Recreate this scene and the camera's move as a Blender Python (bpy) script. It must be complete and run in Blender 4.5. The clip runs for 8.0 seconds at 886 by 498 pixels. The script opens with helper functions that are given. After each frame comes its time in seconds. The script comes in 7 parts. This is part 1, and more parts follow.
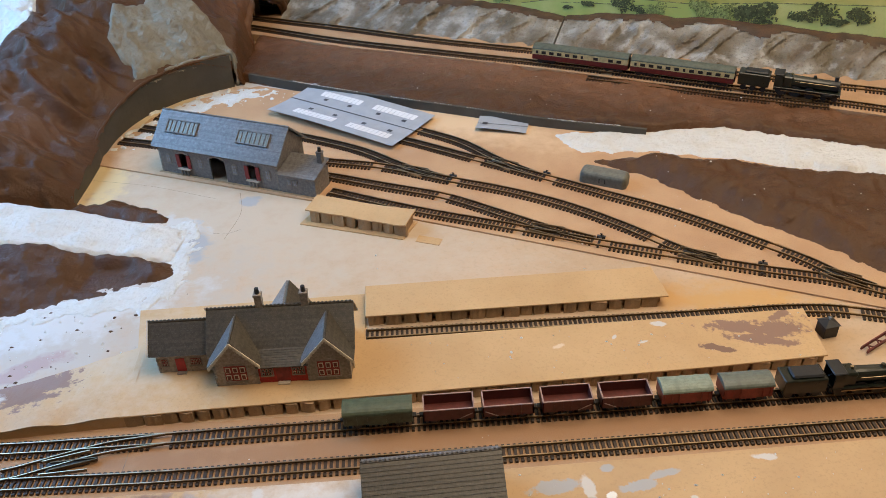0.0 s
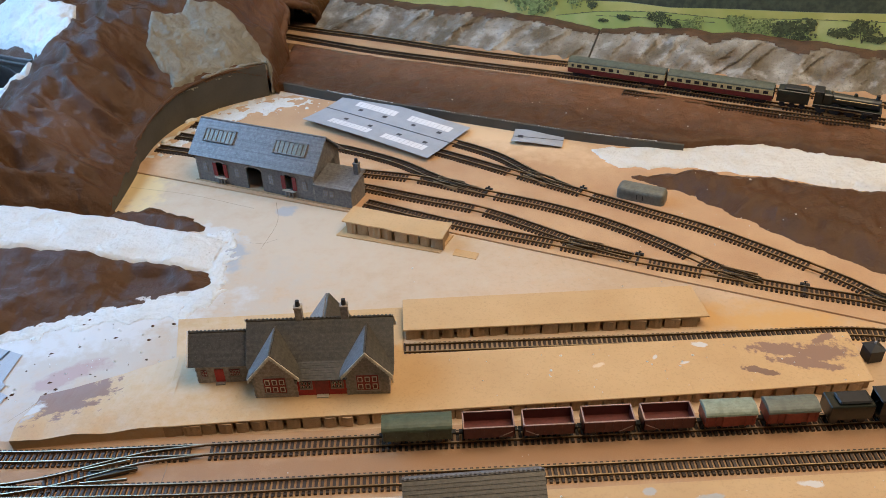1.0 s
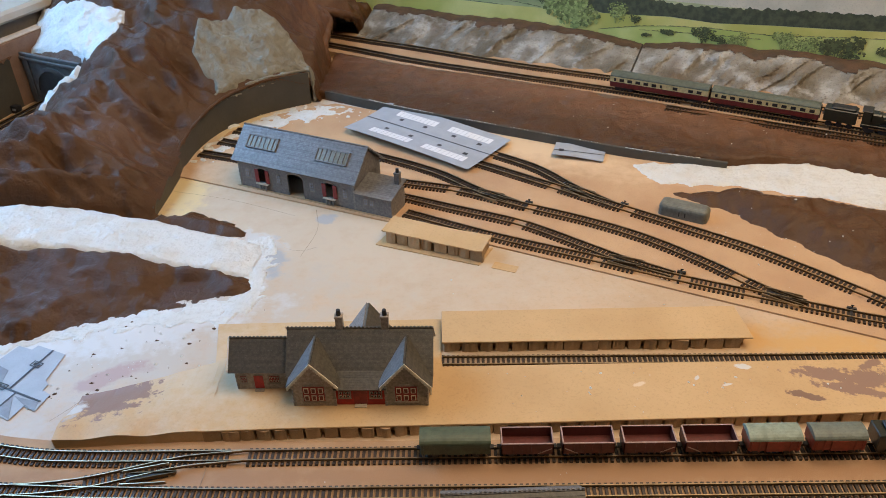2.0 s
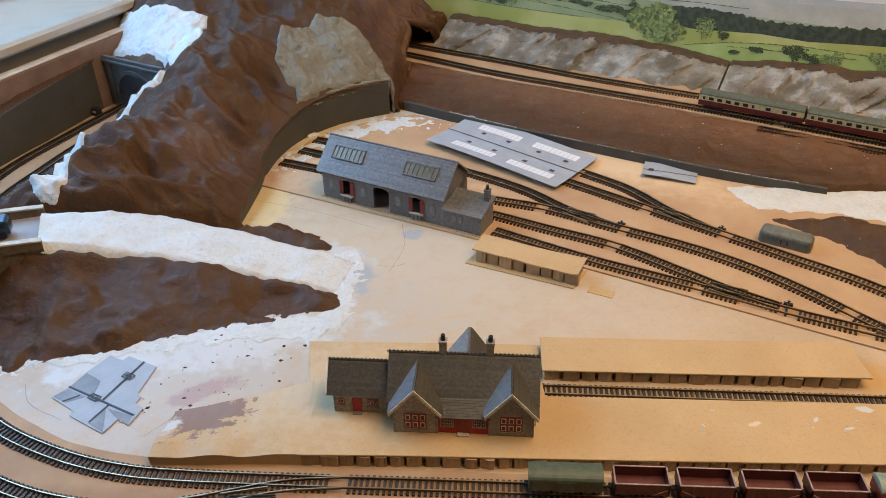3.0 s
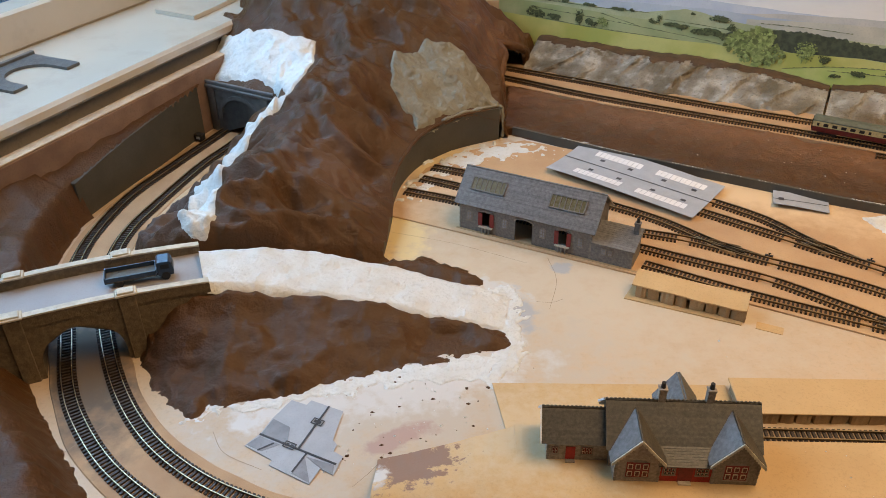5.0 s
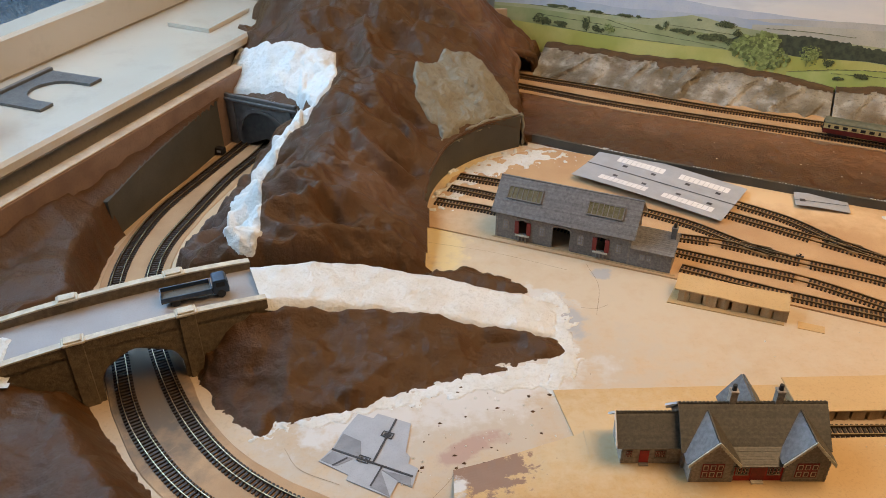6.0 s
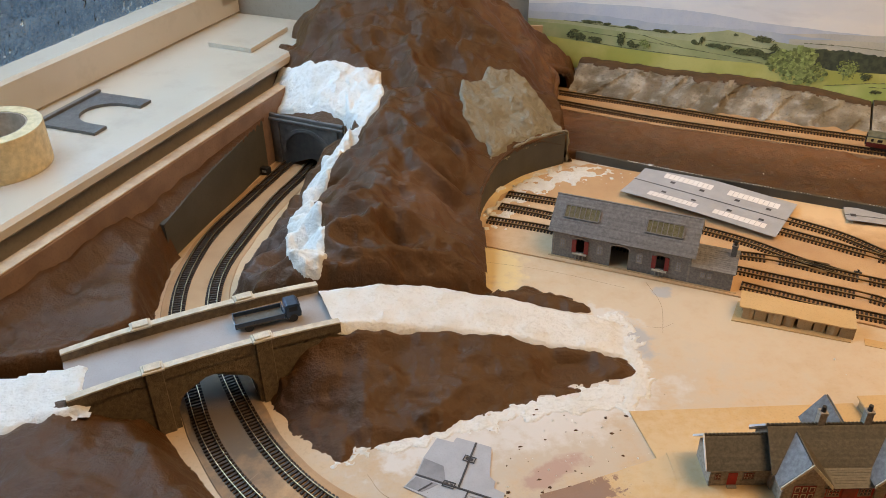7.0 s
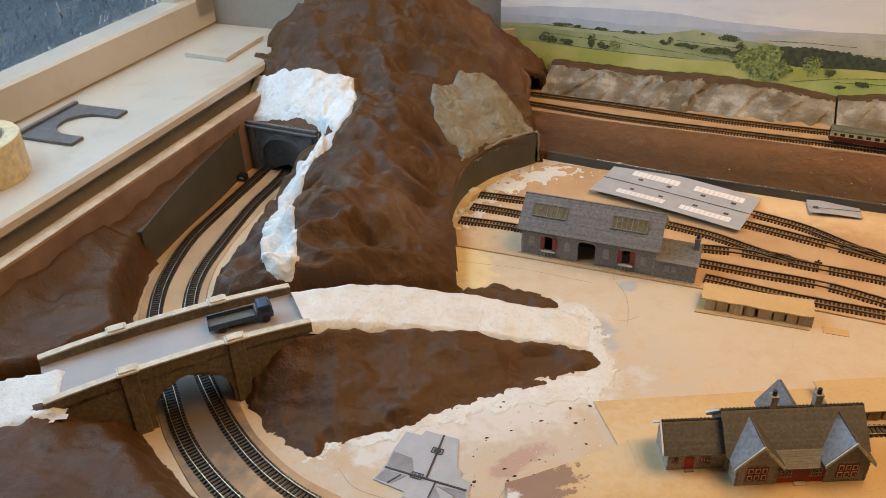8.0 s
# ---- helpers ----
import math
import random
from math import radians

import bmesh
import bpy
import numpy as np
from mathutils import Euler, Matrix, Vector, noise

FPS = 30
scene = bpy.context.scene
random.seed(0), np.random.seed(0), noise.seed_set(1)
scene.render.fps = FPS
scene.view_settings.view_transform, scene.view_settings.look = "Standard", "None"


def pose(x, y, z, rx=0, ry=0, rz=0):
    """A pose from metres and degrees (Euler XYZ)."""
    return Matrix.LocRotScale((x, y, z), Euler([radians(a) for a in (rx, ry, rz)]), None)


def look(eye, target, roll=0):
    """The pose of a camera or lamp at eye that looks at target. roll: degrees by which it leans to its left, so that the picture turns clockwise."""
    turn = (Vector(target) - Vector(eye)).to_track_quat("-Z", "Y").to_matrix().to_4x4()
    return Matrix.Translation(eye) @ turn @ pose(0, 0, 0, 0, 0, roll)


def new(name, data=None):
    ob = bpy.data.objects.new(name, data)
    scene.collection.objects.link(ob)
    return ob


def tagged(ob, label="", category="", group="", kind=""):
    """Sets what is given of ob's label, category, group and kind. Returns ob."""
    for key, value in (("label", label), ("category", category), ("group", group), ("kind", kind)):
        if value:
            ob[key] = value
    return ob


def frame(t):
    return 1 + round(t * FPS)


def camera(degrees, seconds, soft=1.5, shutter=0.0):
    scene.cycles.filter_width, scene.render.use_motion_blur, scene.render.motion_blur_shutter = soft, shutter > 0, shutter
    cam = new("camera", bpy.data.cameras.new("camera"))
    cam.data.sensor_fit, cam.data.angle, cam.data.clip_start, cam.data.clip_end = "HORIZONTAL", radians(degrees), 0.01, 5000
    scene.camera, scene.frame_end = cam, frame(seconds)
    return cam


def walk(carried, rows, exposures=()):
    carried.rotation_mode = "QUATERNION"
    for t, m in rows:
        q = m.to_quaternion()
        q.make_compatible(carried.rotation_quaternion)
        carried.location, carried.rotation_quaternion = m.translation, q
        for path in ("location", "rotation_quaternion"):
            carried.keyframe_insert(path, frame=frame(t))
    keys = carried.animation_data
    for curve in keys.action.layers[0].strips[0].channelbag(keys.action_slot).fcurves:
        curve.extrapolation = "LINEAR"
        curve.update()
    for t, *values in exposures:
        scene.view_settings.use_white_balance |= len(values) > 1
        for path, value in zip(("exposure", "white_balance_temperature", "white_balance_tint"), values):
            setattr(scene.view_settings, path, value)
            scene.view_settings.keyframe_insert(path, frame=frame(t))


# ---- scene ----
cam = camera(56.73, 8.0, soft=0.8)
PATH = [
    (0, (0.0615, -0.4154, 0.4460), (0.0974, 0.4017, -0.1294), -2.31),
    (0.5, (0.0540, -0.4125, 0.4479), (0.0799, 0.4070, -0.1246), -2.17),
    (1, (0.0443, -0.4083, 0.4504), (0.0587, 0.4146, -0.1175), -2.07),
    (2.5, (0.0178, -0.3997, 0.4521), (-0.0236, 0.4317, -0.1020), -1.63),
    (3, (-0.0218, -0.3809, 0.4525), (-0.0838, 0.4508, -0.0993), -1.46),
    (3.5, (-0.0896, -0.3584, 0.4542), (-0.1651, 0.4731, -0.0962), -1.34),
    (4, (-0.1370, -0.3579, 0.4603), (-0.2182, 0.4742, -0.0883), -1.17),
    (5.5, (-0.2293, -0.3685, 0.4858), (-0.2378, 0.4666, -0.0644), -0.59),
    (6, (-0.2766, -0.3691, 0.4914), (-0.2683, 0.4666, -0.0577), -0.55),
    (6.5, (-0.3203, -0.3639, 0.4942), (-0.3032, 0.4740, -0.0513), -0.60),
    (7, (-0.3460, -0.3610, 0.5023), (-0.3298, 0.4803, -0.0381), -0.86),
    (7.5, (-0.3280, -0.3773, 0.5059), (-0.3139, 0.4665, -0.0306), -1.30),
    (8, (-0.3212, -0.3829, 0.5094), (-0.2981, 0.4610, -0.0266), -1.94),
]
EXPOSURE = [(0, 0.24, 5900, 8), (3, 0.19, 6450, 10), (5.5, 0.17, 7750, 13), (8, 0.17, 8900, 16)]
walk(cam, [(t, look(eye, target, roll)) for t, eye, target, roll in PATH], EXPOSURE)

# ---- world and lights ----
world = bpy.data.worlds.new("World")
world.use_nodes = True
scene.world = world
world.node_tree.nodes["Background"].inputs["Color"].default_value = (0.45, 0.6, 0.9, 1)
world.node_tree.nodes["Background"].inputs["Strength"].default_value = 0.6

TILT_ROOM = -24.0
ROOM = pose(-0.64, 0.514, 0, 0, 0, TILT_ROOM)


def room(u, v, z=0.0):
    return ROOM @ Vector((u, v, z))


def lamp(name, size_x, size_y, power, colour, m):
    data = bpy.data.lights.new(name, "AREA")
    data.shape, data.size, data.size_y, data.energy, data.color = "RECTANGLE", size_x, size_y, power, colour
    ob = new(name, data)
    ob.matrix_world = m
    return ob


# daylight in the window opening, and the warm ceiling lamp of the room
lamp("window_daylight", 1.0, 0.60, 10.8, (0.33, 0.62, 1.0), look(room(-0.17, -0.10, 0.64), room(0.6, 0.0, 0.10)))
lamp("ceiling_lamp_light", 1.2, 1.2, 23.5, (1.0, 0.75, 0.48), look((0.66, 0.10, 1.44), (0.66, 0.10, 0)))

# ---- materials ----


def links(nt, a, b):
    nt.links.new(a, b)


def node(nt, kind, **inputs):
    n = nt.nodes.new(kind)
    for key, value in inputs.items():
        n.inputs[key.replace("_", " ")].default_value = value
    return n


def rgba(c):
    return (c[0], c[1], c[2], 1)


def mix(nt, fac, a, b):
    n = nt.nodes.new("ShaderNodeMix")
    n.data_type = "RGBA"
    for sock, value in ((n.inputs[0], fac), (n.inputs[6], a), (n.inputs[7], b)):
        if isinstance(value, (tuple, list)):
            sock.default_value = rgba(value)
        elif isinstance(value, (int, float)):
            sock.default_value = value
        else:
            links(nt, value, sock)
    return n.outputs[2]


def maths(nt, op, a, b=0.0, clamp=False):
    n = nt.nodes.new("ShaderNodeMath")
    n.operation, n.use_clamp = op, clamp
    for sock, value in ((n.inputs[0], a), (n.inputs[1], b)):
        if isinstance(value, (int, float)):
            sock.default_value = value
        else:
            links(nt, value, sock)
    return n.outputs[0]


def ramp(nt, fac, lo, hi):
    n = nt.nodes.new("ShaderNodeMapRange")
    n.inputs[1].default_value, n.inputs[2].default_value = lo, hi
    links(nt, fac, n.inputs[0])
    return n.outputs[0]


def noisy(nt, vec, scale, detail=4.0, rough=0.55):
    n = node(nt, "ShaderNodeTexNoise", Scale=scale, Detail=detail, Roughness=rough)
    links(nt, vec, n.inputs["Vector"])
    return n.outputs[0]


def blot(nt, vec, wobble, x, y, rx, ry, turn=0.0, soft=0.25):
    """A paint stain or painted shade of its own outline at (x, y), as a mask from 0 to 1."""
    m = nt.nodes.new("ShaderNodeMapping")
    m.vector_type = "TEXTURE"
    m.inputs["Location"].default_value = (x, y, 0)
    m.inputs["Rotation"].default_value = (0, 0, radians(turn))
    m.inputs["Scale"].default_value = (rx, ry, 1e6)
    links(nt, vec, m.inputs["Vector"])
    d = nt.nodes.new("ShaderNodeVectorMath")
    d.operation = "LENGTH"
    links(nt, m.outputs[0], d.inputs[0])
    v = maths(nt, "ADD", d.outputs["Value"], wobble)
    return ramp(nt, v, 1.0 + soft / 2, 1.0 - soft / 2)


def material(name, colour, rough=0.6, metal=0.0, second=None, scale=40.0, fine=400.0, bump=0.2, depth=0.001,
             blots=(), per_object=0.0, wobble=0.9, coat=0.0, spread=(0.35, 0.65), wob_scale=60.0, per_island=0.0, sheen=0.5):
    """A two-scale procedural surface. blots: (colour, x, y, rx, ry, turn, soft) stains or painted shade."""
    m = bpy.data.materials.new(name)
    m.use_nodes = True
    nt = m.node_tree
    bsdf = nt.nodes["Principled BSDF"]
    vec = nt.nodes.new("ShaderNodeTexCoord").outputs["Object"]
    big, small = noisy(nt, vec, scale), noisy(nt, vec, fine, 5.0, 0.65)
    second = second or tuple(c * 0.72 for c in colour)
    col = mix(nt, ramp(nt, big, *spread), colour, second)
    dark = tuple(c * 0.78 for c in second)
    col = mix(nt, maths(nt, "MULTIPLY", ramp(nt, small, 0.52, 0.75), 0.6), col, dark)
    if blots:
        wob = noisy(nt, vec, wob_scale, 5.0, 0.65)
        wob = maths(nt, "MULTIPLY", maths(nt, "SUBTRACT", wob, 0.5), 2.0 * wobble)
        for c, x, y, rx, ry, turn, soft in blots:
            col = mix(nt, blot(nt, vec, wob, x, y, rx, ry, turn, soft), col, c)
    if per_object:
        info = nt.nodes.new("ShaderNodeObjectInfo")
        hsv = nt.nodes.new("ShaderNodeHueSaturation")
        links(nt, maths(nt, "ADD", maths(nt, "MULTIPLY", info.outputs["Random"], per_object), 1 - per_object / 2), hsv.inputs["Value"])
        links(nt, col, hsv.inputs["Color"])
        col = hsv.outputs[0]
    if per_island:
        geo = nt.nodes.new("ShaderNodeNewGeometry")
        hsv = nt.nodes.new("ShaderNodeHueSaturation")
        links(nt, maths(nt, "ADD", maths(nt, "MULTIPLY", geo.outputs["Random Per Island"], per_island), 1 - per_island / 2), hsv.inputs["Value"])
        links(nt, col, hsv.inputs["Color"])
        col = hsv.outputs[0]
    links(nt, col, bsdf.inputs["Base Color"])
    rr = nt.nodes.new("ShaderNodeMapRange")
    rr.inputs[3].default_value, rr.inputs[4].default_value = max(rough - 0.1, 0.03), min(rough + 0.12, 1)
    links(nt, small, rr.inputs[0])
    links(nt, rr.outputs[0], bsdf.inputs["Roughness"])
    bsdf.inputs["Metallic"].default_value = metal
    bsdf.inputs["Specular IOR Level"].default_value = sheen
    bsdf.inputs["Coat Weight"].default_value = coat
    if bump:
        b = nt.nodes.new("ShaderNodeBump")
        b.inputs["Strength"].default_value, b.inputs["Distance"].default_value = bump, depth
        links(nt, maths(nt, "ADD", small, maths(nt, "MULTIPLY", big, 2.0)), b.inputs["Height"])
        links(nt, b.outputs[0], bsdf.inputs["Normal"])
    return m


WHITE, CHIP = (0.62, 0.59, 0.56), (0.85, 0.83, 0.80)
PAINT_BROWN = (0.28, 0.17, 0.12)
GREYISH = (0.42, 0.42, 0.43)
BOARD = material(
    "painted_board", (0.60, 0.44, 0.29), 0.40, second=(0.52, 0.37, 0.23), scale=9, fine=260, bump=0.15, depth=0.0008,
    wobble=1.6, wob_scale=45,
    blots=[((0.60, 0.50, 0.38), -0.10, 0.28, 0.20, 0.12, -10, 1.6),
           ((0.53, 0.46, 0.38), -0.25, 0.13, 0.14, 0.09, 15, 1.2),
           (WHITE, -0.23, 0.155, 0.085, 0.030, 18, 0.7),
           (WHITE, -0.34, 0.115, 0.05, 0.016, 15, 0.6),
           (WHITE, -0.168, 0.245, 0.016, 0.05, 10, 0.5),
           (WHITE, -0.165, 0.285, 0.030, 0.012, -30, 0.5),
           (WHITE, -0.08, 0.60, 0.10, 0.022, -30, 0.9),
           (WHITE, -0.19, 0.60, 0.03, 0.012, 30, 0.8),
           ((0.72, 0.56, 0.30), -0.272, 0.385, 0.022, 0.06, 0, 0.7),
           ((0.70, 0.55, 0.32), -0.235, 0.555, 0.05, 0.022, 48, 0.8),
           (GREYISH, -0.148, 0.255, 0.010, 0.028, 8, 0.6),
           (GREYISH, -0.106, 0.328, 0.011, 0.008, 0, 0.5),
           ((0.45, 0.31, 0.26), -0.255, 0.088, 0.03, 0.010, 30, 0.6),
           ((0.60, 0.36, 0.14), 0.33, 0.115, 0.07, 0.018, -10, 1.2)])
CORK = material("cork_underlay", (0.56, 0.36, 0.20), 0.62, second=(0.47, 0.28, 0.15), scale=14, fine=900, bump=0.25, depth=0.0005,
                blots=[((0.72, 0.52, 0.32), 0.14, 0.47, 0.11, 0.03, -27, 1.2), ((0.68, 0.50, 0.33), -0.17, 0.44, 0.09, 0.05, -24, 1.4)])
# blots paint in shade and dirt under the bridge, and shadow between the main lines
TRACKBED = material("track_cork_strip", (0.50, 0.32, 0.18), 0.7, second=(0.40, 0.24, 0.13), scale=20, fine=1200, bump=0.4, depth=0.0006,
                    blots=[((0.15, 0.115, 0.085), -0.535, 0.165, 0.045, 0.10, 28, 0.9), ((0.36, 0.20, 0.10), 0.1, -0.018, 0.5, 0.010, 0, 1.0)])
CARD = material(
    "painted_card", (0.60, 0.40, 0.20), 0.5, second=(0.53, 0.34, 0.16), scale=12, fine=500, bump=0.12, depth=0.0005, wobble=1.6, wob_scale=120,
    blots=[((0.60, 0.45, 0.28), -0.16, 0.095, 0.07, 0.05, 0, 1.4),
           (PAINT_BROWN, 0.315, 0.067, 0.022, 0.008, -8, 0.25), (PAINT_BROWN, 0.345, 0.062, 0.020, 0.012, 10, 0.3),
           (PAINT_BROWN, 0.328, 0.052, 0.026, 0.006, -14, 0.25), ((0.22, 0.13, 0.09), 0.292, 0.045, 0.014, 0.0035, -22, 0.2),
           (PAINT_BROWN, 0.352, 0.078, 0.010, 0.004, 30, 0.3), (WHITE, 0.254, 0.078, 0.005, 0.003, -20, 0.4),
           ((0.72, 0.58, 0.42), 0.17, 0.06, 0.004, 0.002, 20, 0.5), (WHITE, 0.215, 0.066, 0.003, 0.0015, 60, 0.4), (WHITE, 0.236, 0.058, 0.004, 0.0012, 10, 0.4),
           (PAINT_BROWN, -0.242, 0.058, 0.034, 0.023, 20, 0.25), (WHITE, -0.262, 0.045, 0.006, 0.012, 0, 0.6)])
CARD_FRONT = material(
    "painted_card_front", (0.58, 0.39, 0.20), 0.5, second=(0.50, 0.33, 0.17), scale=14, fine=500, bump=0.12, depth=0.0005, wobble=1.2, wob_scale=80,
    blots=[(GREYISH, 0.142, -0.074, 0.017, 0.0055, 3, 0.25), (GREYISH, 0.195, -0.078, 0.014, 0.004, 12, 0.25), (GREYISH, 0.215, -0.070, 0.01, 0.003, 12, 0.3),
           (GREYISH, 0.18, -0.062, 0.005, 0.003, 12, 0.3), (WHITE, 0.165, -0.077, 0.004, 0.009, 5, 0.3), (CHIP, 0.178, -0.083, 0.004, 0.003, 30, 0.3),
           (WHITE, 0.285, -0.062, 0.008, 0.003, -10, 0.3), (WHITE, 0.23, -0.09, 0.003, 0.002, 0, 0.3), (PAINT_BROWN, -0.12, -0.07, 0.05, 0.012, -3, 0.4),
           (WHITE, -0.05, -0.065, 0.004, 0.010, 8, 0.4), ((0.72, 0.66, 0.6), -0.02, -0.075, 0.06, 0.02, 0, 1.2)])
RIB = material("corrugated_card", (0.46, 0.31, 0.17), 0.75, second=(0.32, 0.20, 0.10), scale=60, fine=900, bump=0.3, depth=0.0006, per_object=0.35)
EARTH = material("brown_painted_plaster", (0.095, 0.040, 0.0120), 0.42, second=(0.070, 0.029, 0.0085), scale=22, fine=230, bump=0.40, depth=0.005, spread=(0.25, 0.75), sheen=0.34,
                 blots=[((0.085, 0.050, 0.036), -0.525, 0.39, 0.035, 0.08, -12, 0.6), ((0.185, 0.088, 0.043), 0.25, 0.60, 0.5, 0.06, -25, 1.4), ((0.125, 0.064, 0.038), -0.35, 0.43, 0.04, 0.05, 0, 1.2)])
PLASTER = material("white_plaster", (0.73, 0.73, 0.71), 0.5, second=(0.66, 0.63, 0.57), scale=40, fine=190, bump=0.9, depth=0.003, spread=(0.48, 0.75))
GREY_PLASTER = material("bare_grey_plaster", (0.285, 0.265, 0.205), 0.55, second=(0.23, 0.20, 0.145), scale=45, fine=130, bump=1.0, depth=0.005)
GREY_WALL = material("dark_grey_card", (0.080, 0.071, 0.056), 0.6, second=(0.060, 0.053, 0.041), scale=25, fine=500, bump=0.1, depth=0.0004)
ROCK_CAP = material("rock_cap_paint", (0.105, 0.056, 0.030), 0.65, second=(0.06, 0.036, 0.022), scale=60, bump=0.4)
RAIL_WEB = material("bronze_rail_web", (0.15, 0.10, 0.05), 0.38, 0.8, second=(0.09, 0.06, 0.03), scale=90, fine=700, bump=0.05)
RAIL = material("nickel_rail", (0.60, 0.48, 0.31), 0.36, 1.0, second=(0.42, 0.32, 0.19), scale=90, fine=700, bump=0.05)
SLEEPER = material("black_plastic_sleeper", (0.030, 0.020, 0.014), 0.5, second=(0.050, 0.031, 0.020), scale=300, fine=2000, bump=0.1, per_object=0.3)
IRON = material("black_plastic", (0.018, 0.018, 0.02), 0.45, scale=200, fine=1500, bump=0.05)
SLATE = material("printed_slate", (0.092, 0.080, 0.062), 0.45, second=(0.050, 0.043, 0.034), scale=420, fine=900, bump=0.2, depth=0.0003, per_object=0.3)
# goods shed slate; elsewhere a lighter copy of SLATE for slopes lit by the window
SLATE_SHED_AND_LIT = material("printed_shed_and_lit_slate", (0.20, 0.195, 0.195), 0.30, second=(0.125, 0.12, 0.12), scale=300, fine=900, bump=0.2, depth=0.0003, per_object=0.3)
STONE = material("printed_stone", (0.37, 0.315, 0.26), 0.65, second=(0.22, 0.18, 0.145), scale=420, fine=1200, bump=0.2, depth=0.0003, per_object=0.45)
STONE_GREY = material("printed_grey_stone", (0.21, 0.19, 0.175), 0.65, second=(0.13, 0.12, 0.115), scale=420, fine=1200, bump=0.2, depth=0.0003, per_object=0.45)
QUOIN = material("printed_quoin", (0.32, 0.28, 0.24), 0.65, scale=300, fine=1200, bump=0.15, per_object=0.3)
RED = material("red_print", (0.46, 0.022, 0.02), 0.5, scale=200, bump=0.05)
MAROON = material("dark_red_print", (0.15, 0.022, 0.018), 0.5, scale=200, bump=0.05)
CREAM = material("cream_print", (0.72, 0.66, 0.52), 0.5, scale=200, bump=0.05)
DARK = material("dark_opening", (0.012, 0.011, 0.011), 0.4, scale=200, bump=0.05)
GOLD = material("skylight_glazing", (0.16, 0.14, 0.075), 0.26, 0.0, second=(0.10, 0.09, 0.05), scale=90, fine=500, bump=0.02, coat=0.2)
BRIDGE_STONE = material("moulded_stone", (0.20, 0.145, 0.085), 0.6, second=(0.12, 0.085, 0.05), scale=260, fine=900, bump=0.6, depth=0.0008)
COPING = material("coping_stone", (0.62, 0.54, 0.42), 0.55, scale=120, fine=700, bump=0.2, depth=0.0004)
TARMAC = material("grey_road_card", (0.34, 0.31, 0.30), 0.42, second=(0.30, 0.27, 0.26), scale=30, fine=800, bump=0.1, depth=0.0004)
PAPER = material("grey_printed_paper", (0.40, 0.42, 0.46), 0.45, second=(0.35, 0.37, 0.41), scale=60, fine=900, bump=0.03)
PAPER_DARK = material("dark_grey_print", (0.27, 0.28, 0.31), 0.45, scale=60, bump=0.03)
PAPER_LINE = material("charcoal_print", (0.05, 0.05, 0.06), 0.5, scale=60, bump=0.03)
PAPER_WHITE = material("white_print", (0.82, 0.82, 0.84), 0.5, second=(0.76, 0.76, 0.78), scale=60, bump=0.03)
SILL_PAINT = material("white_gloss_paint", (0.56, 0.50, 0.42), 0.17, second=(0.52, 0.46, 0.38), scale=5, fine=14, bump=0.02, depth=0.0005, coat=0.5)
WALL_PAINT = material("room_wall_paint", (0.42, 0.36, 0.29), 0.7, scale=3, fine=200, bump=0.1)
LOWER_WALL = material("grey_wall_paint", (0.30, 0.26, 0.22), 0.7, scale=6, fine=200, bump=0.1)
CARPET = material("carpet", (0.16, 0.12, 0.09), 0.9, scale=30, fine=900, bump=0.3)
UPSTAND = material("stained_plywood_edge", (0.27, 0.17, 0.12), 0.6, second=(0.18, 0.105, 0.07), scale=20, fine=400, bump=0.2, blots=[((0.13, 0.06, 0.035), -0.62, 0.54, 0.02, 0.05, -20, 0.8)])
TAPE = material("masking_tape", (0.72, 0.58, 0.34), 0.45, scale=120, fine=800, bump=0.1)
TAPE_CORE = material("tape_core_card", (0.45, 0.35, 0.27), 0.7, scale=120, bump=0.1)
WAGON_RED = material("bauxite_plastic", (0.13, 0.030, 0.024), 0.45, scale=200, bump=0.05)
WAGON_EDGE = material("worn_pale_edge", (0.42, 0.28, 0.24), 0.5, scale=200, bump=0.05)
VAN_RED = material("red_plastic", (0.30, 0.045, 0.025), 0.45, scale=200, bump=0.05)
ROOF_PALE = material("pale_grey_plastic", (0.27, 0.32, 0.25), 0.5, scale=200, bump=0.05)
ROOF_GREY = material("grey_plastic", (0.15, 0.17, 0.14), 0.5, scale=200, bump=0.05)
GREEN = material("dull_green_plastic", (0.085, 0.105, 0.060), 0.45, scale=200, bump=0.05)
LOCO_GREEN = material("dark_green_loco_paint", (0.013, 0.016, 0.010), 0.3, scale=200, bump=0.05, coat=0.3)
COACH_RED = material("crimson_coach_paint", (0.14, 0.018, 0.016), 0.35, scale=200, bump=0.03)
COACH_CREAM = material("cream_coach_paint", (0.66, 0.52, 0.25), 0.35, scale=200, bump=0.03)
COACH_ROOF = material("grey_green_coach_roof", (0.10, 0.115, 0.085), 0.5, scale=200, bump=0.03)
LORRY_BLUE = material("navy_lorry_paint", (0.025, 0.050, 0.095), 0.3, scale=200, bump=0.03, coat=0.3)
LORRY_BED = material("grey_lorry_bed", (0.10, 0.09, 0.075), 0.6, scale=200, bump=0.1)
TANK = material("grey_green_plastic", (0.17, 0.17, 0.14), 0.5, scale=200, bump=0.1)

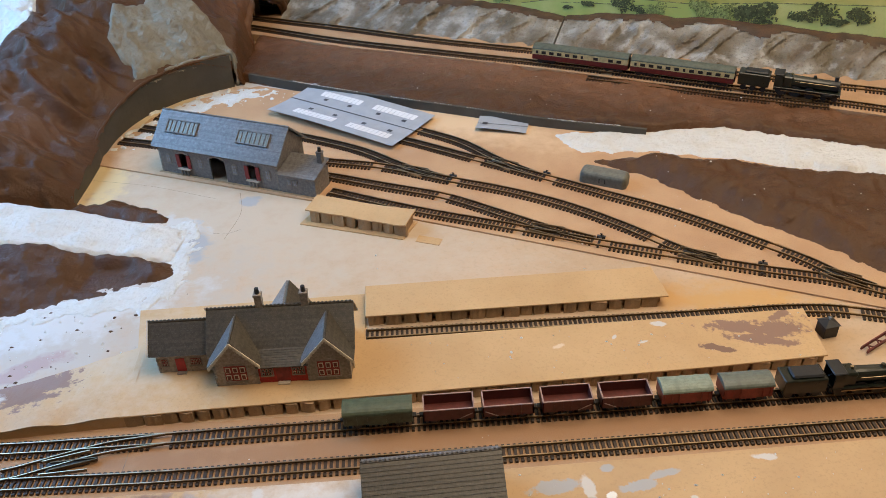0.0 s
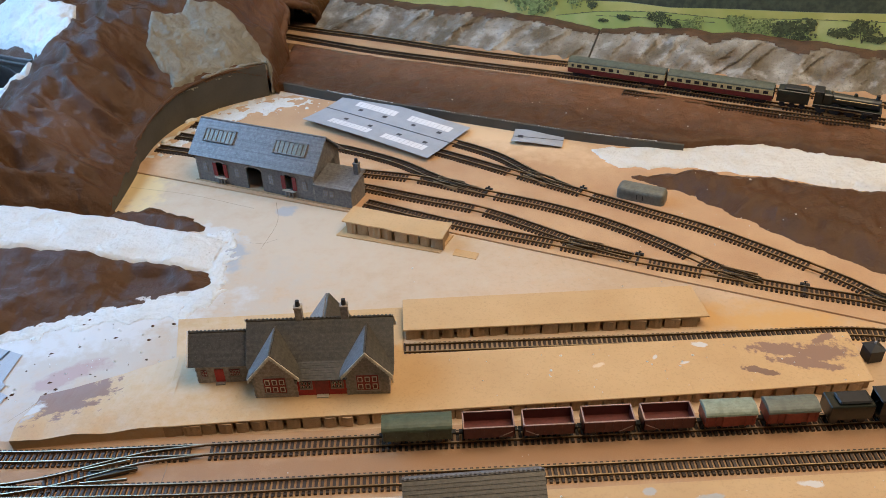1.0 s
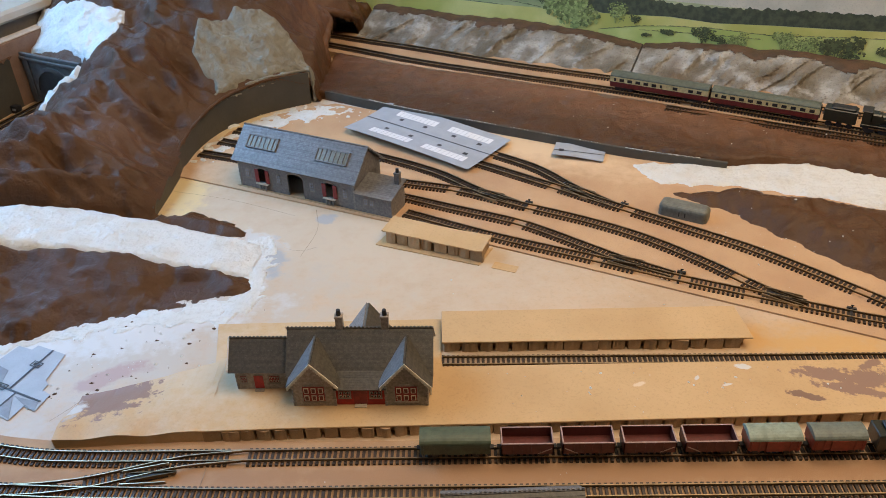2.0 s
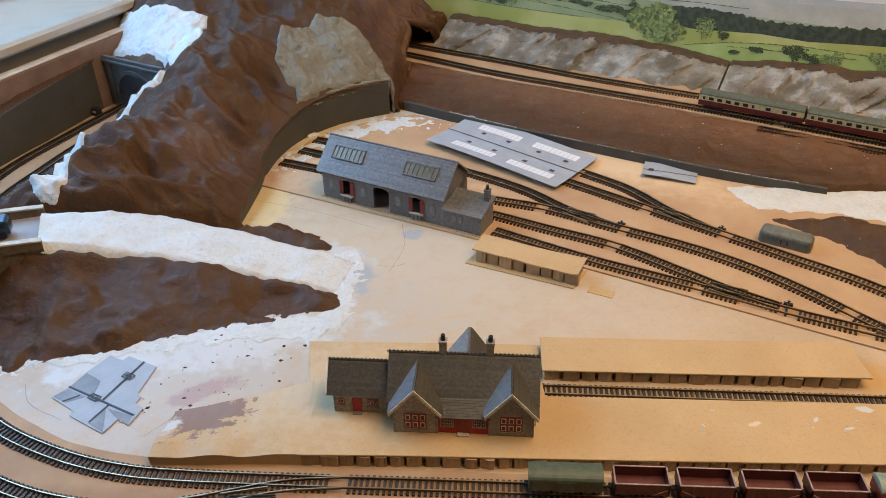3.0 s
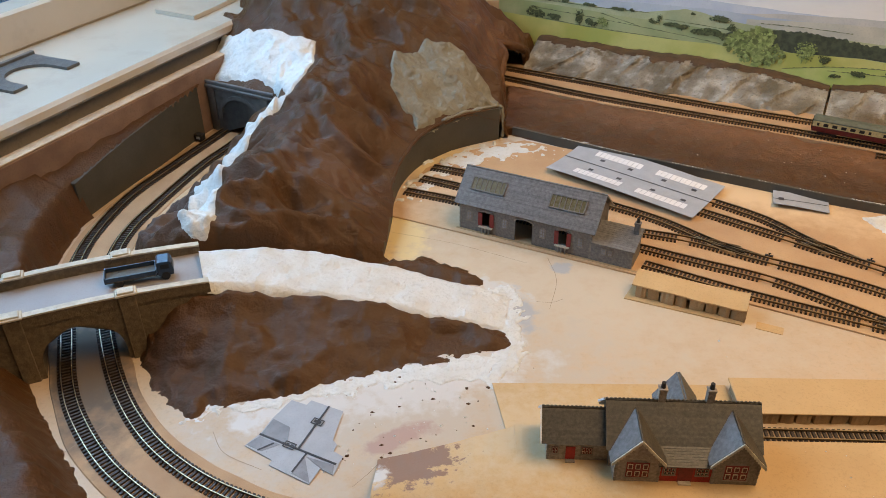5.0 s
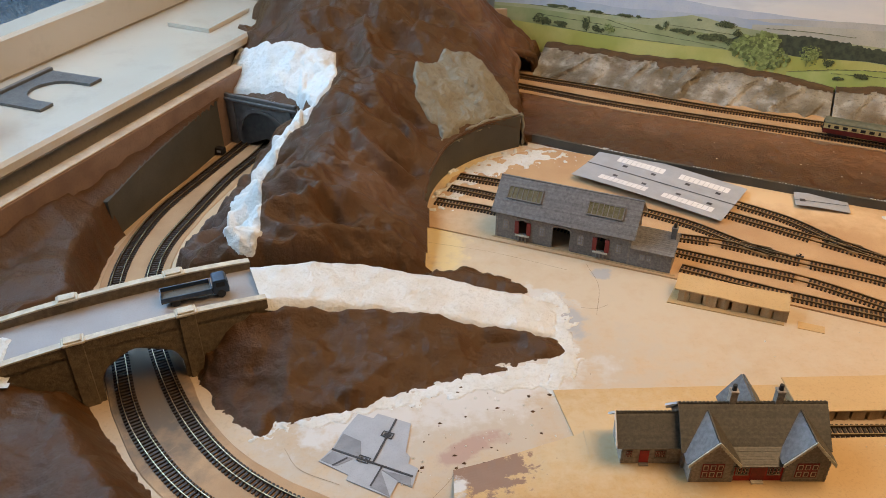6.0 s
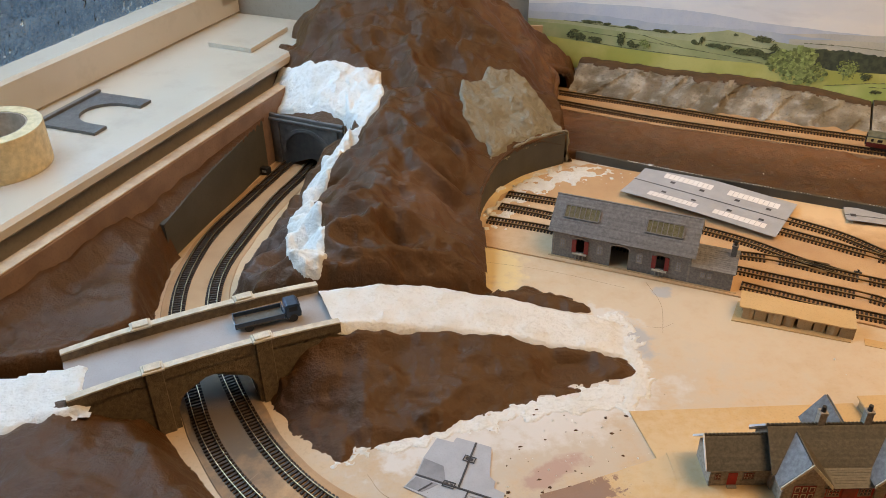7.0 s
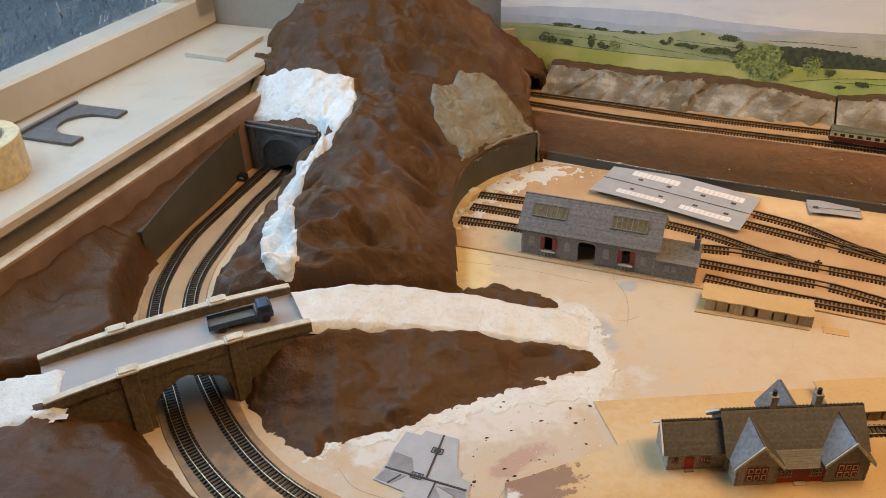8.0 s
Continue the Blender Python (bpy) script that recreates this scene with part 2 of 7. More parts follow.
FROST = bpy.data.materials.new("obscured_glass")
FROST.use_nodes = True
_nt = FROST.node_tree
_b = _nt.nodes["Principled BSDF"]
_b.inputs["Base Color"].default_value = (0.55, 0.7, 0.85, 1)
_b.inputs["Transmission Weight"].default_value = 1.0
_b.inputs["Roughness"].default_value = 0.12
_vec = _nt.nodes.new("ShaderNodeTexCoord").outputs["Object"]
_bp = _nt.nodes.new("ShaderNodeBump")
_bp.inputs["Strength"].default_value, _bp.inputs["Distance"].default_value = 0.9, 0.02
links(_nt, noisy(_nt, _vec, 22, 3, 0.5), _bp.inputs["Height"])
links(_nt, _bp.outputs[0], _b.inputs["Normal"])

OUTSIDE = bpy.data.materials.new("dusk_sky_outside")
OUTSIDE.use_nodes = True
_nt = OUTSIDE.node_tree
_nt.nodes.remove(_nt.nodes["Principled BSDF"])
_em = _nt.nodes.new("ShaderNodeEmission")
_vec = _nt.nodes.new("ShaderNodeTexCoord").outputs["Object"]
links(_nt, mix(_nt, ramp(_nt, noisy(_nt, _vec, 5, 4), 0.4, 0.7), (0.03, 0.06, 0.10), (0.16, 0.27, 0.38)), _em.inputs["Color"])
_em.inputs["Strength"].default_value = 1.2
links(_nt, _em.outputs[0], _nt.nodes["Material Output"].inputs["Surface"])

# ---- building helpers ----


def thing(name, label, category, m=None, group="", kind=""):
    ob = new(name)
    ob.empty_display_size = 0.01
    if m is not None:
        ob.matrix_world = m
    return tagged(ob, label, category, group, kind)


def part(name, bm, mat, parent=None, label="", smooth=False):
    """Links a bmesh as one mesh object under a thing or a part."""
    me = bpy.data.meshes.new(name)
    bm.normal_update()
    bm.to_mesh(me)
    bm.free()
    me.materials.append(mat)
    if smooth:
        me.polygons.foreach_set("use_smooth", [True] * len(me.polygons))
    ob = new(name, me)
    ob.parent = parent
    return tagged(ob, label)


def shared(name, me, parent, m):
    """One more object on a mesh that alike pieces share."""
    ob = new(name, me)
    ob.parent = parent
    ob.matrix_basis = m
    return ob


def box(bm, x0, x1, y0, y1, z0, z1, bevel=0.0, m=None):
    vs = [bm.verts.new((x, y, z)) for x in (x0, x1) for y in (y0, y1) for z in (z0, z1)]
    fs = [bm.faces.new([vs[i] for i in f]) for f in ((0, 1, 3, 2), (4, 6, 7, 5), (0, 4, 5, 1), (2, 3, 7, 6), (0, 2, 6, 4), (1, 5, 7, 3))]
    if bevel:
        edges = list({e for f in fs for e in f.edges})
        made = bmesh.ops.bevel(bm, geom=edges, offset=bevel, segments=1, affect="EDGES", profile=0.5)
        vs = list({v for f in made["faces"] for v in f.verts} | {v for v in vs if v.is_valid})
    if m is not None:
        bmesh.ops.transform(bm, matrix=m, verts=[v for v in vs if v.is_valid])
    return bm


def prism(bm, outline, z0, z1):
    """A slab with the outline (x, y), from z0 to z1."""
    low = [bm.verts.new((x, y, z0)) for x, y in outline]
    top = [bm.verts.new((x, y, z1)) for x, y in outline]
    n = len(outline)
    bm.faces.new(top)
    bm.faces.new(low[::-1])
    for i in range(n):
        bm.faces.new((low[i], low[(i + 1) % n], top[(i + 1) % n], top[i]))
    bmesh.ops.recalc_face_normals(bm, faces=bm.faces)
    return bm


def upright(bm, outline, y0, y1):
    """A slab with the outline (x, z), from y0 to y1."""
    a = [bm.verts.new((x, y0, z)) for x, z in outline]
    b = [bm.verts.new((x, y1, z)) for x, z in outline]
    n = len(outline)
    bm.faces.new(a)
    bm.faces.new(b[::-1])
    for i in range(n):
        bm.faces.new((a[i], b[i], b[(i + 1) % n], a[(i + 1) % n]))
    bmesh.ops.recalc_face_normals(bm, faces=bm.faces)
    return bm


def tube(bm, p, q, r0, r1=None, sides=10, caps=True):
    p, q = Vector(p), Vector(q)
    r1 = r0 if r1 is None else r1
    turn = (q - p).to_track_quat("Z", "X").to_matrix()
    rings = []
    for c, r in ((p, r0), (q, r1)):
        rings.append([bm.verts.new(c + turn @ Vector((r * math.cos(2 * math.pi * k / sides), r * math.sin(2 * math.pi * k / sides), 0))) for k in range(sides)])
    for k in range(sides):
        bm.faces.new((rings[0][k], rings[0][(k + 1) % sides], rings[1][(k + 1) % sides], rings[1][k]))
    if caps:
        bm.faces.new(rings[0][::-1])
        bm.faces.new(rings[1])
    return bm


def B():
    return bmesh.new()


def along(points, step):
    """A smooth line through the points, as evenly spaced samples of place and heading."""
    pts = [np.array(p, float) for p in points]
    pts = [2 * pts[0] - pts[1]] + pts + [2 * pts[-1] - pts[-2]]
    fine = []
    for i in range(1, len(pts) - 2):
        a, b, c, d = pts[i - 1:i + 3]
        for s in np.linspace(0, 1, 40, endpoint=False):
            fine.append(0.5 * (2 * b + (c - a) * s + (2 * a - 5 * b + 4 * c - d) * s * s + (3 * b - a - 3 * c + d) * s ** 3))
    fine.append(pts[-2])
    fine = np.array(fine)
    dist = np.concatenate([[0], np.cumsum(np.linalg.norm(np.diff(fine, axis=0), axis=1))])
    n = max(int(dist[-1] / step), 2)
    at = np.linspace(0, dist[-1], n + 1)
    line = np.stack([np.interp(at, dist, fine[:, k]) for k in range(fine.shape[1])], 1)
    head = np.gradient(line[:, :2], axis=0)
    return line, np.arctan2(head[:, 1], head[:, 0])


def signed(poly, X, Y):
    """Distance to the outline of a polygon, positive inside."""
    best = np.full(X.shape, 1e9)
    inside = np.zeros(X.shape, bool)
    n = len(poly)
    for i in range(n):
        (ax, ay), (bx, by) = poly[i], poly[(i + 1) % n]
        dx, dy = bx - ax, by - ay
        s = np.clip(((X - ax) * dx + (Y - ay) * dy) / (dx * dx + dy * dy + 1e-12), 0, 1)
        best = np.minimum(best, np.hypot(X - ax - s * dx, Y - ay - s * dy))
        if dy:
            cross = ((ay > Y) != (by > Y)) & (X < dx * (Y - ay) / dy + ax)
            inside ^= cross
    return np.where(inside, best, -best)


def ease(a, lo, hi):
    s = np.clip((a - lo) / (hi - lo), 0, 1)
    return s * s * (3 - 2 * s)


def rough(X, Y, scale, seed=0.0, octaves=3):
    return np.array([noise.fractal((x * scale + seed, y * scale - seed, seed), 0.9, 2.1, octaves) for x, y in zip(X.ravel(), Y.ravel())]).reshape(X.shape)


def sheet_mesh(name, X, Y, Z, keep, mat, parent=None, label=""):
    """A height field as one smooth mesh, with the cells where keep is false left out."""
    ny, nx = X.shape
    cell = keep[:-1, :-1] | keep[1:, :-1] | keep[:-1, 1:] | keep[1:, 1:]
    idx = np.arange(nx * ny).reshape(ny, nx)
    faces = np.stack([idx[:-1, :-1], idx[:-1, 1:], idx[1:, 1:], idx[1:, :-1]], -1)[cell]
    used = np.unique(faces)
    back = np.full(nx * ny, -1)
    back[used] = np.arange(len(used))
    verts = np.stack([X.ravel(), Y.ravel(), Z.ravel()], 1)[used]
    me = bpy.data.meshes.new(name)
    me.from_pydata(verts.tolist(), [], back[faces].tolist())
    me.materials.append(mat)
    me.polygons.foreach_set("use_smooth", [True] * len(me.polygons))
    ob = new(name, me)
    ob.parent = parent
    return tagged(ob, label)


def drape(X, Y, folded, lumps, seed):
    """Folds, lumps and wrinkles of plaster cloth laid over a former."""
    folds = rough(X * 0.55, Y, 17, seed + 13, 2)
    wrinkles = np.sqrt(rough(X * 0.6 + 0.25 * Y, Y, 44, seed + 23, 2) ** 2 + 0.012)
    return (folded * (0.2 - np.abs(folds)) + 0.34 * folded * (0.25 - wrinkles) + lumps * rough(X, Y, 24, seed + 3, 2)
            + 0.13 * lumps * rough(X, Y, 130, seed + 7, 3) + 0.5 * lumps * (0.25 - np.sqrt(rough(X, Y * 1.4, 62, seed + 17, 2) ** 2 + 0.01)))


def landform(name, poly, height, mat, label, category="hill", step=0.0035, edge=0.02, ragged=0.004, seed=0.0, lumps=0.003, floor=-0.004, hole=None, kind="structure", folded=0.0, calm=None):
    """Modelled plaster ground inside an outline; it dips under the board along a ragged edge."""
    xs, ys = [p[0] for p in poly], [p[1] for p in poly]
    X, Y = np.meshgrid(np.arange(min(xs) - 0.015, max(xs) + 0.015, step), np.arange(min(ys) - 0.015, max(ys) + 0.015, step))
    sd = signed(poly, X, Y) + ragged * rough(X, Y, 70, seed, 4)
    relief = drape(X, Y, folded, lumps, seed)
    body = height(X, Y) + (relief * calm(X, Y) if calm else relief)
    k = ease(sd, -0.003, edge)
    Z = floor + (np.maximum(body, 0.001) - floor) * k
    keep = sd > -0.006
    if hole is not None:
        keep &= ~hole(X, Y, Z)
    return tagged(sheet_mesh(name, X, Y, Z, keep, mat), label, category, kind=kind)


# ---- the room ----
def room_box(name, u0, u1, v0, v1, z0, z1, mat, label, category="wall"):
    ob = part(name, box(B(), u0, u1, v0, v1, z0, z1), mat)
    ob.matrix_world = ROOM
    return tagged(ob, label, category, kind="structure")


room_box("floor", -0.4, 3.2, -2.6, 0.8, -0.95, -0.90, CARPET, "brown carpet of the hobby room", "floor")
room_box("ceiling", -0.4, 3.2, -2.6, 0.8, 1.50, 1.55, WALL_PAINT, "plain pale painted ceiling", "ceiling")
room_box("wall_back", -0.4, 3.2, 0.612, 0.72, -0.90, 1.50, WALL_PAINT, "pale cream painted wall behind the landscape poster")
room_box("wall_right", 3.1, 3.2, -2.6, 0.612, -0.90, 1.50, WALL_PAINT, "plain cream painted room wall")
room_box("wall_front", -0.4, 3.1, -2.6, -2.5, -0.90, 1.50, WALL_PAINT, "plain cream painted room wall")
room_box("wall_window_below", -0.26, -0.012, -2.5, 0.612, -0.90, 0.104, LOWER_WALL, "grey painted wall below the window sill")
room_box("wall_window_above", -0.26, -0.14, -2.5, 0.612, 1.25, 1.50, WALL_PAINT, "cream painted wall above the window")
room_box("wall_window_end", -0.26, -0.004, 0.392, 0.612, 0.104, 1.25, WALL_PAINT, "cream painted window reveal")
room_box("wall_window_start", -0.26, -0.004, -2.5, -1.1, 0.104, 1.25, WALL_PAINT, "cream painted window reveal")

win = thing("window_1", "white painted window with obscured patterned glass", "window", ROOM, kind="structure")
part("window_sill", box(B(), -0.19, 0.004, -1.1, 0.392, 0.104, 0.120, 0.004), SILL_PAINT, win, "glossy white painted window sill")
frame_part = part("window_frame", box(box(box(box(B(), -0.215, -0.168, -1.1, 0.392, 0.120, 0.170, 0.004), -0.215, -0.160, -1.1, 0.392, 1.19, 1.25, 0.003),
                                        -0.215, -0.168, 0.345, 0.392, 0.138, 1.19, 0.003), -0.215, -0.168, -1.1, -1.05, 0.138, 1.19, 0.003), SILL_PAINT, win)
sash = part("sash", box(box(B(), -0.222, -0.182, 0.318, 0.345, 0.158, 1.19, 0.003), -0.222, -0.182, -0.46, -0.42, 0.158, 1.19, 0.003), SILL_PAINT, win)
pane = part("pane", box(B(), -0.212, -0.208, -1.05, 0.345, 0.150, 1.19), FROST, win, "obscured patterned glass")
pane.visible_shadow = False
sky = part("backdrop", box(B(), -1.22, -1.20, -3.0, 2.0, -0.9, 2.5), OUTSIDE)
sky.matrix_world = ROOM
tagged(sky, "dim blue dusk beyond the window", "sky", kind="structure")

lampbody = thing("ceiling_lamp", "flat square warm ceiling lamp", "lamp", pose(0.66, 0.10, 1.455))
part("lamp_tray", box(B(), -0.62, 0.62, -0.62, 0.62, 0.005, 0.045, 0.004), SILL_PAINT, lampbody)

# ---- the baseboard ----
corner = [room(0.018, -0.78), room(1.9, -0.78), room(1.9, 0.61), room(0.018, 0.61)]
part("ground", prism(B(), [(c.x, c.y) for c in corner], -0.022, 0.0), BOARD)
tagged(bpy.data.objects["ground"], "cream and tan painted plywood baseboard with plaster smears", "baseboard", kind="structure")
UPSTAND_TOP = material("bare_plywood_top", (0.66, 0.52, 0.38), 0.55, second=(0.50, 0.36, 0.25), scale=60, fine=500, bump=0.3)
up = part("upstand", box(B(), 0.006, 0.022, -0.78, 0.40, -0.10, 0.089, 0.0015), UPSTAND)
up.matrix_world = ROOM
part("bare_top", box(B(), 0.0055, 0.0215, -0.78, 0.40, 0.0892, 0.0908, 0.0004), UPSTAND_TOP, up, "pale bare plywood top edge")
tagged(up, "brown stained plywood board edge along the window side", "board edge", kind="structure")
for v in (-0.7, 0.5):
    for u in (0.1, 1.8):
        leg = part("table_leg", box(B(), u - 0.03, u + 0.03, v - 0.03, v + 0.03, -0.90, -0.022, 0.003), UPSTAND)
        leg.matrix_world = ROOM
        tagged(leg, "square timber leg under the baseboard", "table leg", "legs of the baseboard")

# cork sheet under the yard tracks
cork = part("yard_floor", prism(B(), [(-0.295, 0.428), (-0.215, 0.394), (-0.036, 0.317), (0.079, 0.264), (0.251, 0.182), (0.45, 0.089), (0.75, -0.02), (0.80, 0.10), (0.30, 0.43), (-0.13, 0.62), (-0.20, 0.59), (-0.255, 0.54)], -0.001, 0.0018), CORK)
tagged(cork, "tan cork sheet under the goods yard tracks", "cork sheet", kind="structure")

# ---- landforms ----
HILL = [(-0.36, 0.86, 0.12, 0.167), (-0.5, 0.8, 0.1, 0.079), (-0.22, 0.86, 0.09, 0.053), (-0.47, 0.67, 0.07, 0.033), (-0.25, 0.7, 0.07, 0.049),
        (-0.34, 0.58, 0.08, 0.076), (-0.42, 0.53, 0.06, 0.022), (-0.36, 0.45, 0.07, 0.040), (-0.43, 0.37, 0.06, 0.060), (-0.35, 0.35, 0.06, 0.015),
        (-0.48, 0.29, 0.06, 0.033), (-0.24, 0.6, 0.05, 0.009), (-0.3, 0.47, 0.05, -0.019)]


YARD_SIDE = [(-0.286, 0.337), (-0.283, 0.385), (-0.282, 0.426), (-0.2865, 0.45), (-0.2795, 0.50), (-0.2630, 0.5435), (-0.2385, 0.5755), (-0.212, 0.5985), (-0.162, 0.6255), (-0.140, 0.630), (-0.10, 0.55), (-0.20, 0.42), (-0.23, 0.337)]


def hill_height(X, Y):
    Z = np.zeros(X.shape)
    for x, y, s, h in HILL:
        Z += h * np.exp(-((X - x) ** 2 + (Y - y) ** 2) / (2 * s * s))
    crease = np.exp(-((Y - 0.655 - 0.25 * (X + 0.36) ** 2) / 0.012) ** 2) * ease(X, -0.45, -0.40)
    away = np.maximum(-signed(YARD_SIDE, X, Y), 0)
    wall_top = np.interp(Y, [0.315, 0.337, 0.385, 0.428, 0.45, 0.50, 0.545], [0.05, 0.011, 0.017, 0.021, 0.024, 0.034, 0.041])
    behind = (X + 0.5045) * 0.438 + (Y - 0.6300) * 0.899
    Z = np.minimum(Z, 0.071 + 0.75 * np.maximum(behind, 0) + 2.2 * np.maximum(X + 0.449, 0) + 3.0 * np.maximum(0.585 - Y, 0))
    return np.minimum(Z - 0.006 * crease - 0.002, np.where(X > -0.36, wall_top + 0.75 * away, 1.0))


HILL_EDGE = [(-0.462, 0.276), (-0.40, 0.292), (-0.345, 0.306), (-0.295, 0.322), (-0.274, 0.334), (-0.268, 0.385), (-0.268, 0.420), (-0.268, 0.45), (-0.262, 0.49), (-0.247, 0.532), (-0.205, 0.582), (-0.150, 0.612), (-0.146, 0.70),
             (-0.150, 0.76), (-0.105, 0.88), (-0.09, 0.945), (-0.30, 1.03), (-0.52, 0.90), (-0.590, 0.72), (-0.592, 0.625), (-0.452, 0.590), (-0.484, 0.595),
             (-0.515, 0.53), (-0.540, 0.45), (-0.560, 0.345), (-0.53, 0.285)]


def tunnel_mouth(X, Y, Z):
    return (X > -0.215) & (Y > 0.755) & (Y < 0.872) & (Z < 0.066 - 1.2 * np.abs(Y - 0.815) ** 1.2)


# where fresh plaster has been spread smooth
WHITE_PATCH = [(-0.562, 0.688), (-0.560, 0.720), (-0.546, 0.745), (-0.513, 0.712), (-0.473, 0.698), (-0.436, 0.680), (-0.404, 0.670), (-0.399, 0.623), (-0.405, 0.588), (-0.424, 0.577), (-0.440, 0.592), (-0.454, 0.617), (-0.487, 0.636), (-0.520, 0.653), (-0.548, 0.672)]
GREY_PATCH = [(-0.305, 0.630), (-0.294, 0.650), (-0.262, 0.688), (-0.231, 0.697), (-0.208, 0.697), (-0.190, 0.687), (-0.177, 0.672), (-0.161, 0.660), (-0.159, 0.640), (-0.178, 0.632), (-0.235, 0.590), (-0.268, 0.549), (-0.272, 0.569), (-0.284, 0.579), (-0.300, 0.596)]


def near_wall(X, Y):
    behind = np.where(X < -0.44, (X + 0.5045) * 0.438 + (Y - 0.6300) * 0.899, 1.0)
    low = np.where(Y < 0.56, 1.0, ease(behind, 0.0, 0.05))
    smooth = (1 - 0.72 * ease(signed(WHITE_PATCH, X, Y), -0.018, 0.008)) * (1 - 0.45 * ease(signed(GREY_PATCH, X, Y), -0.018, 0.008))
    return (0.12 + 0.88 * ease(-signed(YARD_SIDE, X, Y), 0.003, 0.03)) * (0.15 + 0.85 * low) * smooth


def hill_hole(X, Y, Z):
    front = (X + 0.5045) * 0.438 + (Y - 0.6300) * 0.899 < 0.0035
    depth = (X + 0.5045) * 0.438 + (Y - 0.6300) * 0.899
    bore = (np.abs((X + 0.5045) * 0.899 - (Y - 0.6300) * 0.438) < 0.040) & (depth > -0.01) & (depth < 0.12) & (Z < 0.058)
    return bore | tunnel_mouth(X, Y, Z) | (signed(YARD_SIDE, X, Y) > -0.003) | (front & (X < -0.449) & (Y > 0.58))


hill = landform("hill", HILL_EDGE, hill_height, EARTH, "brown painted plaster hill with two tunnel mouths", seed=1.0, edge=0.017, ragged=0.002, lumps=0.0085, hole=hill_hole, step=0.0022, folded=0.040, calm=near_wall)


def patch(name, poly, base, mat, label, lift=0.0016, seed=0.0, step=0.003, lumps=0.0015, wander=0.005):
    """Fresh plaster spread over a landform."""
    xs, ys = [p[0] for p in poly], [p[1] for p in poly]
    X, Y = np.meshgrid(np.arange(min(xs) - 0.01, max(xs) + 0.01, step), np.arange(min(ys) - 0.01, max(ys) + 0.01, step))
    sd = signed(poly, X, Y) + wander * rough(X, Y, 60, seed, 4)
    Z = base(X, Y) - 0.004 + (0.004 + lift + lumps * (0.5 + rough(X, Y, 75, seed + 5, 4))) * ease(sd, -0.003, 0.004)
    return tagged(sheet_mesh(name, X, Y, Z, sd > -0.003, mat), label, "plaster", kind="structure")


def hill_surface(X, Y):
    sd = signed(HILL_EDGE, X, Y) + 0.002 * rough(X, Y, 70, 1.0, 4)
    body = hill_height(X, Y) + near_wall(X, Y) * drape(X, Y, 0.040, 0.0085, 1.0)
    return -0.004 + (np.maximum(body, 0.001) + 0.004) * ease(sd, -0.003, 0.017)


patch("plaster_patch", WHITE_PATCH,
      hill_surface, PLASTER, "fresh white plaster above the tunnel portal", 0.003, 2.0, step=0.0016, lumps=0.0026, wander=0.003)
patch("plaster_patch", GREY_PATCH,
      hill_surface, GREY_PLASTER, "bare grey-brown plaster on the hill above the retaining wall", 0.003, 4.0, step=0.002, lumps=0.0026, wander=0.004)
patch("plaster_patch", [(-0.424, 0.580), (-0.441, 0.541), (-0.457, 0.513), (-0.470, 0.490), (-0.486, 0.468), (-0.497, 0.500), (-0.490, 0.532), (-0.476, 0.542), (-0.456, 0.564), (-0.444, 0.580)], hill_surface, PLASTER,
      "thin white plaster strip beside the cutting", 0.0025, 6.0, step=0.0016, lumps=0.0020, wander=0.004)
patch("plaster_patch", [(-0.478, 0.470), (-0.466, 0.420), (-0.456, 0.378), (-0.450, 0.335), (-0.447, 0.312), (-0.452, 0.294), (-0.468, 0.291), (-0.481, 0.304), (-0.491, 0.340), (-0.496, 0.366), (-0.503, 0.410), (-0.504, 0.453), (-0.491, 0.477)], hill_surface, PLASTER,
      "thick white plaster smear on the flank of the hill", 0.0028, 7.0, step=0.0016, lumps=0.0024, wander=0.004)

# rounded brow over the back tunnel mouth, and the plaster lip on the yard wall
def rope(name, points, radius, mat, label, category, seed, sides=10, lump=0.35):
    """A lumpy roll of plaster along a line."""
    line, _ = along(points, 0.003)
    bm = B()
    prev = None
    for i, c in enumerate(line):
        d = Vector(line[min(i + 1, len(line) - 1)]) - Vector(line[max(i - 1, 0)])
        turn = d.to_track_quat("Z", "Y").to_matrix()
        ring = []
        for k in range(sides):
            a = 2 * math.pi * k / sides
            q = Vector(c) + turn @ Vector((math.cos(a), math.sin(a), 0)) * radius
            ring.append(bm.verts.new(q + (q - Vector(c)) * lump * noise.fractal((q.x * 90 + seed, q.y * 90, q.z * 90), 0.8, 2, 3)))
        if prev:
            for k in range(sides):
                bm.faces.new((prev[k], prev[(k + 1) % sides], ring[(k + 1) % sides], ring[k]))
        else:
            bm.faces.new(ring[::-1])
        prev = ring
    bm.faces.new(prev)
    bmesh.ops.recalc_face_normals(bm, faces=bm.faces)
    return tagged(part(name, bm, mat, smooth=True), label, category, kind="structure")


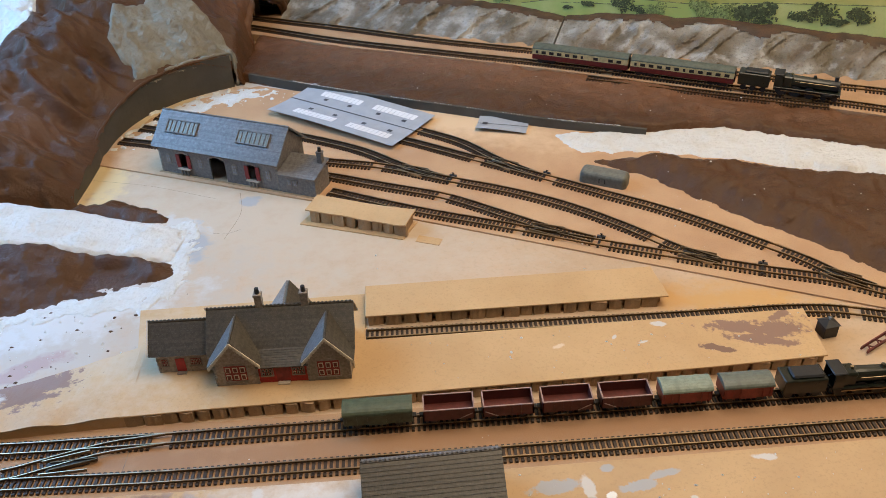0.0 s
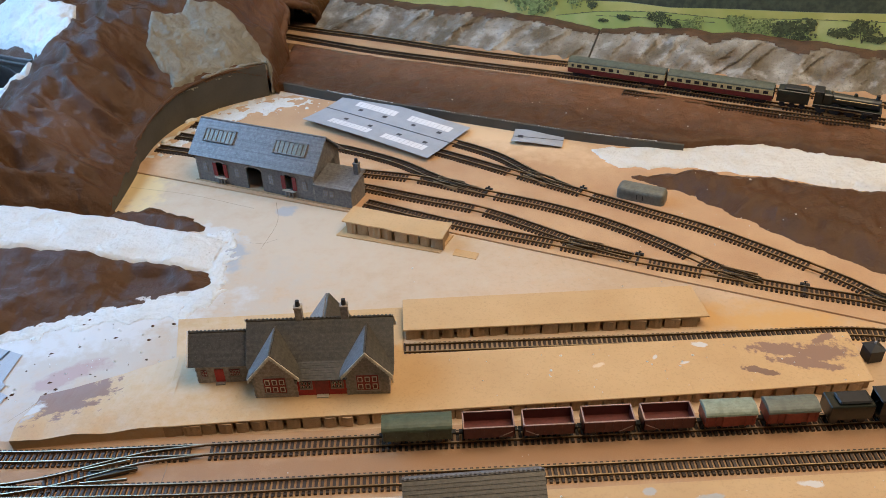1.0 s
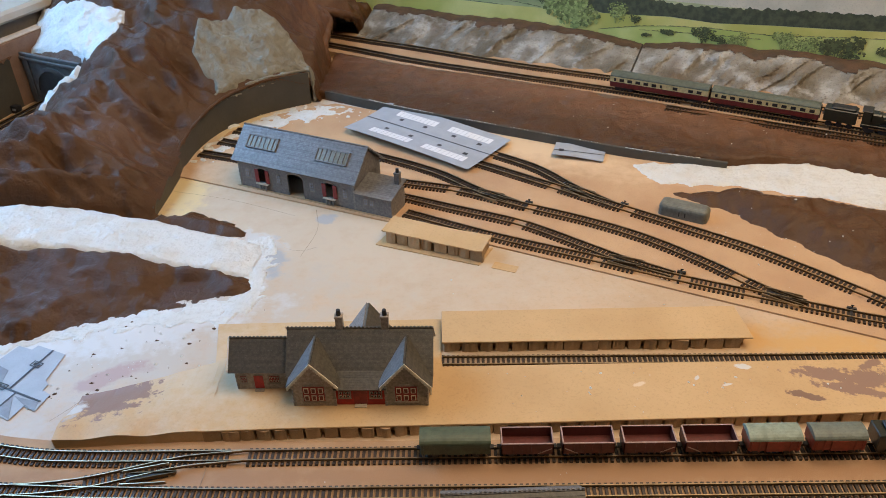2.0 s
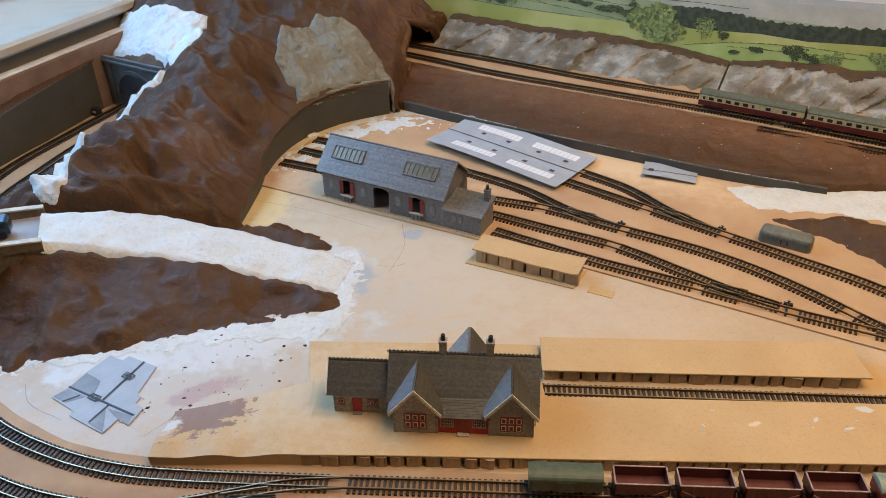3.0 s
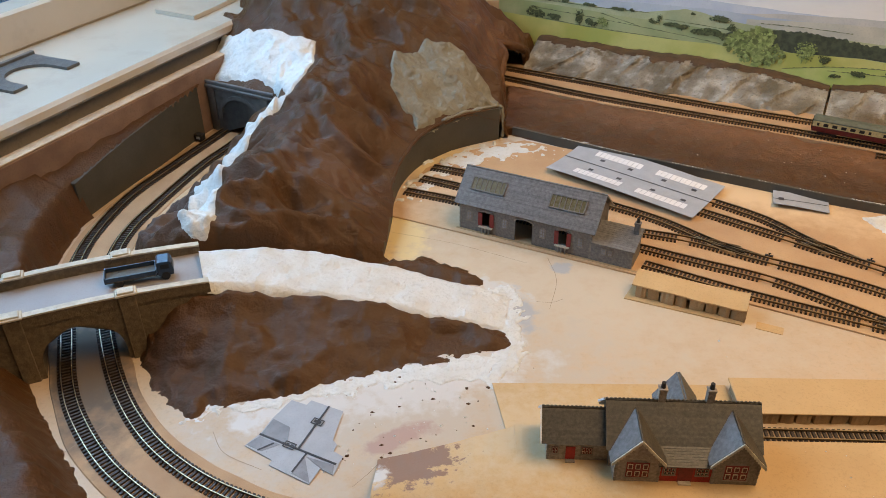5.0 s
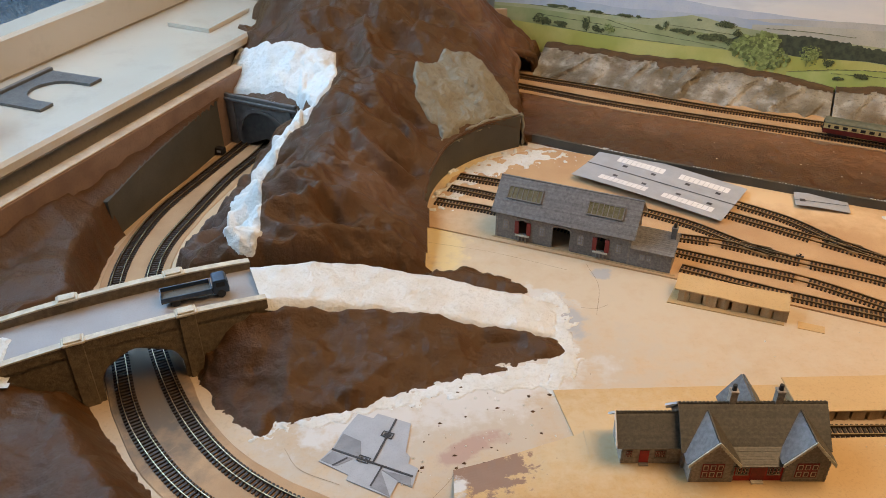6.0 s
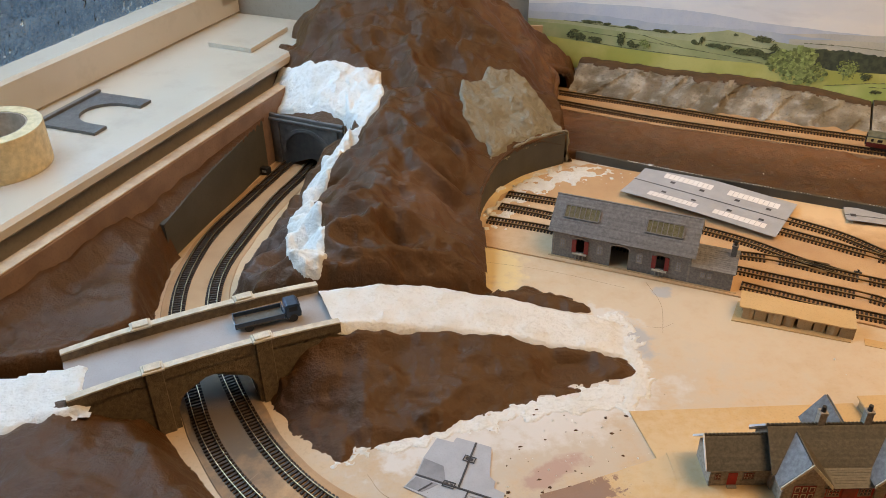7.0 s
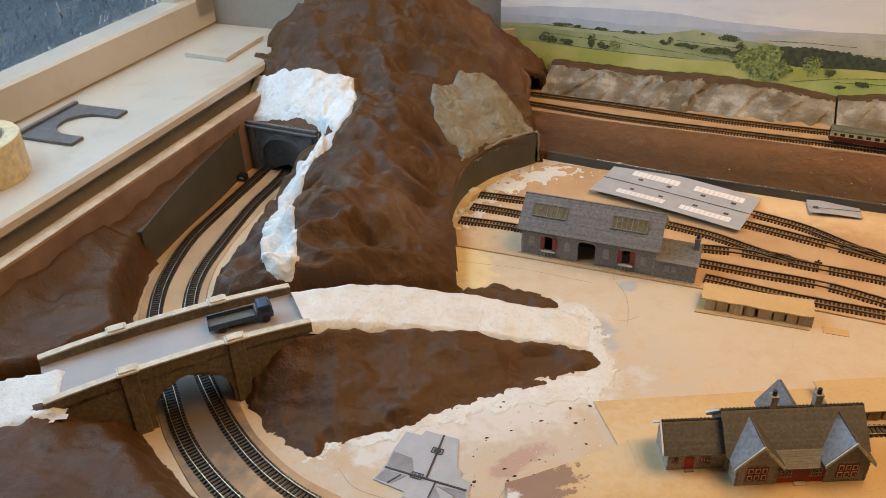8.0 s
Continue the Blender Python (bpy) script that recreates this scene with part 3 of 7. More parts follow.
brow = []
for y in np.linspace(0.758, 0.868, 10):
    top = 0.068 - 1.2 * abs(y - 0.815) ** 1.2
    xs = np.linspace(-0.215, -0.09, 200)
    zs = hill_surface(xs, xs * 0 + y)
    brow.append((float(xs[int(np.argmax(zs < top))]) - 0.002, float(y), top))
brow = [(brow[0][0] + 0.004, 0.753, 0.0)] + brow + [(brow[-1][0] + 0.004, 0.874, 0.0)]
rope("tunnel_brow", brow, 0.0065, EARTH, "rounded brown plaster rim of the back tunnel mouth", "tunnel mouth", 3.0)
rope("plaster_lip", [(-0.2935, 0.340, 0.0120), (-0.2905, 0.390, 0.0185), (-0.290, 0.430, 0.0225), (-0.2885, 0.465, 0.0275), (-0.279, 0.504, 0.0350), (-0.261, 0.5475, 0.0420), (-0.237, 0.5795, 0.0440), (-0.211, 0.6025, 0.0450), (-0.166, 0.6285, 0.0425)], 0.0019, EARTH,
     "rough brown plaster lip along the retaining wall", "plaster", 8.0, lump=0.6)
rope("plaster_lip", [(-0.236, 0.583, 0.0462), (-0.206, 0.6075, 0.0472), (-0.1655, 0.6295, 0.0452), (-0.1600, 0.6310, 0.040), (-0.1590, 0.6315, 0.020), (-0.1585, 0.6315, 0.0)], 0.0020, GREY_PLASTER,
     "pale crumbly plaster at the end of the retaining wall", "plaster", 11.0, lump=0.9)


def flat(X, Y):
    return 0.0 * X


patch("plaster_smear", [(-0.190, 0.282), (-0.164, 0.293), (-0.148, 0.282), (-0.144, 0.255), (-0.150, 0.225), (-0.148, 0.195), (-0.158, 0.170), (-0.178, 0.150), (-0.190, 0.160), (-0.168, 0.190), (-0.172, 0.235)], flat, PLASTER,
      "ragged white plaster smear at the foot of the road", 0.0005, 41.0, step=0.0016, lumps=0.0003, wander=0.015)
patch("plaster_smear", [(-0.150, 0.204), (-0.196, 0.194), (-0.250, 0.178), (-0.304, 0.158), (-0.351, 0.144), (-0.425, 0.112), (-0.430, 0.100), (-0.351, 0.122), (-0.300, 0.134), (-0.245, 0.150), (-0.185, 0.160), (-0.148, 0.176)], flat, PLASTER,
      "ragged white plaster smear along the foot of the mound", 0.0004, 43.0, step=0.0016, lumps=0.0002, wander=0.016)
patch("plaster_smear", [(-0.276, 0.466), (-0.262, 0.520), (-0.240, 0.558), (-0.205, 0.588), (-0.160, 0.610), (-0.100, 0.590), (-0.130, 0.575), (-0.190, 0.560), (-0.232, 0.520), (-0.255, 0.470)], lambda X, Y: 0.0017 + 0 * X, PLASTER,
      "speckled white plaster on the cork below the wall", 0.0005, 47.0, step=0.0016, lumps=0.0004, wander=0.028)

# mound between the road and the curve
ROAD_LOW = [(-0.430, 0.209), (-0.393, 0.219), (-0.347, 0.227), (-0.271, 0.230), (-0.215, 0.226), (-0.168, 0.222)]
ROAD_UP = [(-0.452, 0.266), (-0.397, 0.290), (-0.354, 0.303), (-0.270, 0.299), (-0.209, 0.288), (-0.159, 0.278)]
ROAD_Z = [0.0535, 0.043, 0.031, 0.015, 0.004, 0.0008]


def road_height(X):
    return np.interp(X, [-0.44, -0.395, -0.35, -0.27, -0.212, -0.163], ROAD_Z)


def under_road(X, Y):
    low_y = np.interp(X, [p[0] for p in ROAD_LOW], [p[1] for p in ROAD_LOW])
    return 0.009 * ease(Y - low_y, -0.003, 0.006)


landform("mound", [(-0.500, 0.188), (-0.455, 0.250), (-0.393, 0.283), (-0.347, 0.290), (-0.271, 0.285), (-0.205, 0.262), (-0.158, 0.228), (-0.146, 0.206), (-0.156, 0.182), (-0.196, 0.172), (-0.251, 0.154), (-0.303, 0.135),
                   (-0.353, 0.123), (-0.392, 0.110), (-0.429, 0.099), (-0.466, 0.124), (-0.484, 0.150)],
         lambda X, Y: np.minimum(road_height(X) + 0.0035 - 0.30 * np.maximum(0.228 - Y, 0), 0.054) * ease(Y + 0.3 * (X + 0.3) * (X < -0.3), 0.07, 0.20) + 0.005 - under_road(X, Y), EARTH,
         "brown painted plaster mound between road and curved track", seed=11.0, edge=0.028, ragged=0.009, lumps=0.0060, step=0.0024, folded=0.012)
landform("mound", [(-0.300, 0.300), (-0.288, 0.338), (-0.238, 0.341), (-0.195, 0.322), (-0.160, 0.283), (-0.20, 0.288), (-0.26, 0.300)], lambda X, Y: 0.006 + 0.08 * np.maximum(-0.18 - X, 0), EARTH,
         "low brown plaster bank beside the white road", seed=15.0, edge=0.02, ragged=0.008, lumps=0.004)

# plaster road from the bridge down to the yard
line_n = 60
bm = B()
rows = []
low = np.array(ROAD_LOW)
upl = np.array(ROAD_UP)
at = np.linspace(0, 1, 6)
for i in range(line_n + 1):
    s = i / line_n
    a = np.array([np.interp(s, at, low[:, k]) for k in (0, 1)])
    b = np.array([np.interp(s, at, upl[:, k]) for k in (0, 1)])
    z = np.interp(s, at, ROAD_Z)
    row = []
    for j in range(15):
        w = j / 14
        x, y = a + (b - a) * (w + 0.05 * noise.noise((s * 25, w * 3, 2)) * (j in (0, 14)))
        drop = 0.010 if j in (0, 14) else 0
        row.append(bm.verts.new((x, y, z + 0.0062 - 0.0052 * max(0.0, (s - 0.86) / 0.14) - drop + 0.0022 * noise.fractal((x * 70, y * 70, 5), 0.8, 2, 3))))
    rows.append(row)
for i in range(line_n):
    for j in range(14):
        bm.faces.new((rows[i][j], rows[i + 1][j], rows[i + 1][j + 1], rows[i][j + 1]))
tagged(part("road", bm, PLASTER, smooth=True), "white plaster road ramp from the bridge to the yard", "road", kind="structure")

# cutting side under the window
def inside_upstand(X, Y, Z):
    wall_x = np.interp(Y, [0.412, 0.490, 0.560, 0.640], [-0.6385, -0.6145, -0.5895, -0.5595])
    return ((X + 0.64) * 0.9135 - (Y - 0.514) * 0.4067 < 0.016) | ((X > wall_x) & (Y > 0.414))


def wall_line(Y):
    return np.interp(Y, [0.412, 0.490, 0.560, 0.640], [-0.634, -0.610, -0.585, -0.555])


def cutting_bank(X, Y):
    Z = 0.050 + 0.018 * ease((-0.64 - X) * 0.9135 + (Y - 0.514) * 0.4067, -0.05, -0.02) + 0.014 * ease(Y, 0.42, 0.66)
    top = np.interp(Y, [0.412, 0.49, 0.56, 0.64], [0.045, 0.055, 0.062, 0.068])
    return np.where(Y > 0.40, np.minimum(Z, top + 0.5 * np.maximum(wall_line(Y) - X, 0)), Z)


def calm_bank(X, Y):
    return np.where(Y > 0.41, 0.1 + 0.9 * ease(wall_line(Y) - X, 0.004, 0.03), 1.0)


landform("embankment", [(-0.85, 0.335), (-0.76, 0.42), (-0.65, 0.64), (-0.60, 0.72), (-0.540, 0.665), (-0.540, 0.645), (-0.562, 0.590), (-0.615, 0.435), (-0.632, 0.405), (-0.628, 0.315), (-0.606, 0.245), (-0.66, 0.19), (-0.80, 0.14), (-0.90, 0.12)],
         cutting_bank, EARTH,
         "brown painted plaster bank under the window side", seed=21.0, edge=0.012, ragged=0.003, lumps=0.006, hole=inside_upstand, folded=0.008, calm=calm_bank)
landform("embankment", [(-0.65, 0.160), (-0.60, 0.152), (-0.575, 0.150), (-0.540, 0.106), (-0.492, 0.053), (-0.460, 0.010), (-0.43, -0.03), (-0.40, -0.12), (-0.75, -0.20), (-0.95, 0.10), (-0.80, 0.17)],
         lambda X, Y: 0.044 + np.minimum(0.14 * np.maximum(-0.57 - X, 0), 0.010) + 0.0 * Y, EARTH, "brown painted plaster bank outside the curved track", seed=25.0, edge=0.036, ragged=0.003, lumps=0.006, folded=0.010)
patch("plaster_patch", [(-0.62, 0.115), (-0.632, 0.172), (-0.70, 0.155), (-0.80, 0.13), (-0.82, 0.06), (-0.70, 0.085)], lambda X, Y: 0.0545 + 0 * X, PLASTER, "white plaster road end beyond the bridge", 0.001, 9.0)

# ground behind the yard
BANK = [(-0.160, 0.645), (-0.138, 0.634), (-0.014, 0.567), (0.124, 0.501), (0.335, 0.421), (0.429, 0.420), (0.581, 0.342), (0.80, 0.22), (0.85, 0.30), (0.622, 0.408), (0.453, 0.498), (0.279, 0.590), (0.121, 0.664), (-0.02, 0.724), (-0.150, 0.79)]
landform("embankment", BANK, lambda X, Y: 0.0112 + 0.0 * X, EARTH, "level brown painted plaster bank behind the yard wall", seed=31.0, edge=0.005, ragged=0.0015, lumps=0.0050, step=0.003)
landform("mound", [(0.236, 0.378), (0.262, 0.345), (0.297, 0.318), (0.353, 0.250), (0.419, 0.180), (0.469, 0.122), (0.60, 0.06), (0.75, 0.15), (0.70, 0.24), (0.559, 0.300), (0.416, 0.352), (0.331, 0.380)],
         lambda X, Y: 0.017 + 0.0 * X, EARTH, "brown painted plaster mound beside the yard tracks", seed=35.0, edge=0.045, ragged=0.005, lumps=0.010)
patch("plaster_patch", [(0.230, 0.433), (0.29, 0.432), (0.347, 0.437), (0.429, 0.422), (0.581, 0.345), (0.72, 0.27), (0.70, 0.22), (0.559, 0.297), (0.416, 0.346), (0.331, 0.374), (0.255, 0.382), (0.242, 0.40)],
      lambda X, Y: 0.001 + 0.02 * np.maximum(X - 0.35, 0), PLASTER, "white plaster roadway behind the mound", 0.0015, 12.0, lumps=0.001)


def low_wall(name, points, tops, thick, mat, label):
    """A card wall along a line, with a top that rises and falls."""
    line, head = along([(x, y, z) for (x, y), z in zip(points, tops)], 0.008)
    bm = B()
    prev = None
    for (x, y, z), a in zip(line, head):
        nx, ny = -math.sin(a) * thick, math.cos(a) * thick
        ring = [bm.verts.new(c) for c in ((x, y, -0.002), (x, y, z), (x + nx, y + ny, z), (x + nx, y + ny, -0.002))]
        if prev:
            for k in range(4):
                bm.faces.new((prev[k], ring[k], ring[(k + 1) % 4], prev[(k + 1) % 4]))
        else:
            bm.faces.new(ring)
        prev = ring
    bm.faces.new(prev[::-1])
    bmesh.ops.recalc_face_normals(bm, faces=bm.faces)
    return tagged(part(name, bm, mat), label, "retaining wall", kind="structure")


low_wall("retaining_wall_yard", [(-0.289, 0.338), (-0.287, 0.385), (-0.2865, 0.428), (-0.288, 0.45), (-0.282, 0.50), (-0.265, 0.545), (-0.240, 0.577), (-0.213, 0.600), (-0.163, 0.627)], [0.012, 0.018, 0.022, 0.025, 0.035, 0.042, 0.044, 0.045, 0.044], 0.007, GREY_WALL, "dark grey card retaining wall below the hill")
low_wall("retaining_wall_back", [(-0.145, 0.638), (-0.014, 0.565), (0.124, 0.498), (0.24, 0.445), (0.337, 0.416)], [0.012, 0.0125, 0.013, 0.0125, 0.009], 0.004, GREY_WALL, "low dark grey card wall behind the yard")
low_wall("retaining_wall_cutting", [(-0.634, 0.412), (-0.61, 0.490), (-0.585, 0.560), (-0.557, 0.650)], [0.046, 0.056, 0.063, 0.069], 0.008, GREY_WALL, "dark grey card retaining wall in the cutting")

# ---- rock face, trackbed and poster along the back ----
bed = part("trackbed", prism(B(), [(-0.23, 0.83), (-0.150, 0.79), (-0.02, 0.722), (0.121, 0.662), (0.279, 0.588), (0.453, 0.496), (0.622, 0.406), (0.85, 0.30), (0.92, 0.40), (0.46, 0.60), (0.137, 0.745), (-0.10, 0.86), (-0.2, 0.92)], 0.0, 0.0108), TRACKBED)
tagged(bed, "tan cork strip under the back tracks", "trackbed", kind="structure")


ROCK = bpy.data.materials.new("painted_rock")
ROCK.use_nodes = True
nt = ROCK.node_tree
bs = nt.nodes["Principled BSDF"]
bs.inputs["Roughness"].default_value = 0.5
shear = nt.nodes.new("ShaderNodeMapping")
shear.inputs["Rotation"].default_value = (0, radians(38), 0)
shear.inputs["Scale"].default_value = (1.0, 1.0, 0.32)
vec = nt.nodes.new("ShaderNodeTexCoord").outputs["Object"]
links(nt, vec, shear.inputs["Vector"])
col = mix(nt, ramp(nt, noisy(nt, shear.outputs[0], 24, 4, 0.5), 0.38, 0.60), (0.135, 0.110, 0.075), (0.30, 0.28, 0.245))
col = mix(nt, maths(nt, "MULTIPLY", ramp(nt, noisy(nt, shear.outputs[0], 48, 4, 0.5), 0.53, 0.68), 0.8), col, (0.46, 0.45, 0.43))
col = mix(nt, maths(nt, "MULTIPLY", ramp(nt, noisy(nt, shear.outputs[0], 17, 3, 0.5), 0.55, 0.68), 0.7), col, (0.12, 0.072, 0.036))
col = mix(nt, maths(nt, "MULTIPLY", ramp(nt, noisy(nt, vec, 300, 4, 0.6), 0.55, 0.72), 0.6), col, (0.06, 0.048, 0.036))
links(nt, col, bs.inputs["Base Color"])
bmp = nt.nodes.new("ShaderNodeBump")
bmp.inputs["Strength"].default_value, bmp.inputs["Distance"].default_value = 0.8, 0.003
links(nt, maths(nt, "ADD", noisy(nt, vec, 240, 5, 0.6), maths(nt, "MULTIPLY", noisy(nt, shear.outputs[0], 70, 4), 2.0)), bmp.inputs["Height"])
links(nt, bmp.outputs[0], bs.inputs["Normal"])


def rock_face(u0, u1, seed, crest):
    """A leaning cast rock panel; crest gives its height along u."""
    nu, nh = int((u1 - u0) / 0.004), 26
    bm = B()
    grid = []
    for i in range(nu + 1):
        u = u0 + (u1 - u0) * i / nu
        top = crest(u) + 0.004 * noise.fractal((u * 22, seed, 0), 0.9, 2, 3)
        ends = min(i, nu - i) / 3.0
        col = []
        for j in range(nh + 1):
            h = j / nh
            slant = u * 30 - h * 1.1
            d = 0.014 * noise.fractal((slant, h * 0.8, seed), 0.9, 2.1, 2) + 0.016 * (0.4 - abs(noise.noise((slant * 1.5, h * 1.1, seed + 4)))) + 0.0026 * noise.fractal((u * 110, h * 5, seed), 0.8, 2, 3)
            v = 0.517 + 0.068 * h ** 1.1 - d * min(1, ends) * min(1, (1 - h) * 6 + 0.3)
            col.append(bm.verts.new((u, v, 0.0085 + (top - 0.0085) * h)))
        col.append(bm.verts.new((u, 0.592, top + 0.0005)))
        col.append(bm.verts.new((u, 0.602, top - 0.001)))
        col.append(bm.verts.new((u, 0.602, 0.0)))
        col.append(bm.verts.new((u, 0.515, 0.0)))
        grid.append(col)
    m = len(grid[0])
    for i in range(nu):
        for j in range(m):
            bm.faces.new((grid[i][j], grid[i + 1][j], grid[i + 1][(j + 1) % m], grid[i][(j + 1) % m]))
    cap = B()
    for i in range(nu):
        reach = int(2.2 + 6 * noise.noise((i * 0.07, seed, 0)) + 2.5 * noise.noise((i * 0.4, seed, 4)))
        for j in range(nh - max(reach, 1), nh + 2):
            quad = (grid[i][j], grid[i + 1][j], grid[i + 1][j + 1], grid[i][j + 1])
            cap.faces.new([cap.verts.new(v.co + Vector((0, -0.0005, 0.0005))) for v in quad])
    bmesh.ops.remove_doubles(cap, verts=cap.verts, dist=1e-6)
    bm.faces.new(grid[0])
    bm.faces.new(grid[-1][::-1])
    bmesh.ops.recalc_face_normals(bm, faces=bm.faces)
    ob = thing("rock_panel", "painted grey and brown cast rock panel behind the tracks", "rock face", ROOM, "rock panels")
    part("rock", bm, ROCK, ob)
    part("earth_cap", cap, ROCK_CAP, ob, "brown painted top edge", smooth=True)
    return ob


rock_face(0.335, 0.768, 3.0, lambda u: float(np.interp(u, [0.33, 0.45, 0.60, 0.70, 0.768], [0.041, 0.039, 0.041, 0.037, 0.027])))
rock_face(0.771, 1.75, 8.0, lambda u: float(np.interp(u, [0.77, 0.82, 0.95, 1.05, 1.3, 1.75], [0.029, 0.037, 0.043, 0.041, 0.033, 0.030])))

# printed landscape poster: flat, on the wall
def print_ink(name, a, b, scale=40.0, spread=(0.4, 0.62), **more):
    return material(name, a, 0.5, second=b, scale=scale, fine=420, bump=0.0, spread=spread, **more)


PRINT_SKY = bpy.data.materials.new("printed_sky")
PRINT_SKY.use_nodes = True
nt = PRINT_SKY.node_tree
bs = nt.nodes["Principled BSDF"]
bs.inputs["Roughness"].default_value = 0.45
vec = nt.nodes.new("ShaderNodeTexCoord").outputs["Object"]
stretch = nt.nodes.new("ShaderNodeMapping")
stretch.inputs["Scale"].default_value = (1, 1, 3.6)
links(nt, vec, stretch.inputs["Vector"])
sep = nt.nodes.new("ShaderNodeSeparateXYZ")
links(nt, vec, sep.inputs[0])
cloud = mix(nt, ramp(nt, noisy(nt, stretch.outputs[0], 9, 5), 0.36, 0.62), (0.88, 0.90, 0.94), (1.0, 0.99, 0.97))
cloud = mix(nt, maths(nt, "MULTIPLY", ramp(nt, noisy(nt, stretch.outputs[0], 15, 4), 0.52, 0.66), 0.5), cloud, (0.76, 0.77, 0.80))
links(nt, mix(nt, ramp(nt, sep.outputs["X"], 0.55, 0.80), cloud, mix(nt, 0.55, cloud, (0.98, 0.93, 0.84))), bs.inputs["Base Color"])
poster = part("landscape_poster", box(B(), 0.24, 1.95, 0.603, 0.606, 0.0, 0.34), PRINT_SKY)
poster.matrix_world = ROOM
tagged(poster, "printed poster of green fields, trees and distant hills", "poster")
LAYER = [0]


def printed_land(name, top, low, ink, jag=0.0006, freq=60.0):
    """One flat tone of the print between two contours of (along, height)."""
    LAYER[0] += 1
    y = 0.603 - 0.00006 * LAYER[0]
    us = np.arange(top[0][0], top[-1][0] + 0.0005, 0.0016)
    bm = B()
    prev = None
    for u in us:
        hi = float(np.interp(u, [p[0] for p in top], [p[1] for p in top])) + jag * noise.fractal((u * freq, LAYER[0] * 3.7, 1), 0.8, 2.1, 4)
        lo = float(np.interp(u, [p[0] for p in low], [p[1] for p in low]))
        pair = (bm.verts.new((u, y, min(lo, hi - 0.00002))), bm.verts.new((u, y, hi)))
        if prev:
            bm.faces.new((prev[0], pair[0], pair[1], prev[1]))
        prev = pair
    return part(name, bm, ink, poster)


FOOT = [(0.24, 0.02), (1.95, 0.02)]
printed_land("printed_hill", [(0.24, 0.118), (0.31, 0.1256), (0.40, 0.129), (0.483, 0.1313), (0.533, 0.1287), (0.587, 0.1247), (0.648, 0.1225), (0.75, 0.121), (0.85, 0.122), (1.2, 0.125), (1.95, 0.12)], FOOT,
             print_ink("printed_far_hills", (0.62, 0.68, 0.78), (0.70, 0.74, 0.80), 30), 0.0010, 16)
printed_land("printed_hill", [(0.60, 0.108), (0.65, 0.113), (0.70, 0.1185), (0.76, 0.1220), (0.85, 0.125), (1.0, 0.129), (1.3, 0.13), (1.95, 0.12)], FOOT,
             print_ink("printed_moor", (0.70, 0.68, 0.62), (0.60, 0.60, 0.57), 26), 0.0008, 20)
printed_land("printed_hill", [(0.24, 0.106), (0.31, 0.109), (0.37, 0.110), (0.45, 0.107), (0.52, 0.110), (0.60, 0.112), (0.66, 0.110), (0.80, 0.111), (1.2, 0.116), (1.95, 0.11)], FOOT,
             print_ink("printed_haze", (0.50, 0.58, 0.68), (0.60, 0.66, 0.71), 34), 0.0012, 40)
printed_land("printed_moor_slope", [(0.64, 0.104), (0.70, 0.109), (0.78, 0.114), (0.9, 0.118), (1.2, 0.12), (1.95, 0.115)], FOOT,
             print_ink("printed_pale_moor", (0.70, 0.67, 0.56), (0.58, 0.57, 0.48), 22), 0.0010, 30)
printed_land("printed_field", [(0.24, 0.094), (0.31, 0.0967), (0.373, 0.0975), (0.447, 0.0945), (0.495, 0.0965), (0.535, 0.104), (0.552, 0.108), (0.575, 0.1065), (0.605, 0.100), (0.647, 0.0965), (0.70, 0.094), (0.79, 0.092), (1.0, 0.092), (1.95, 0.095)], FOOT,
             print_ink("printed_mid_field", (0.56, 0.58, 0.34), (0.42, 0.47, 0.27), 22), 0.0005)
printed_land("printed_field", [(0.24, 0.089), (0.32, 0.0905), (0.40, 0.0880), (0.47, 0.0850), (0.54, 0.0860), (0.60, 0.082), (0.66, 0.075), (0.72, 0.068), (0.80, 0.066), (1.2, 0.064), (1.95, 0.06)], FOOT,
             print_ink("printed_low_field", (0.36, 0.43, 0.20), (0.50, 0.53, 0.27), 18), 0.0004)
WOOD_INK = print_ink("printed_woods", (0.055, 0.07, 0.05), (0.10, 0.12, 0.075), 150)
printed_land("printed_wood", [(0.60, 0.078), (0.64, 0.086), (0.656, 0.0896), (0.687, 0.0950), (0.729, 0.0962), (0.765, 0.0930), (0.794, 0.0894), (0.83, 0.088), (0.87, 0.090), (0.95, 0.096), (1.05, 0.100), (1.16, 0.105), (1.95, 0.11)],
             [(0.60, 0.0775), (0.66, 0.072), (0.708, 0.0645), (0.80, 0.0700), (0.862, 0.0677), (0.934, 0.0728), (1.05, 0.079), (1.155, 0.0869), (1.95, 0.09)], WOOD_INK, 0.0032, 130)
printed_land("printed_field", [(0.24, 0.069), (0.32, 0.0659), (0.398, 0.0622), (0.44, 0.0608), (0.488, 0.0607), (0.544, 0.0605), (0.60, 0.0622), (0.621, 0.0615), (0.70, 0.0645), (0.80, 0.0695), (0.862, 0.0675), (0.934, 0.0725), (1.05, 0.0785), (1.155, 0.0865), (1.95, 0.09)], FOOT,
             print_ink("printed_near_field", (0.52, 0.54, 0.14), (0.70, 0.67, 0.24), 11), 0.0003)
printed_land("printed_field", [(0.70, 0.040), (0.76, 0.0520), (0.80, 0.0565), (0.86, 0.0600), (0.936, 0.0590), (1.05, 0.0690), (1.158, 0.0765), (1.95, 0.08)], FOOT,
             print_ink("printed_meadow", (0.50, 0.60, 0.17), (0.68, 0.72, 0.28), 13), 0.0004)
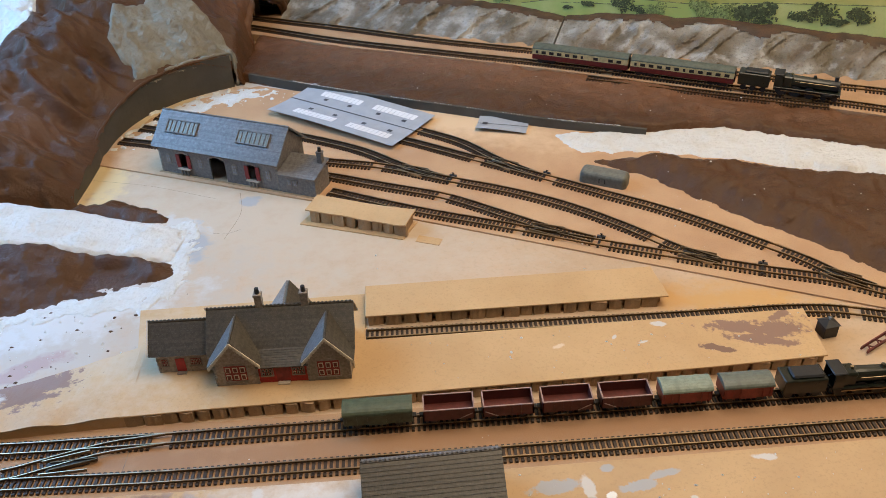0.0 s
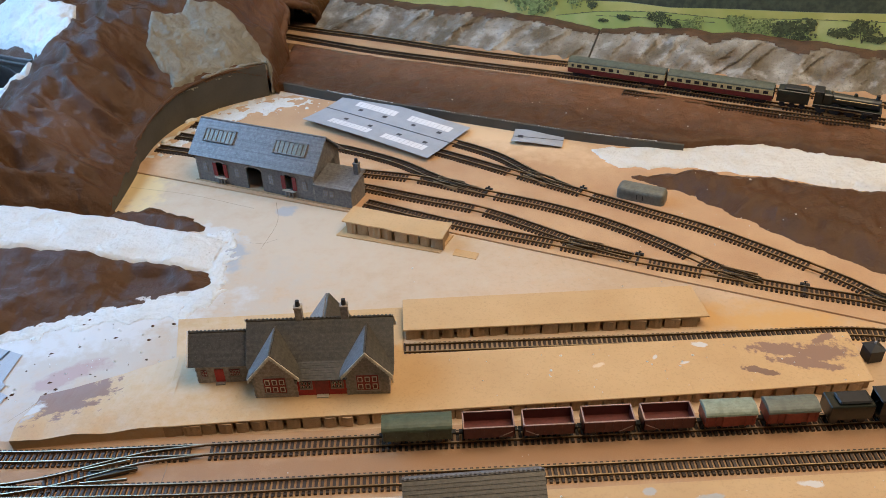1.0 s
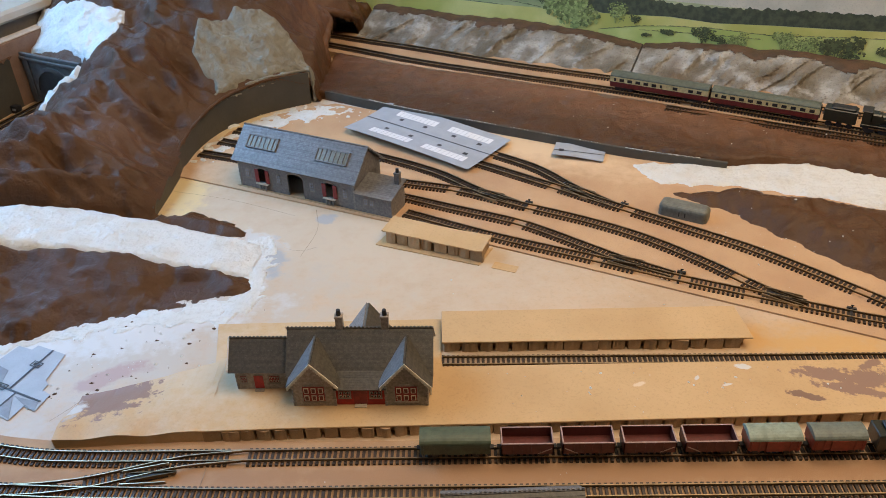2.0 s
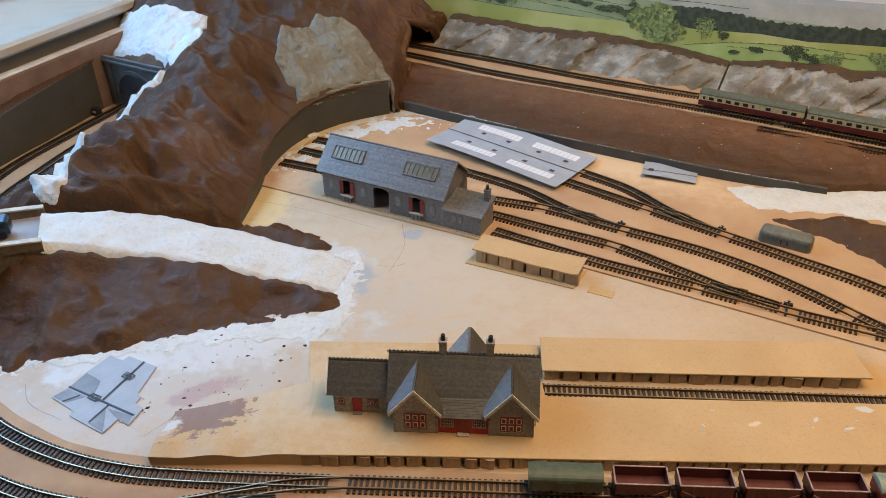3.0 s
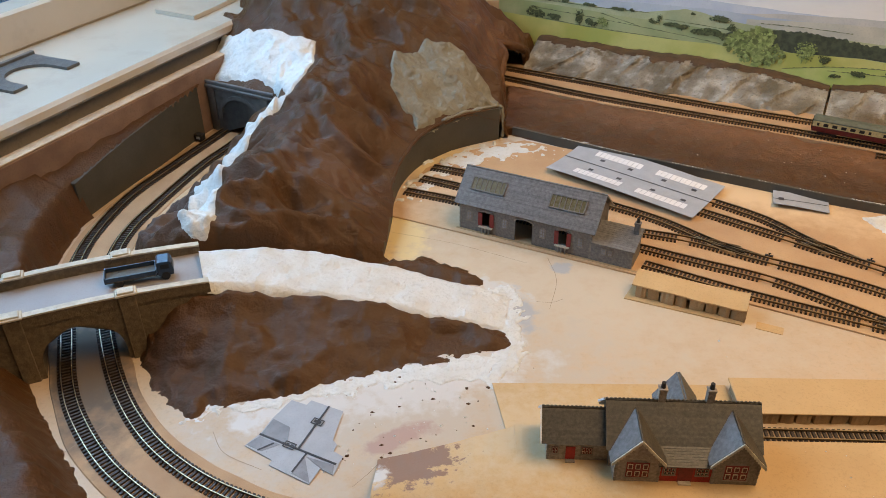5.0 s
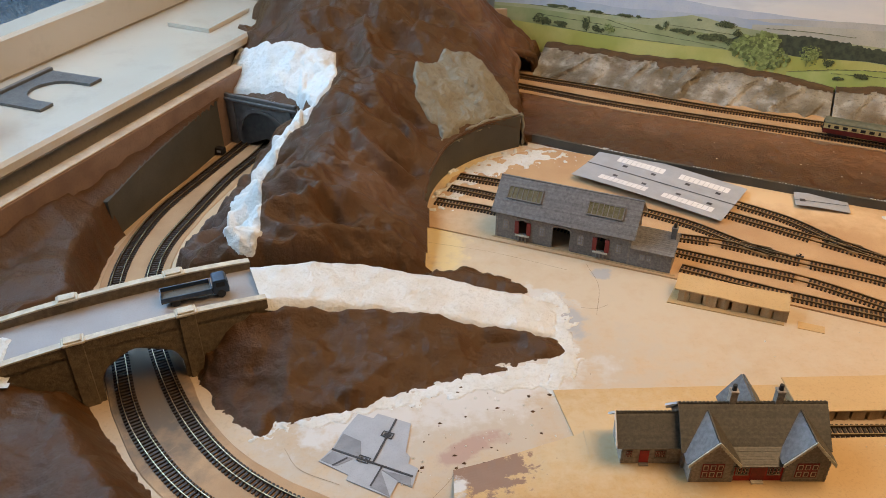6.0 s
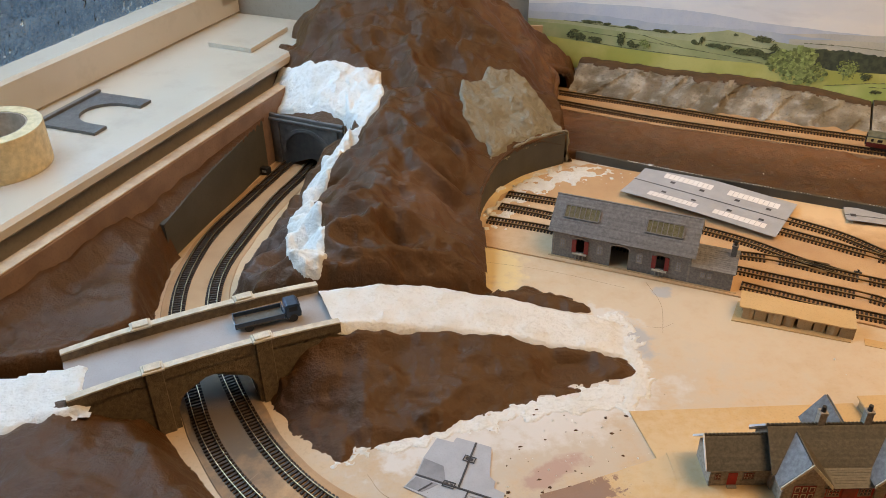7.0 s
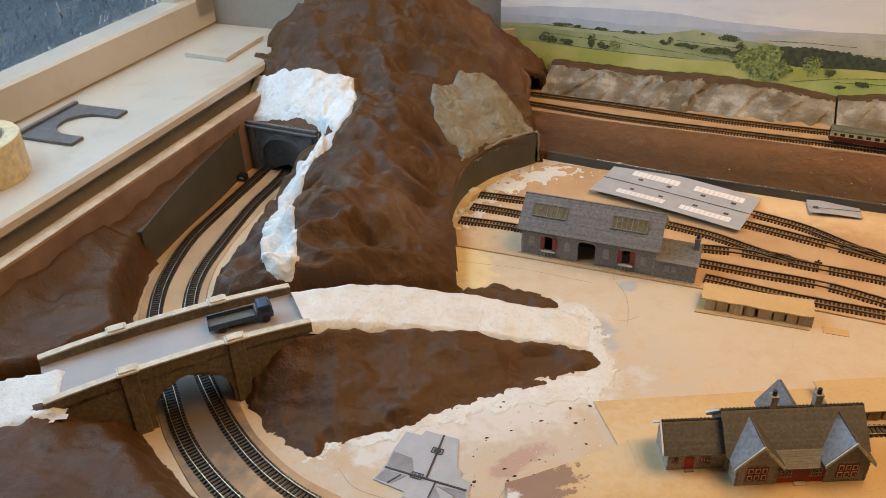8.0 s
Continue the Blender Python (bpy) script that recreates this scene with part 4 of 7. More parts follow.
HEDGE_INK = print_ink("printed_hedge", (0.15, 0.18, 0.085), (0.26, 0.29, 0.14), 160, per_island=0.6)
for line_u in ([(0.30, 0.0965), (0.36, 0.0955), (0.42, 0.0945), (0.50, 0.0960)], [(0.32, 0.0830), (0.40, 0.0790), (0.48, 0.0745), (0.56, 0.0690), (0.61, 0.0640)], [(0.42, 0.0880), (0.46, 0.0800), (0.49, 0.0740)],
               [(0.34, 0.0668), (0.398, 0.0632), (0.46, 0.0620), (0.55, 0.0615)], [(0.70, 0.041), (0.76, 0.0525), (0.80, 0.057), (0.86, 0.0605), (0.936, 0.0595), (1.05, 0.0695), (1.2, 0.078)], [(0.76, 0.047), (0.85, 0.0510), (0.93, 0.0530)],
               [(0.52, 0.0900), (0.58, 0.0880), (0.62, 0.0860)], [(0.66, 0.101), (0.72, 0.103), (0.78, 0.102)]):
    printed_land("printed_hedge", [(u, z + 0.0002) for u, z in line_u], [(u, z - 0.0007) for u, z in line_u], HEDGE_INK, 0.0012, 220)
LEAF = print_ink("printed_leaves", (0.21, 0.27, 0.085), (0.34, 0.40, 0.15), 200, per_island=1.1)
LEAF_DARK = print_ink("printed_dark_leaves", (0.075, 0.095, 0.045), (0.13, 0.155, 0.07), 200, per_island=1.0)


def printed_tree(u, z, w, h, mat, seed, n=150):
    """A flat printed tree: clumps of leaf marks round a few heads, with a short trunk."""
    rng = random.Random(seed)
    bm = B()
    n = int(n + 5000 * w)
    heads = [(rng.uniform(-0.34, 0.34) * w, rng.uniform(0.30, 0.78) * h, rng.uniform(0.15, 0.24) * w) for _ in range(8)]
    for k in range(n):
        hx, hz, hr = rng.choice(heads)
        a, d = rng.uniform(0, 6.28), hr * math.sqrt(rng.random()) * 1.2
        r = rng.uniform(0.018, 0.045) * w + 0.00025
        cx, cz = hx + d * math.cos(a), hz + d * math.sin(a) * h / w
        bm.faces.new([bm.verts.new((cx + r * rng.uniform(0.5, 1.3) * math.cos(q), -0.000001 * k, cz + r * rng.uniform(0.5, 1.2) * math.sin(q))) for q in (0, 1.25, 2.5, 3.75, 5.0)])
    for x0, x1, top in ((-0.02, 0.0, 0.5), (0.0, 0.12, 0.55), (-0.01, -0.14, 0.5)):
        bm.faces.new([bm.verts.new((x * w, 0.00005, y * h)) for x, y in ((x0 - 0.015, 0), (x0 + 0.015, 0), (x1 + 0.008, top), (x1 - 0.008, top))])
    ob = part("printed_tree", bm, mat, poster)
    ob.location = (u, 0.6014, z)


PALE_TREES = (0, 1, 6, 18, 20, 21)
for k, (u, z, w, h) in enumerate([(0.666, 0.038, 0.098, 0.058), (0.724, 0.052, 0.032, 0.036), (0.324, 0.066, 0.030, 0.021), (0.357, 0.066, 0.030, 0.010), (0.396, 0.0640, 0.019, 0.024), (0.415, 0.0640, 0.020, 0.013), (0.432, 0.0644, 0.018, 0.016),
                                  (0.518, 0.080, 0.008, 0.019), (0.508, 0.080, 0.014, 0.009), (0.552, 0.076, 0.022, 0.011), (0.535, 0.079, 0.020, 0.008), (0.604, 0.0945, 0.028, 0.011), (0.623, 0.0830, 0.015, 0.013), (0.590, 0.0730, 0.042, 0.012),
                                  (0.612, 0.0690, 0.034, 0.011), (0.752, 0.054, 0.018, 0.014), (0.771, 0.037, 0.014, 0.007), (0.849, 0.036, 0.030, 0.027), (0.892, 0.034, 0.034, 0.029), (0.872, 0.036, 0.022, 0.014), (0.955, 0.038, 0.042, 0.032),
                                  (0.986, 0.033, 0.038, 0.036), (1.025, 0.033, 0.056, 0.040), (1.083, 0.047, 0.030, 0.015), (1.113, 0.044, 0.040, 0.033), (1.132, 0.045, 0.034, 0.011), (1.156, 0.048, 0.034, 0.028), (0.802, 0.043, 0.022, 0.009),
                                  (1.25, 0.05, 0.05, 0.036), (0.37, 0.095, 0.014, 0.006), (0.41, 0.094, 0.020, 0.006), (0.345, 0.096, 0.03, 0.005), (0.455, 0.093, 0.022, 0.006), (0.475, 0.0935, 0.010, 0.006), (0.565, 0.1005, 0.008, 0.004)]):
    printed_tree(u, z, w, h, LEAF if k in PALE_TREES else LEAF_DARK, 40 + k)

# ---- tracks ----
bm = box(B(), -0.00105, 0.00105, -0.0080, 0.0080, -0.0012, 0.0006)
for y in (-0.0048, 0.0048):
    box(bm, -0.0009, 0.0009, y - 0.0011, y + 0.0011, 0.0006, 0.0011)
SLEEPER_MESH = bpy.data.meshes.new("sleeper")
bm.to_mesh(SLEEPER_MESH)
bm.free()
SLEEPER_MESH.materials.append(SLEEPER)
LINES = []
JOINTS = [(0.026, 0.378), (0.073, 0.458), (0.139, 0.378), (0.094, 0.307), (0.166, 0.243), (0.108, 0.338), (0.208, 0.330), (0.241, 0.206), (0.290, 0.204), (0.296, 0.180), (0.391, 0.181), (0.424, 0.090), (-0.126, 0.0), (0.33, 0.577), (0.44, 0.568), (0.474, 0.503), (0.62, 0.483)]


def track(points, z, label, group="railway tracks", start_skip=0.0, sleepers=True):
    line, head = along(points, 0.0041)
    ob = thing("railway_track", label, "railway track", pose(0, 0, z + 0.0012), group)
    for side in (-1, 1):
        web = None
        for name, mat, prof in (("rail", RAIL_WEB, ((0.0042, 0.0005), (0.0042, 0.0021), (0.0050, 0.0021), (0.0050, 0.0005))), ("rail_head", RAIL, ((0.00425, 0.0021), (0.00425, 0.0027), (0.00495, 0.0027), (0.00495, 0.0021)))):
            bm = B()
            prev = None
            for (x, y), a in zip(line, head):
                nx, ny = -math.sin(a), math.cos(a)
                ring = [bm.verts.new((x + side * nx * d, y + side * ny * d, h)) for d, h in prof]
                if prev:
                    for k in range(4):
                        bm.faces.new((prev[k], ring[k], ring[(k + 1) % 4], prev[(k + 1) % 4]))
                else:
                    bm.faces.new(ring)
                prev = ring
            bm.faces.new(prev[::-1])
            bmesh.ops.recalc_face_normals(bm, faces=bm.faces)
            web = part(name, bm, mat, web or ob, "bright nickel rail head" if web else "dark rail web")
    for k, ((x, y), a) in enumerate(zip(line, head)):
        if any(np.min(np.hypot(l[:, 0] - x, l[:, 1] - y)) < 0.0075 for l in LINES):
            continue
        if any(math.hypot(jx - x, jy - y) < 0.0062 for jx, jy in JOINTS):
            continue
        shared("sleeper", SLEEPER_MESH, ob, pose(x, y, 0, 0, 0, math.degrees(a)))
    LINES.append(line)
    return ob


def point_lever(x, y, z, turn):
    ob = thing("point_lever", "small black point lever beside the track", "point lever", pose(x, y, z, 0, 0, turn), "point levers")
    part("base", box(B(), -0.0040, 0.0040, 0.0075, 0.0105, -0.0020, 0.0010, 0.0002), IRON, ob)
    part("tie_bar", box(B(), -0.0010, 0.0010, -0.0085, 0.0085, -0.0016, 0.0012), IRON, ob)
    part("lever", box(box(B(), -0.0005, 0.0005, 0.0086, 0.0096, 0.0010, 0.0034), -0.0014, 0.0014, 0.0087, 0.0095, 0.0028, 0.0034), IRON, ob)


def crossing(x, y, z, turn, spread):
    """The black crossing block of a point with its check rails; spread: degrees between the two roads."""
    ob = thing("point_crossing", "black plastic point crossing with bright check rails", "point crossing", pose(x, y, z, 0, 0, turn), "point crossings")
    part("block", prism(B(), [(0.016, -0.0012), (0.016, 0.0012), (-0.012, 0.0040), (-0.012, -0.0040)], -0.0008, 0.0019), IRON, ob)
    for s_ in (-1, 1):
        bm = box(B(), -0.016, 0.016, -0.0004, 0.0004, 0.0006, 0.0030)
        bmesh.ops.transform(bm, matrix=pose(0, s_ * 0.0072, 0, 0, 0, s_ * spread / 2), verts=bm.verts)
        part("check_rail", bm, RAIL, ob, "bright check rail")
        bm = box(B(), -0.014, 0.018, -0.0004, 0.0004, 0.0006, 0.0030)
        bmesh.ops.transform(bm, matrix=pose(0.004, s_ * 0.0022, 0, 0, 0, -s_ * spread / 2), verts=bm.verts)
        part("wing_rail", bm, RAIL_WEB, ob)


MAIN = [(0.78, -0.0195), (0.40, -0.0185), (0.0, -0.0175), (-0.16, -0.0165), (-0.262, -0.014), (-0.330, -0.004), (-0.39, 0.020), (-0.452, 0.061), (-0.500, 0.115), (-0.548, 0.206), (-0.575, 0.268), (-0.589, 0.328), (-0.592, 0.388), (-0.580, 0.46), (-0.5545, 0.544), (-0.524, 0.625), (-0.50, 0.70), (-0.478, 0.765)]
line, head = along(MAIN, 0.008)
bm = B()
prev = None
for (x, y), a in zip(line, head):
    nx, ny = -math.sin(a), math.cos(a)
    w = 0.033 + 0.0015 * noise.noise((x * 30, y * 30, 0))
    ring = [bm.verts.new(c) for c in ((x - nx * (w + 0.002), y - ny * (w + 0.002), -0.001), (x - nx * w, y - ny * w, 0.0009), (x + nx * w, y + ny * w, 0.0009), (x + nx * (w + 0.002), y + ny * (w + 0.002), -0.001))]
    if prev:
        for k in range(3):
            bm.faces.new((prev[k], ring[k], ring[k + 1], prev[k + 1]))
    prev = ring
bmesh.ops.recalc_face_normals(bm, faces=bm.faces)
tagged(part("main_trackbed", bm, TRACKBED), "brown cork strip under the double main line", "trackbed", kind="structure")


track([(0.78, -0.002), (0.40, -0.001), (0.0, 0.0), (-0.16, 0.0), (-0.245, 0.001), (-0.290, 0.005), (-0.338, 0.017), (-0.394, 0.041), (-0.445, 0.079), (-0.490, 0.134), (-0.531, 0.208), (-0.558, 0.275), (-0.572, 0.335),
       (-0.573, 0.391), (-0.560, 0.455), (-0.537, 0.543), (-0.511, 0.612), (-0.490, 0.689), (-0.465, 0.76)], 0.0009, "inner main line track curving under the bridge to the tunnel")
track([(0.78, -0.037), (0.40, -0.036), (0.0, -0.035), (-0.115, -0.035), (-0.20, -0.0325), (-0.262, -0.030), (-0.320, -0.025), (-0.372, -0.010), (-0.420, 0.016), (-0.470, 0.053), (-0.512, 0.100), (-0.540, 0.145), (-0.566, 0.205), (-0.591, 0.262),
       (-0.606, 0.322), (-0.610, 0.385), (-0.600, 0.464), (-0.572, 0.545), (-0.537, 0.638), (-0.509, 0.718), (-0.49, 0.77)], 0.0009, "outer main line track curving under the bridge to the tunnel")
track([(-0.285, -0.029), (-0.255, -0.027), (-0.225, -0.022), (-0.198, -0.014), (-0.165, -0.005), (-0.125, -0.0005)], 0.0011, "crossover track between the two main lines")
track([(0.019, 0.0995), (0.136, 0.098), (0.277, 0.096), (0.386, 0.094), (0.443, 0.080), (0.52, 0.055), (0.70, -0.01)], 0.0, "platform siding track between the two card platforms")
# yard
Y = 0.0018
track([(-0.275, 0.479), (-0.207, 0.453), (-0.115, 0.405), (-0.029, 0.366), (0.036, 0.335), (0.099, 0.305), (0.157, 0.262), (0.187, 0.239), (0.230, 0.212)], Y, "goods shed track in the yard")
track([(-0.021, 0.331), (0.066, 0.284), (0.160, 0.241), (0.230, 0.208), (0.293, 0.181), (0.369, 0.149), (0.424, 0.128), (0.47, 0.100), (0.60, 0.03), (0.70, -0.02)], Y + 0.0001, "yard lead track with points")
track([(-0.258, 0.510), (-0.204, 0.486), (-0.12, 0.44), (-0.040, 0.401), (0.035, 0.376), (0.101, 0.341), (0.164, 0.309), (0.216, 0.275), (0.263, 0.233), (0.305, 0.188), (0.335, 0.165)], Y + 0.0002, "yard siding track behind the goods shed")
track([(-0.246, 0.539), (-0.193, 0.519), (-0.12, 0.489), (-0.050, 0.455), (0.010, 0.417), (0.055, 0.375), (0.101, 0.341)], Y + 0.0003, "rear yard siding track")
track([(-0.03, 0.497), (0.062, 0.435), (0.136, 0.382), (0.198, 0.337), (0.26, 0.292), (0.323, 0.245), (0.403, 0.168), (0.430, 0.135), (0.452, 0.113)], Y + 0.0002, "long yard siding track under the printed sheet")
track([(0.02, 0.50), (0.083, 0.455), (0.126, 0.420), (0.160, 0.376), (0.198, 0.337)], Y + 0.0003, "rear siding track branching at a point")
# back lines
Z = 0.0108
track([(-0.27, 0.875), (-0.150, 0.812), (-0.018, 0.738), (0.121, 0.674), (0.279, 0.603), (0.453, 0.514), (0.622, 0.424), (0.82, 0.32)], Z, "front back-line track below the rock face")
track([(-0.24, 0.90), (-0.108, 0.833), (-0.019, 0.790), (0.124, 0.715), (0.321, 0.628), (0.454, 0.562), (0.645, 0.470), (0.86, 0.37)], Z, "rear back-line track below the rock face")
track([(0.30, 0.562), (0.38, 0.523), (0.491, 0.470), (0.56, 0.440)], Z - 0.0008, "half-buried siding track beside the back lines")
for lev in [(-0.252, -0.030, 0.0012, 180), (0.105, 0.3405, 0.0035, -27), (0.204, 0.334, 0.0035, -35), (0.236, 0.208, 0.0035, -24), (0.369, 0.150, 0.0035, -24), (0.455, 0.512, 0.012, -27)]:
    point_lever(*lev)
for cr in [(0.066, 0.363, 0.0032, -32, 12), (0.164, 0.366, 0.0032, -40, 14), (0.190, 0.232, 0.0032, -27, 12), (0.318, 0.175, 0.0032, -32, 12), (0.430, 0.131, 0.0032, -40, 14), (0.535, 0.468, 0.0125, -27, 10), (-0.190, -0.0175, 0.0022, 8, 10)]:
    crossing(*cr)

# ---- bridge over the curve ----
bridge = thing("road_bridge", "moulded stone road bridge with pale copings over the tracks", "bridge", pose(-0.5424, 0.196, 0, 0, 0, 24))


def arch(side_y0, side_y1, name, label=""):
    half, crown, spring = 0.034, 0.046, 0.014
    top = [(x, 0.056 - 0.25 * x * x) for x in np.linspace(0.1125, -0.1125, 9)]
    curve = [(half * math.cos(a), spring + (crown - spring) * math.sin(a)) for a in np.linspace(math.pi, 0, 15)]
    outline = top + [(-0.1125, 0.044), (-0.075, 0.020), (-0.045, -0.002), (-half, -0.002)] + curve + [(half, -0.002), (0.047, -0.002), (0.072, 0.022), (0.1125, 0.045)]
    bm = B()
    a = [bm.verts.new((x, side_y0, z)) for x, z in outline]
    b = [bm.verts.new((x, side_y1, z)) for x, z in outline]
    fa, fb = bm.faces.new(a), bm.faces.new(b[::-1])
    n = len(outline)
    for i in range(n):
        bm.faces.new((a[i], b[i], b[(i + 1) % n], a[(i + 1) % n]))
    bmesh.ops.triangulate(bm, faces=[fa, fb])
    bmesh.ops.recalc_face_normals(bm, faces=bm.faces)
    return part(name, bm, BRIDGE_STONE, bridge, label)


arch(-0.034, 0.034, "arch_wall")
for y in (-0.034, 0.029):
    bm, cop, n = B(), B(), 24
    for bmm, dy, lo, hi in ((bm, 0.0, -0.013, 0.0), (cop, 0.0009, 0.0, 0.0016)):
        prev = None
        for i in range(n + 1):
            x = -0.1125 + 0.225 * i / n
            z = 0.0665 - 0.45 * x * x
            ring = [bmm.verts.new(c) for c in ((x, y - dy, z + lo), (x, y + 0.005 + dy, z + lo), (x, y + 0.005 + dy, z + hi), (x, y - dy, z + hi))]
            if prev:
                for k in range(4):
                    bmm.faces.new((prev[k], ring[k], ring[(k + 1) % 4], prev[(k + 1) % 4]))
            else:
                bmm.faces.new(ring)
            prev = ring
        bmm.faces.new(prev[::-1])
        bmesh.ops.recalc_face_normals(bmm, faces=bmm.faces)
    par = part("parapet", bm, BRIDGE_STONE, bridge)
    part("coping", cop, COPING, par, "pale coping stone")
    out = -1 if y < 0 else 1
    for x in (-0.046, 0.044):
        face = y if out < 0 else y + 0.005
        pil = part("pilaster", box(B(), x - 0.007, x + 0.007, min(face, face + out * 0.0022), max(face, face + out * 0.0022), -0.002, 0.066, 0.0006), BRIDGE_STONE, bridge)
        part("cap", box(box(B(), x - 0.009, x + 0.009, y - 0.0035, y + 0.0085, 0.0665, 0.0690, 0.0006), x - 0.007, x + 0.007, y - 0.002, y + 0.007, 0.0690, 0.0705, 0.0005), COPING, pil, "pale stone cap")
bm = B()
for i in range(12):
    x0, x1 = -0.1125 + 0.225 * i / 12, -0.1125 + 0.225 * (i + 1) / 12
    vs = [bm.verts.new((x, yy, 0.0566 - 0.25 * x * x)) for x, yy in ((x0, -0.029), (x1, -0.029), (x1, 0.029), (x0, 0.029))]
    bm.faces.new(vs)
bmesh.ops.remove_doubles(bm, verts=bm.verts, dist=1e-6)
part("road_surface", bm, TARMAC, bridge, "smooth grey road surface")


def lorry():
    ob = thing("toy_lorry", "dark blue flatbed toy lorry parked on the bridge", "lorry", pose(-0.4905, 0.2215, 0.0558, 0, 0, 20))
    part("chassis", box(B(), -0.028, 0.027, -0.0045, 0.0045, 0.0035, 0.006, 0.0004), IRON, ob)
    part("bed_floor", box(B(), -0.029, 0.013, -0.0088, 0.0088, 0.006, 0.0075, 0.0003), LORRY_BED, ob)
    for y in (-0.0088, 0.0081):
        part("bed_side", box(B(), -0.029, 0.013, y, y + 0.0008, 0.0075, 0.0115), LORRY_BLUE, ob)
    for x in (-0.0297, 0.0132):
        part("bed_end", box(B(), x, x + 0.0008, -0.0088, 0.0088, 0.006, 0.012), LORRY_BLUE, ob)
    bm = upright(B(), [(0.0150, 0.004), (0.0285, 0.004), (0.0292, 0.009), (0.0275, 0.0165), (0.026, 0.0180), (0.0165, 0.0180), (0.0150, 0.0165)], -0.0075, 0.0075)
    bmesh.ops.bevel(bm, geom=list(bm.edges), offset=0.0007, segments=2, affect="EDGES", profile=0.5)
    cab = part("cab", bm, LORRY_BLUE, ob)
    part("windscreen", box(B(), 0.0272, 0.0284, -0.006, 0.006, 0.0108, 0.0155), DARK, cab)
    for y in (-0.0077, 0.0071):
        part("side_window", box(B(), 0.018, 0.0255, y, y + 0.0006, 0.011, 0.0155), DARK, cab)
    for x in (-0.018, 0.0215):
        for y in (-0.0065, 0.0065):
            part("wheel", tube(B(), (x, y - 0.0016, 0.0038), (x, y + 0.0016, 0.0038), 0.0038, sides=14), IRON, ob)


lorry()

# ---- tunnel portal ----
portal = thing("tunnel_portal", "dark grey stone-pattern double track tunnel portal", "tunnel portal", pose(-0.5045, 0.6300, 0, 0, 0, -26))


def portal_outline(w, h, half, crown, spring):
    curve = [(half * math.cos(a), spring + (crown - spring) * math.sin(a)) for a in np.linspace(math.pi, 0, 15)]
    return [(w, 0), (w, h), (-w, h), (-w, 0), (-half, 0)] + curve + [(half, 0)]


def cut_slab(outline, y0, y1):
    bm = B()
    a = [bm.verts.new((x, y0, z)) for x, z in outline]
    b = [bm.verts.new((x, y1, z)) for x, z in outline]
    fa, fb = bm.faces.new(a), bm.faces.new(b[::-1])
    for i in range(len(outline)):
        j = (i + 1) % len(outline)
        bm.faces.new((a[i], b[i], b[j], a[j]))
    bmesh.ops.triangulate(bm, faces=[fa, fb])
    bmesh.ops.recalc_face_normals(bm, faces=bm.faces)
    return bm


PORTAL = material("grey_moulded_portal", (0.125, 0.125, 0.12), 0.45, second=(0.085, 0.085, 0.085), scale=120, fine=700, bump=0.2)
part("face", cut_slab(portal_outline(0.056, 0.062, 0.034, 0.052, 0.020), 0, 0.004), PORTAL, portal)
part("cornice", box(B(), -0.058, 0.058, -0.003, 0.005, 0.062, 0.066, 0.0008), PORTAL, portal)
part("parapet", box(B(), -0.056, 0.056, -0.001, 0.004, 0.066, 0.071, 0.0006), PORTAL, portal)
for x in (-0.049, 0.041):
    part("pilaster", box(B(), x, x + 0.008, -0.002, 0.0, 0.0, 0.062), PORTAL, portal)
ring = [(0.034 * math.cos(a), 0.020 + 0.032 * math.sin(a)) for a in np.linspace(0, math.pi, 15)] + [(0.039 * math.cos(a), 0.020 + 0.037 * math.sin(a)) for a in np.linspace(math.pi, 0, 15)]
part("arch_ring", cut_slab(ring, -0.0016, 0.0), PORTAL, portal)
liner = part("tunnel_lining", cut_slab(portal_outline(0.040, 0.056, 0.036, 0.053, 0.020), 0.0045, 0.060), BOARD, portal, "bare cream card lining")
hut = thing("line_hut", "small black lineside box with a pale label", "lineside box", pose(-0.5600, 0.6150, 0, 0, 0, -22))
part("body", box(B(), -0.006, 0.006, -0.004, 0.004, 0, 0.011, 0.0005), IRON, hut)
part("label_plate", box(B(), -0.003, 0.003, -0.0046, -0.004, 0.005, 0.008), PAPER, hut)
back_wall = part("tunnel_back_wall", box(B(), -0.32, -0.16, 0.905, 0.91, 0.0, 0.10), BOARD)
tagged(back_wall, "bare cream board inside the back tunnel mouth", "tunnel wall", kind="structure")

# ---- card platforms ----
RIB_MESHES = []
for k in range(6):
    rng = random.Random(70 + k)
    w = rng.uniform(0.0085, 0.0135)
    bm = B()
    n = 5
    rows = []
    for i in range(n + 1):
        x = w * i / n
        y = -0.0005 * math.sin(math.pi * i / n) + rng.uniform(-0.0003, 0.0003)
        rows.append([bm.verts.new((x, y, 0.0)), bm.verts.new((x, y + rng.uniform(-0.0004, 0.0004), 0.0094)), bm.verts.new((x, 0.004, 0.0094)), bm.verts.new((x, 0.004, 0.0))])
    for a, b in zip(rows, rows[1:]):
        for q in range(4):
            bm.faces.new((a[q], b[q], b[(q + 1) % 4], a[(q + 1) % 4]))
    bm.faces.new(rows[0])
    bm.faces.new(rows[-1][::-1])
    bmesh.ops.recalc_face_normals(bm, faces=bm.faces)
    me = bpy.data.meshes.new("card_rib")
    bm.to_mesh(me)
    bm.free()
    me.materials.append(RIB)
    RIB_MESHES.append((w, me))


